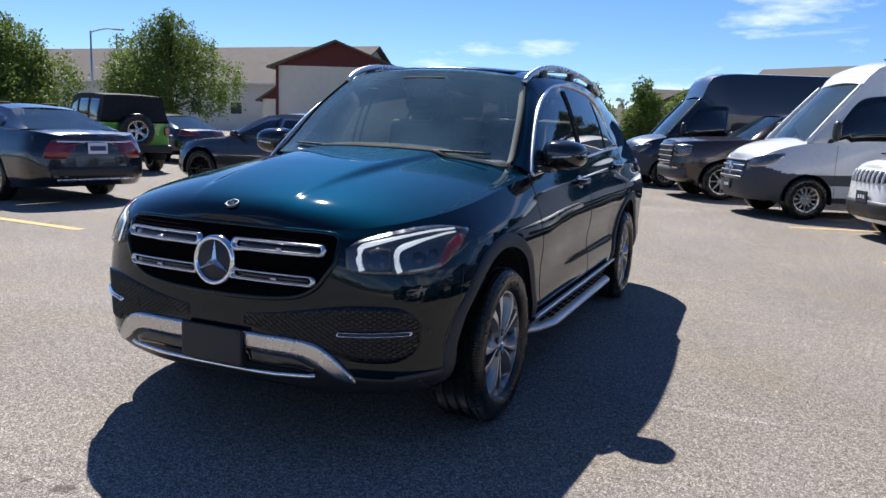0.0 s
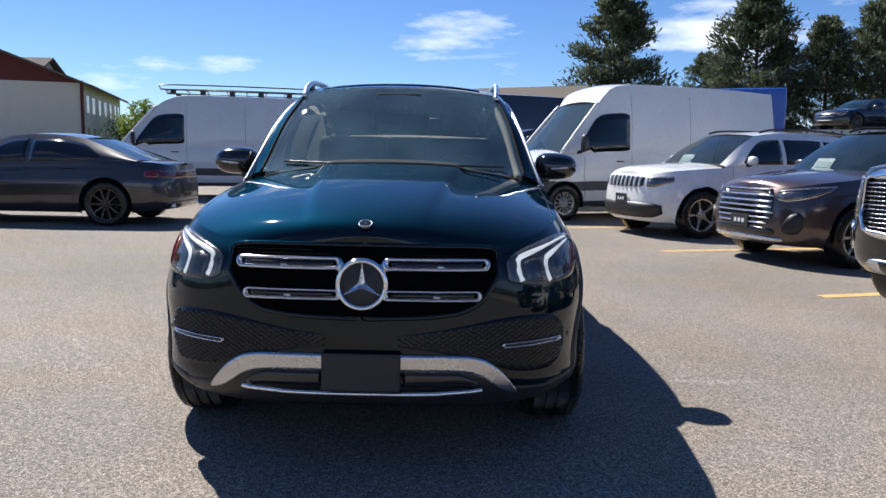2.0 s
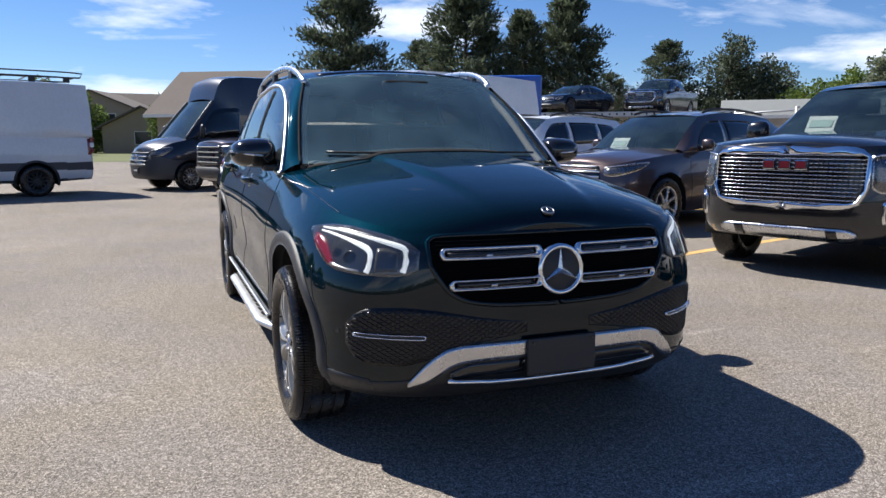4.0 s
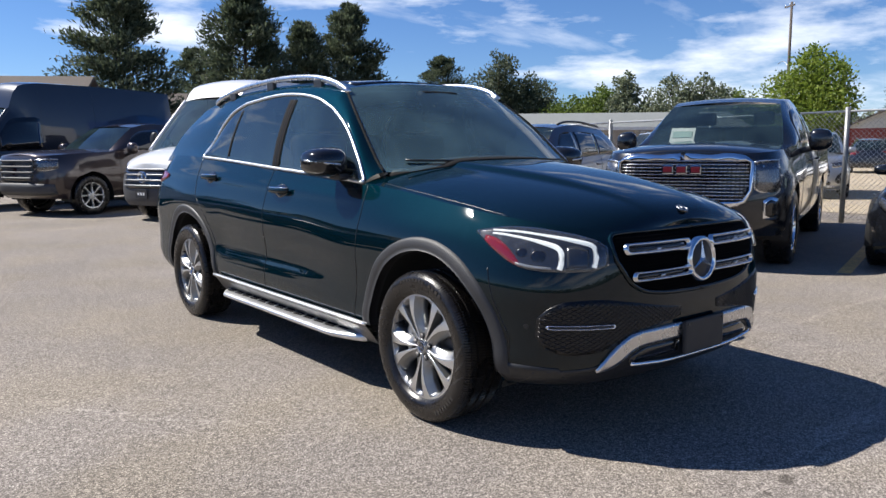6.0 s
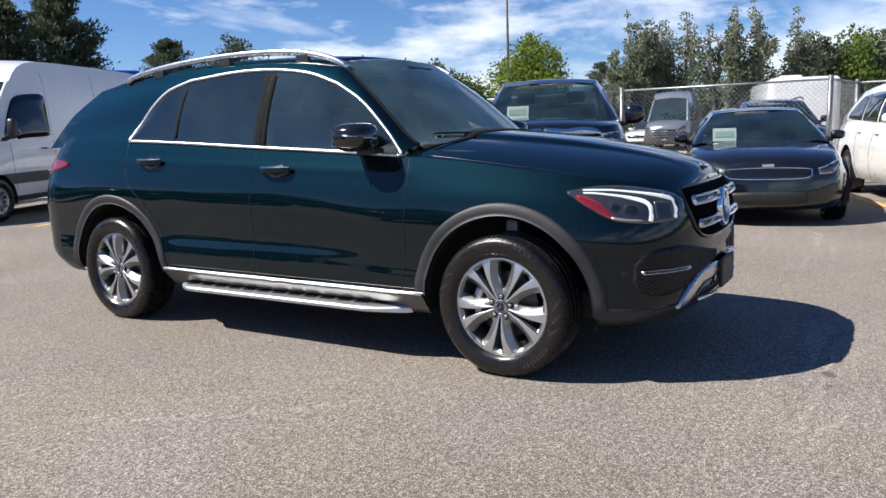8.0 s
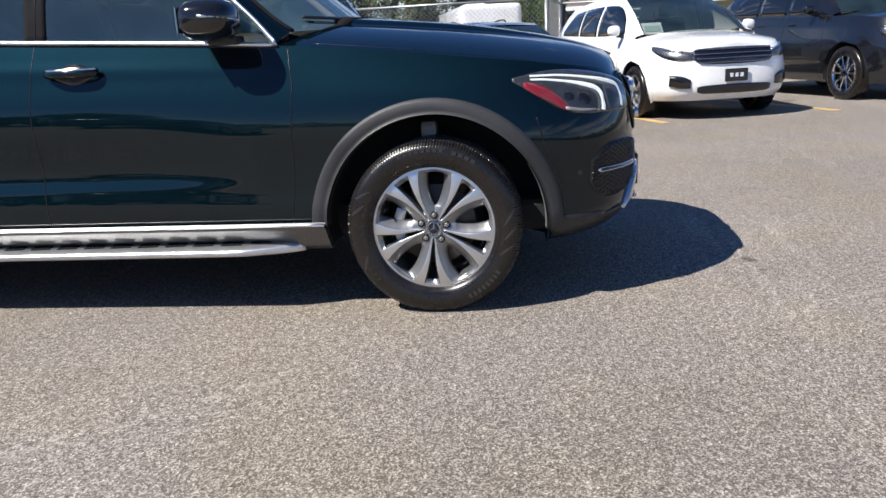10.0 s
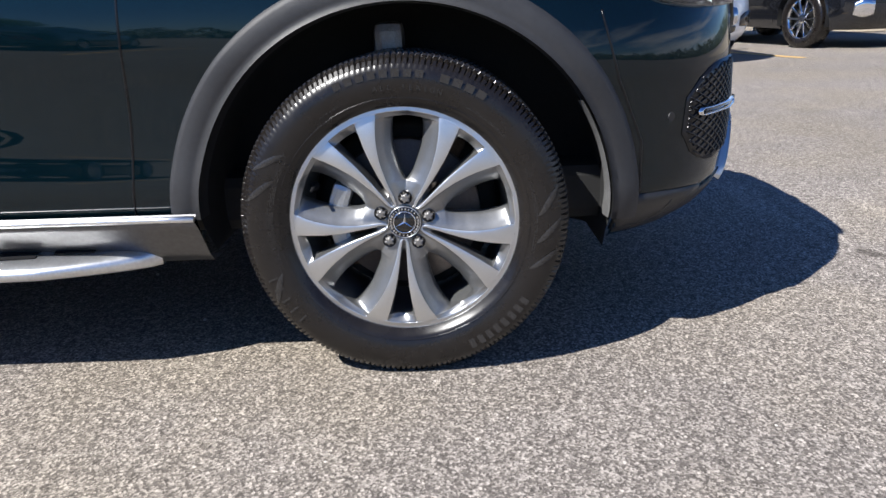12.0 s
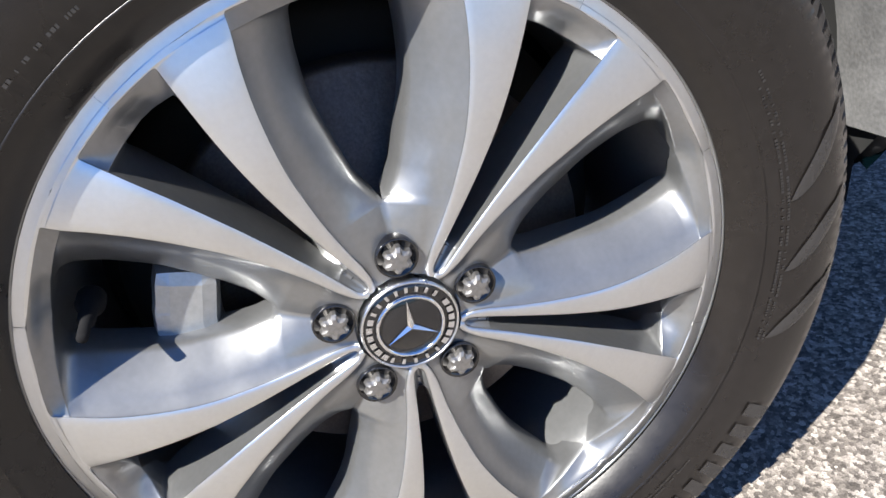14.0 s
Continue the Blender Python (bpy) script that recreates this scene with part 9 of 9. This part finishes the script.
def scuff(pts, w, seed, label):
    """A pale broken scrape along pts, wider and narrower by turns."""
    rng = np.random.default_rng(seed)
    c_ = path3([(x, y, 0.001) for x, y in pts], 160)
    parts = []
    k = 0
    while k < 150:
        n = int(rng.integers(3, 12))
        seg = c_[k : k + n + 1]
        d = np.gradient(seg, axis=0)
        side = np.stack([-d[:, 1], d[:, 0], 0 * d[:, 0]], 1)
        side /= np.linalg.norm(side, axis=1)[:, None] + 1e-9
        ww = w * rng.uniform(0.15, 1.0, len(seg))[:, None] * np.r_[0.05, np.ones(len(seg) - 2), 0.05][:, None]
        off = side * rng.normal() * w * 0.5
        V = np.stack([seg + off + side * ww / 2, seg + off - side * ww / 2], 1).reshape(-1, 3)
        parts.append((V, facing(V, grid_faces(len(seg), 2), np.array((seg[0][0], seg[0][1], -5.0)))))
        k += n + int(rng.integers(0, 5))
    o = obj("tyre_scuff", *merge(*parts), SCUFFED, None, smooth=False)
    return tagged(o, label, "road marking", kind="structure")


scuff([(-1.23, 1.9), (-1.30, 1.62), (-1.29, 1.09), (-1.23, 0.64), (-1.21, 0.25), (-1.29, 0.10)], 0.016, 2, "pale thin scrape on the asphalt beside the car")
scuff([(-2.28, 1.40), (-2.07, 1.09), (-1.8, 0.71), (-1.51, 0.34)], 0.05, 4, "pale broad dusty scuff on the asphalt")
scuff([(-1.05, -1.30), (-0.75, -1.75), (-0.5, -2.2)], 0.03, 7, "pale dusty scuff on the asphalt before the car")


def pebbles(seed=9):
    """Loose light chips of stone on the asphalt."""
    rng = np.random.default_rng(seed)
    V, F = [], []
    for i in range(520):
        near = i < 260
        x = rng.uniform(-3.4, -0.9) if near else rng.uniform(-7, 7)
        y = rng.uniform(-2.2, 1.6) if near else rng.uniform(-6, 8)
        s = rng.uniform(0.0015, 0.0042) if near else rng.uniform(0.003, 0.008)
        b = len(V)
        for a in range(5):
            t = 2 * math.pi * a / 5 + rng.uniform(-0.3, 0.3)
            V.append((x + s * math.cos(t), y + s * math.sin(t), 0.0))
        V.append((x, y, s * 0.8))
        F += [(b + a, b + (a + 1) % 5, b + 5) for a in range(5)]
    o = obj("loose_chips", V, F, mat("pale_stone_chip", (0.5, 0.46, 0.41), 0.9, 0, 0, 0.2, 30), None, smooth=False)
    return tagged(o, "loose pale stone chips on the asphalt", "gravel", kind="stuff")


pebbles()
